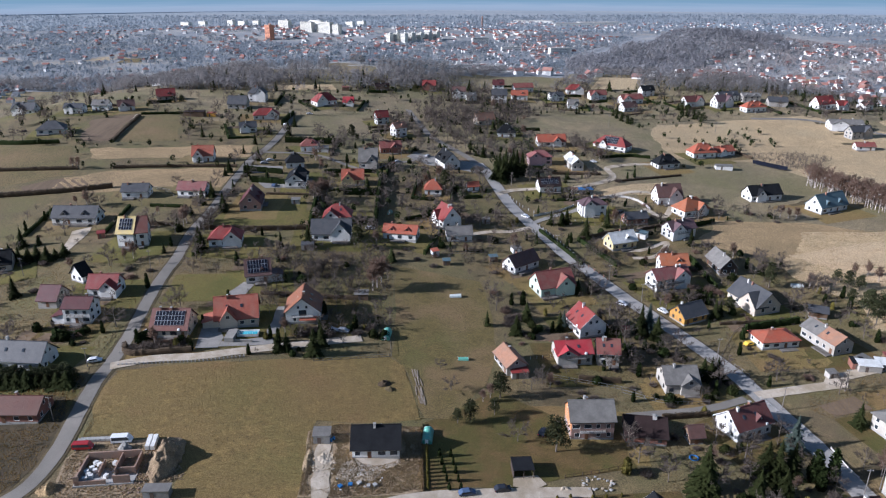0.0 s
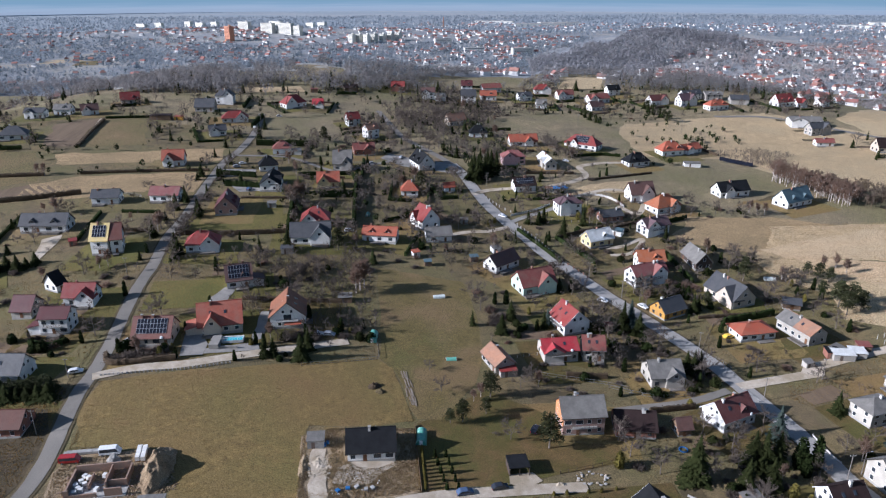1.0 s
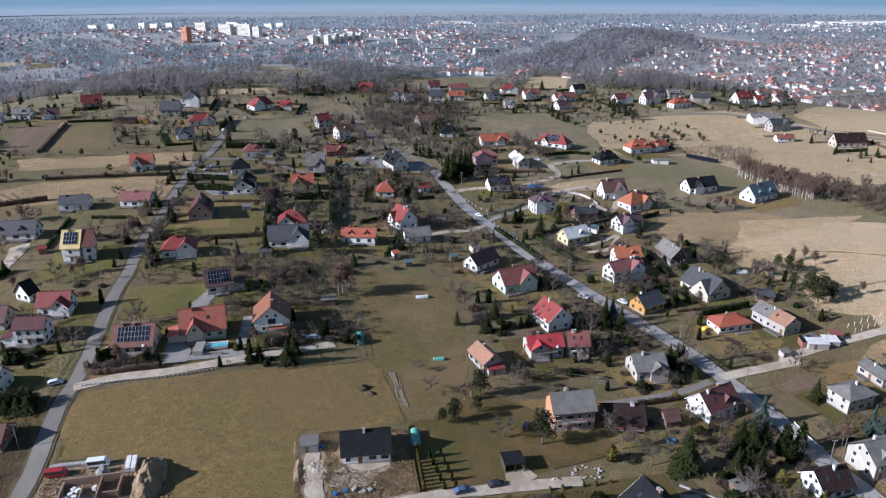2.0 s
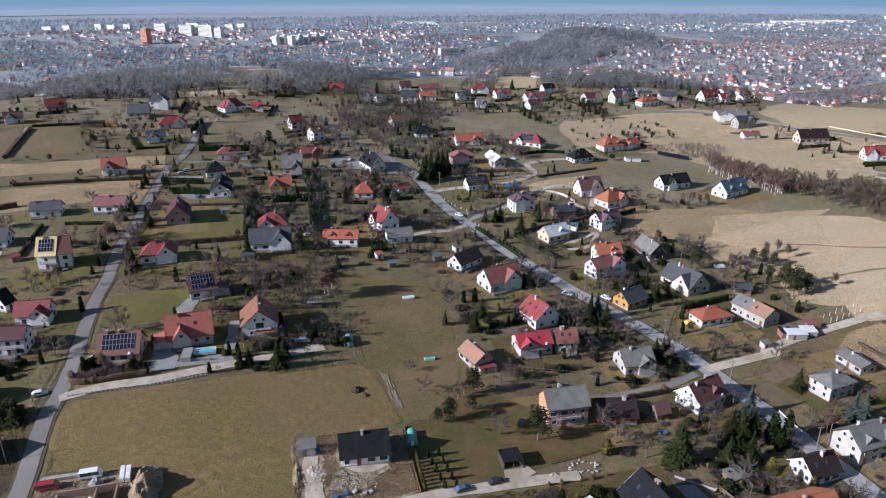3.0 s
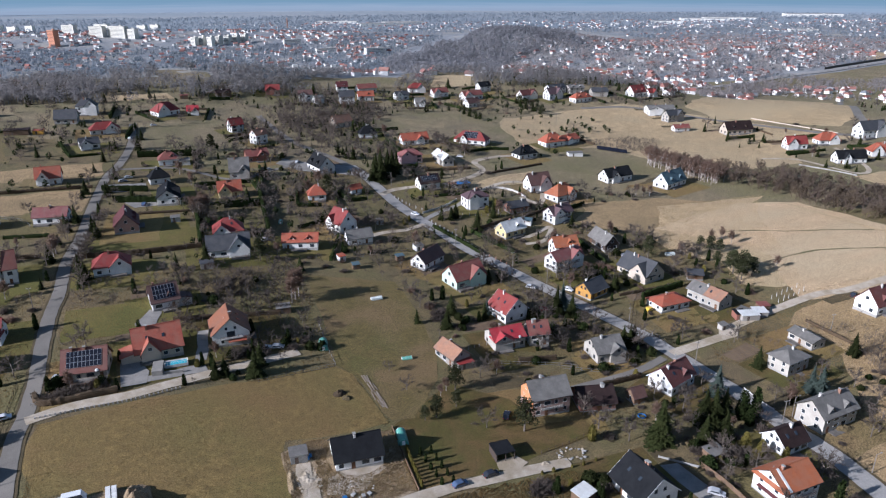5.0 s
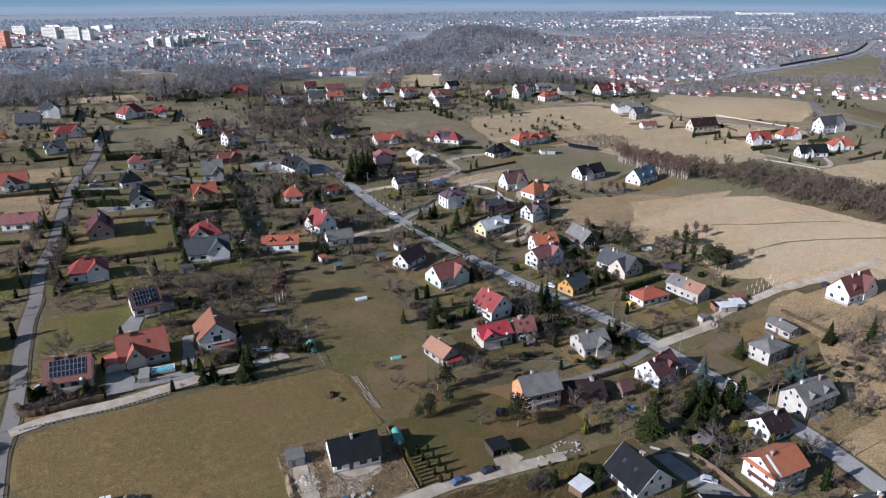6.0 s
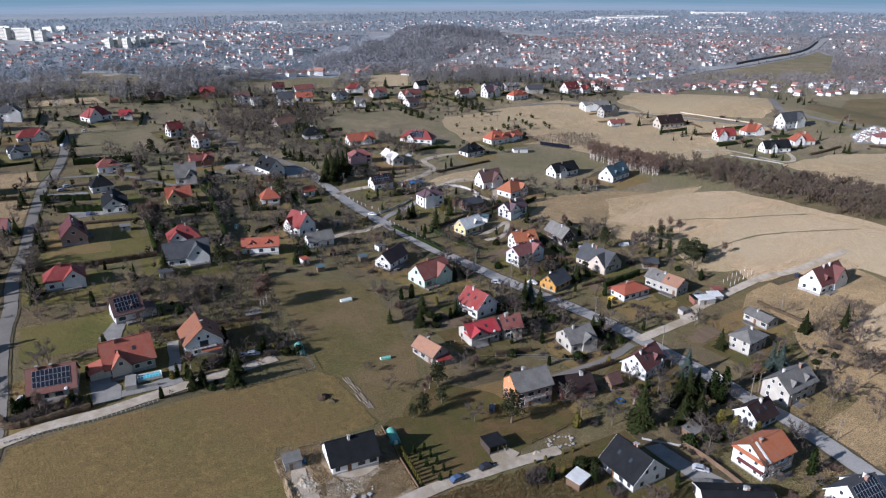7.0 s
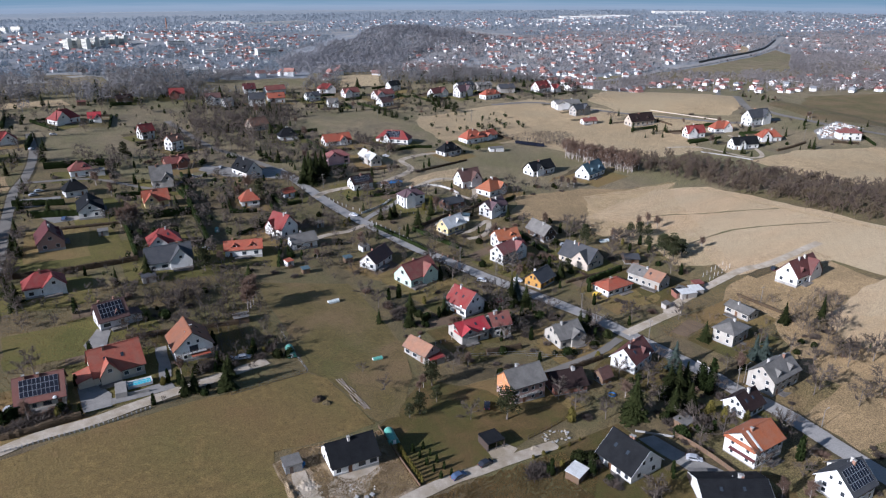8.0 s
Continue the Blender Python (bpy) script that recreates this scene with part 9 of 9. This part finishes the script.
def carport(x, y, turn, L, W, h, roof, label):
    top = tagged(new("carport"), label, "carport")
    top.matrix_basis = Matrix.Translation((x, y, zl(x, y))) @ Matrix.Rotation(radians(turn), 4, "Z")
    bm = bmesh.new()
    box(bm, 0, 0, h, L, W, 0.25)
    part("roof", bm, roof, top)
    for a in (-1, 0, 1):
        for b in (-1, 1):
            bm = bmesh.new()
            box(bm, a * (L / 2 - 0.2), b * (W / 2 - 0.2), -0.3, 0.14, 0.14, h + 0.3)
            part("post", bm, RAILM, top)
    bm = bmesh.new()
    box(bm, 0, W / 2 - 0.1, 0, L - 0.6, 0.06, h - 0.2)
    part("back_panel", bm, WALL["darkwood"], top)
    bm = bmesh.new()
    box(bm, -L / 2 + 0.1, 0, 0, 0.06, W - 0.6, h - 0.2)
    part("side_panel", bm, WALL["darkwood"], top)


carport(*(20.9, 150.1), 3, 5.6, 5.6, 2.6, ROOF["dark"], "dark flat-roofed timber carport on the lawn")
carport(*(63.9, 115.0), -30, 5, 4, 2.4, ROOF["lgrey"], "small grey carport beside a drive")

# pool with a pale rim
top = tagged(new("swimming_pool"), "small turquoise pool with a pale rim and railing", "pool")
px, py = (-66.4, 211.1)
top.matrix_basis = Matrix.Translation((px, py, zl(px, py) + 0.1)) @ Matrix.Rotation(radians(4), 4, "Z")
bm = bmesh.new()
box(bm, 0, 0, 0, 7.0, 3.4, 1.0)
f = max(bm.faces, key=lambda q: q.calc_center_median().z)
bmesh.ops.inset_region(bm, faces=[f], thickness=0.35, depth=0)
bmesh.ops.translate(bm, verts=f.verts, vec=(0, 0, -0.4))
part("rim", bm, STONEM, top)
bm = bmesh.new()
box(bm, 0, 0, 0.55, 6.2, 2.6, 0.15)
part("water", bm, WATER, top)
for i in range(9):
    bm = bmesh.new()
    box(bm, -3.4 + i * 0.85, -1.6, 0.95, 0.06, 0.06, 0.9)
    part("post", bm, FRAME, top)
bm = bmesh.new()
box(bm, 0, -1.6, 1.8, 6.9, 0.06, 0.08)
part("handrail", bm, FRAME, top)
# terrace of grey blocks
for p, L, W, h in (((-71.6, 208.9), 3.2, 6.5, 1.6), ((-68.1, 206.4), 8, 0.5, 1.0)):
    bm = bmesh.new()
    box(bm, 0, 0, -0.3, L, W, h + 0.3)
    bmesh.ops.bevel(bm, geom=bm.edges[:], offset=0.06, segments=1, affect="EDGES")
    o = part("retaining_wall", bm, PAVING)
    o.location = (*p, zl(*p))
    tagged(o, "grey block retaining wall beside the pool", "wall")


# ---- building sites ----
def heap(x, y, sx, sy, h, mat, label, seed=1, name="soil_mound"):
    n, vs, fs = 40, [], []
    for i in range(n + 1):
        for j in range(n + 1):
            u, v = i / n * 2 - 1, j / n * 2 - 1
            X, Y = x + u * sx / 2, y + v * sy / 2
            r = max(0.0, math.hypot(u, v) + 0.28 * noise.noise(Vector((X * 0.3, Y * 0.3, seed))))
            k = max(0.0, 1 - r ** 1.35) * (1 + 0.35 * noise.noise(Vector((u * 2.2 + seed, v * 2.2, 0))))
            rough = 0.75 * noise.noise(Vector((X * 0.55, Y * 0.55, seed))) + 0.4 * noise.noise(Vector((X * 1.3, Y * 1.3, seed))) + 0.16 * noise.noise(Vector((X * 3, Y * 3, seed)))
            vs.append((X, Y, zl(X, Y) - 0.2 + h * k + rough * min(1.0, h * k)))
    for i in range(n):
        for j in range(n):
            a = i * (n + 1) + j
            fs.append((a, a + n + 1, a + n + 2, a + 1))
    o = mesh_object(name, vs, fs, mat)
    return tagged(o, label, "heap", kind="stuff") if name == "brush_heap" else tagged(o, label, "heap")


heap(*(-72.4, 150.0), 8.5, 19, 4.6, DUG, "long heap of dug brown earth", 3)
heap(*(-97.8, 138.9), 6, 5, 1.6, STRAW, "heap of yellow building sand", 5, "sand_mound")
heap(*(-84.6, 153.6), 4.5, 3.6, 1.7, CONC, "heap of grey gravel", 6, "gravel_mound")
heap(*(-31.6, 151.3), 6, 10, 0.7, GRAVEL, "spread heap of pale rubble", 7, "rubble_mound")
heap(*(31.3, 143.8), 4, 2.6, 1.0, GRAVEL, "heap of pale stones", 8, "boulder_mound")
heap(*(-35.6, 151.0), 3, 14, 0.8, SOIL, "low bank of churned soil", 9)
heap(*(-16.4, 184.5), 4, 3, 1.2, BRUSH, "dark heap of cut branches", 10, "brush_heap")
heap(*(-18.3, 187.3), 5, 4, 1.5, HEDGEB, "dark heap of garden waste", 12, "brush_heap")
heap(*(121.7, 135.1), 8, 5, 1.2, BRUSH, "heap of cut branches behind a house", 14, "brush_heap")

site = tagged(new("building_shell"), "half-built house of orange clay blocks without a roof", "construction")
sx, sy = (-85.0, 145.2)
site.matrix_basis = Matrix.Translation((sx, sy, zl(sx, sy))) @ Matrix.Rotation(radians(6), 4, "Z")
bm = bmesh.new()
box(bm, 0, 0, -0.6, 14.5, 10.5, 0.75)
part("foundation", bm, CONC, site)
for x, y, L, W, h in ((-6.8, 0, 0.4, 9.6, 1.6), (6.8, 1.5, 0.4, 6.5, 2.0), (-3, -4.9, 7.2, 0.4, 1.2), (4.5, -4.9, 4.0, 0.4, 2.2), (0, 4.9, 13.2, 0.4, 2.4), (2.2, 1, 0.3, 7, 2.2), (-2, 0.5, 0.3, 5, 1.4), (4.6, -1.2, 4.4, 0.3, 1.8), (-6.2, -4.9, 1.2, 0.4, 2.6)):
    bm = bmesh.new()
    box(bm, x, y, 0.15, L, W, h)
    part("block_wall", bm, CLAYB, site)



def pallet(x, y, mat, label, h=1.1, turn=0):
    top = tagged(new("pallet"), label, "pallet", group="pallets of building blocks")
    top.matrix_basis = Matrix.Translation((x, y, zl(x, y) + 0.05)) @ Matrix.Rotation(radians(turn), 4, "Z")
    bm = bmesh.new()
    box(bm, 0, 0, 0, 1.2, 1.0, 0.14)
    part("base", bm, WALL["wood"], top)
    k = max(1, int(h / 0.35))
    for i in range(k):
        bm = bmesh.new()
        box(bm, 0, 0, 0.14 + i * h / k, 1.12 - 0.04 * (i % 2), 0.94, h / k - 0.015)
        part("block_layer", bm, mat, top)
    return top


for i in range(12):
    a, b = (-78.5, 153.4), (-79.1, 157.4)
    pallet(a[0] + (b[0] - a[0]) * (i // 2) / 5 + (i % 2) * 1.4, a[1] + (b[1] - a[1]) * (i // 2) / 5, BLOCKM, "wrapped pallet of white building blocks", 1.2, 4)
for i in range(16):
    a, b = (-97.9, 156.3), (-88.5, 156.9)
    pallet(a[0] + (b[0] - a[0]) * i / 15, a[1] + (b[1] - a[1]) * i / 15 + (i % 2) * 0.3, CONC, "pallet of grey paving blocks", 0.7, 3)
for i, (dx, dy) in enumerate(((-4.5, -2), (-3.6, -2.6), (-4.8, -3.4), (-3.4, -0.6), (-4.6, 0.4), (-5.4, -1), (-3.2, 1.6), (-4.4, 2.2), (0.2, -2.5), (0.5, 2.2))):
    pallet(sx + dx, sy + dy, BLOCKM, "stack of white building blocks", 0.9, i * 9).location.z += 0.15
for dx, dy in ((0, 0), (2.2, 0.6), (4.6, -0.3), (-2.4, -0.8), (6.2, 0.2)):
    p = (-23.4, 142.4)
    pallet(p[0] + dx, p[1] + dy, CONC if dx > 1 else TARPB, "low pallet of covered building goods", 0.5, dx * 20)
for p, lb in (((-30.0, 159.6), "blue plastic barrel beside the site hut"), ((-30.7, 158.8), "blue plastic barrel beside the site hut"), ((70.4, 164.5), "blue plastic barrel beside a shed")):
    bm = bmesh.new()
    cone(bm, (0, 0, 0), (0, 0, 1.0), 0.4, 0.38, 14)
    o = part("barrel", bm, TARPB)
    o.location = (*p, zl(*p))
    tagged(o, lb, "barrel")
def rubble(poly, n, mat, label, size=(0.1, 0.4), seed=1):
    """Loose broken pieces lying about, past counting."""
    rnd = random.Random(seed)
    vs, fs = [], []
    for x, y in scatter(poly, n, seed, 0.0, False):
        if any((x - hx) ** 2 + (y - hy) ** 2 < (r * 0.9) ** 2 for hx, hy, r in FOOT):
            continue
        o, r, g = len(vs), rnd.uniform(*size), zl(x, y)
        a, k = rnd.uniform(0, 6.3), rnd.uniform(0.5, 1.6)
        for u, v, w in ((-1, -1, -0.2), (1, -1, -0.2), (1, 1, -0.2), (-1, 1, -0.2), (-0.7, -0.7, 0.9), (0.8, -0.6, 0.7), (0.6, 0.8, 1.0), (-0.8, 0.6, 0.6)):
            u, v = u * k * r * rnd.uniform(0.7, 1.2), v * r * rnd.uniform(0.7, 1.2)
            vs.append((x + u * math.cos(a) - v * math.sin(a), y + u * math.sin(a) + v * math.cos(a), g + 0.1 + w * r * 0.7))
        fs += [tuple(o + i for i in q) for q in ((4, 5, 6, 7), (0, 1, 5, 4), (1, 2, 6, 5), (2, 3, 7, 6), (3, 0, 4, 7))]
    return tagged(mesh_object("rubble", vs, fs, mat), label, "rubble", kind="stuff")


rubble([(-36.7, 160.1), (-28.0, 154.9), (-5.9, 153.7), (-5.1, 142.2), (-25.7, 138.3), (-35.5, 138.6)], 420, SOIL, "clods of dug earth round the bungalow", (0.08, 0.24), 31)
rubble([(-28.5, 148.2), (-18.3, 148.5), (-13.6, 145.0), (-19.0, 140.6), (-27.4, 140.2)], 24, BLOCKM, "scattered white building waste", (0.1, 0.3), 32)
rubble([(-35.1, 154.4), (-29.6, 155.9), (-27.9, 146.2), (-32.8, 143.8)], 160, GRAVEL, "pale rubble beside the track", (0.1, 0.4), 33)
rubble([(-95.3, 135.8), (-98.2, 149.4), (-96.0, 154.7), (-73.7, 155.9), (-68.1, 142.4), (-71.7, 135.1)], 420, SOIL, "clods and rubble of a building site", (0.08, 0.28), 34)
rubble([(-93.5, 140.4), (-96.4, 149.4), (-77.0, 152.5), (-71.0, 140.4), (-76.4, 136.6)], 110, CLAYB, "broken clay blocks on a building site", (0.12, 0.35), 35)
rubble([(-78.8, 152.5), (-70.7, 156.0), (-65.3, 142.5), (-72.3, 140.4)], 260, DUG, "clods round the earth heap", (0.1, 0.32), 36)
rubble([(424.0, 360.0), (436.0, 374.0), (481.0, 390.0), (485.0, 371.0), (443.4, 355.0)], 150, BLOCKM, "stacked pale building goods in a yard", (0.4, 1.3), 37)
rubble([(424.0, 360.0), (436.0, 374.0), (481.0, 390.0), (485.0, 371.0), (443.4, 355.0)], 90, CLAYB, "stacked clay building goods in a yard", (0.4, 1.3), 38)
# blue paddling ring
bm = bmesh.new()
vs, fs, n, m = [], [], 28, 8
for i in range(n):
    for j in range(m):
        a, b = 2 * math.pi * i / n, 2 * math.pi * j / m
        vs.append(((1.15 + 0.2 * math.cos(b)) * math.cos(a), (1.15 + 0.2 * math.cos(b)) * math.sin(a), 0.2 + 0.2 * math.sin(b)))
        fs.append((i * m + j, ((i + 1) % n) * m + j, ((i + 1) % n) * m + (j + 1) % m, i * m + (j + 1) % m))
bm.free()
o = mesh_object("paddling_pool", vs, fs, TARPB, smooth=True)
o.location = (*(69.0, 157.5), zl(*(69.0, 157.5)))
tagged(o, "round blue inflatable paddling pool on grass", "paddling pool")
# ring of garden stones
ring = tagged(new("rockery"), "oval ring of pale garden stones", "rockery")
rx, ry = (40.2, 146.2)
ring.location = (rx, ry, zl(rx, ry))
rnd = random.Random(4)
for i in range(30):
    a = 2 * math.pi * i / 30
    bm = bmesh.new()
    bmesh.ops.create_icosphere(bm, subdivisions=1, radius=rnd.uniform(0.2, 0.55), matrix=Matrix.Translation((math.cos(a) * 3.8 + rnd.uniform(-0.7, 0.7), math.sin(a) * 2.2 + rnd.uniform(-0.7, 0.7), 0.1)) @ Matrix.Diagonal((1.2, 0.9, 0.7, 1)))
    for v in bm.verts:
        v.co += Vector((rnd.uniform(-0.1, 0.1), rnd.uniform(-0.1, 0.1), rnd.uniform(-0.08, 0.08)))
    part("stone", bm, CONC if i % 3 else GRAVEL, ring)
# long stacks of timber on the lawn
GREYWOOD = material("weathered_planks", (0.30, 0.25, 0.19), (0.21, 0.17, 0.13), 1.5, 0.9, (0.15, 0.12, 0.09), 0.3, 0.2, 6, 0.2)
st = tagged(new("timber_stack"), "long low stack of grey boards lying on grass", "timber")
a, b = (-10.2, 196.0), (-6.8, 177.4)
for i in range(16):
    bm = bmesh.new()
    u, o = i // 4 / 4, 0.55 * (i % 4) + 0.25 * math.sin(i * 2.1)
    p0 = Vector((a[0] + (b[0] - a[0]) * u + o, a[1] + (b[1] - a[1]) * u))
    p1 = p0 + Vector((b[0] - a[0], b[1] - a[1])) * 0.23 + Vector((0.3 * math.sin(i * 3.7), 0.4 * math.cos(i)))
    z0, z1 = zl(*p0), zl(*p1)
    prism(bm, [(p0.x, p0.y, z0), (p0.x + 0.3, p0.y, z0), (p0.x + 0.3, p0.y, z0 + 0.22), (p0.x, p0.y, z0 + 0.22)], (p1.x - p0.x, p1.y - p0.y, z1 - z0))
    part("board", bm, GREYWOOD, st)
# ground-mounted solar field
for i in range(9):
    a, b = (201.0, 436.6), (214.4, 425.0)
    x, y = a[0] + (b[0] - a[0]) * i / 8, a[1] + (b[1] - a[1]) * i / 8
    t = tagged(new("solar_table"), "dark ground-mounted solar panel table on a slope", "solar panel", group="solar panel tables")
    t.matrix_basis = Matrix.Translation((x, y, zl(x, y))) @ Matrix.Rotation(radians(-20), 4, "Z")
    bm = bmesh.new()
    prism(bm, [(-1.7, -1.5, 0.6), (-1.7, 1.5, 2.2), (-1.7, 1.5, 2.28), (-1.7, -1.5, 0.68)], (3.4, 0, 0))
    part("panel", bm, SOLARM, t)
    for s in (-1.6, 1.6):
        bm = bmesh.new()
        box(bm, s, 0.9, -0.3, 0.1, 0.1, 2.2)
        part("leg", bm, METAL, t)
        bm = bmesh.new()
        box(bm, s, -1.0, -0.3, 0.1, 0.1, 1.2)
        part("leg", bm, METAL, t)
# far backdrop: the hazy plain and hills beyond the town, haze painted as glow
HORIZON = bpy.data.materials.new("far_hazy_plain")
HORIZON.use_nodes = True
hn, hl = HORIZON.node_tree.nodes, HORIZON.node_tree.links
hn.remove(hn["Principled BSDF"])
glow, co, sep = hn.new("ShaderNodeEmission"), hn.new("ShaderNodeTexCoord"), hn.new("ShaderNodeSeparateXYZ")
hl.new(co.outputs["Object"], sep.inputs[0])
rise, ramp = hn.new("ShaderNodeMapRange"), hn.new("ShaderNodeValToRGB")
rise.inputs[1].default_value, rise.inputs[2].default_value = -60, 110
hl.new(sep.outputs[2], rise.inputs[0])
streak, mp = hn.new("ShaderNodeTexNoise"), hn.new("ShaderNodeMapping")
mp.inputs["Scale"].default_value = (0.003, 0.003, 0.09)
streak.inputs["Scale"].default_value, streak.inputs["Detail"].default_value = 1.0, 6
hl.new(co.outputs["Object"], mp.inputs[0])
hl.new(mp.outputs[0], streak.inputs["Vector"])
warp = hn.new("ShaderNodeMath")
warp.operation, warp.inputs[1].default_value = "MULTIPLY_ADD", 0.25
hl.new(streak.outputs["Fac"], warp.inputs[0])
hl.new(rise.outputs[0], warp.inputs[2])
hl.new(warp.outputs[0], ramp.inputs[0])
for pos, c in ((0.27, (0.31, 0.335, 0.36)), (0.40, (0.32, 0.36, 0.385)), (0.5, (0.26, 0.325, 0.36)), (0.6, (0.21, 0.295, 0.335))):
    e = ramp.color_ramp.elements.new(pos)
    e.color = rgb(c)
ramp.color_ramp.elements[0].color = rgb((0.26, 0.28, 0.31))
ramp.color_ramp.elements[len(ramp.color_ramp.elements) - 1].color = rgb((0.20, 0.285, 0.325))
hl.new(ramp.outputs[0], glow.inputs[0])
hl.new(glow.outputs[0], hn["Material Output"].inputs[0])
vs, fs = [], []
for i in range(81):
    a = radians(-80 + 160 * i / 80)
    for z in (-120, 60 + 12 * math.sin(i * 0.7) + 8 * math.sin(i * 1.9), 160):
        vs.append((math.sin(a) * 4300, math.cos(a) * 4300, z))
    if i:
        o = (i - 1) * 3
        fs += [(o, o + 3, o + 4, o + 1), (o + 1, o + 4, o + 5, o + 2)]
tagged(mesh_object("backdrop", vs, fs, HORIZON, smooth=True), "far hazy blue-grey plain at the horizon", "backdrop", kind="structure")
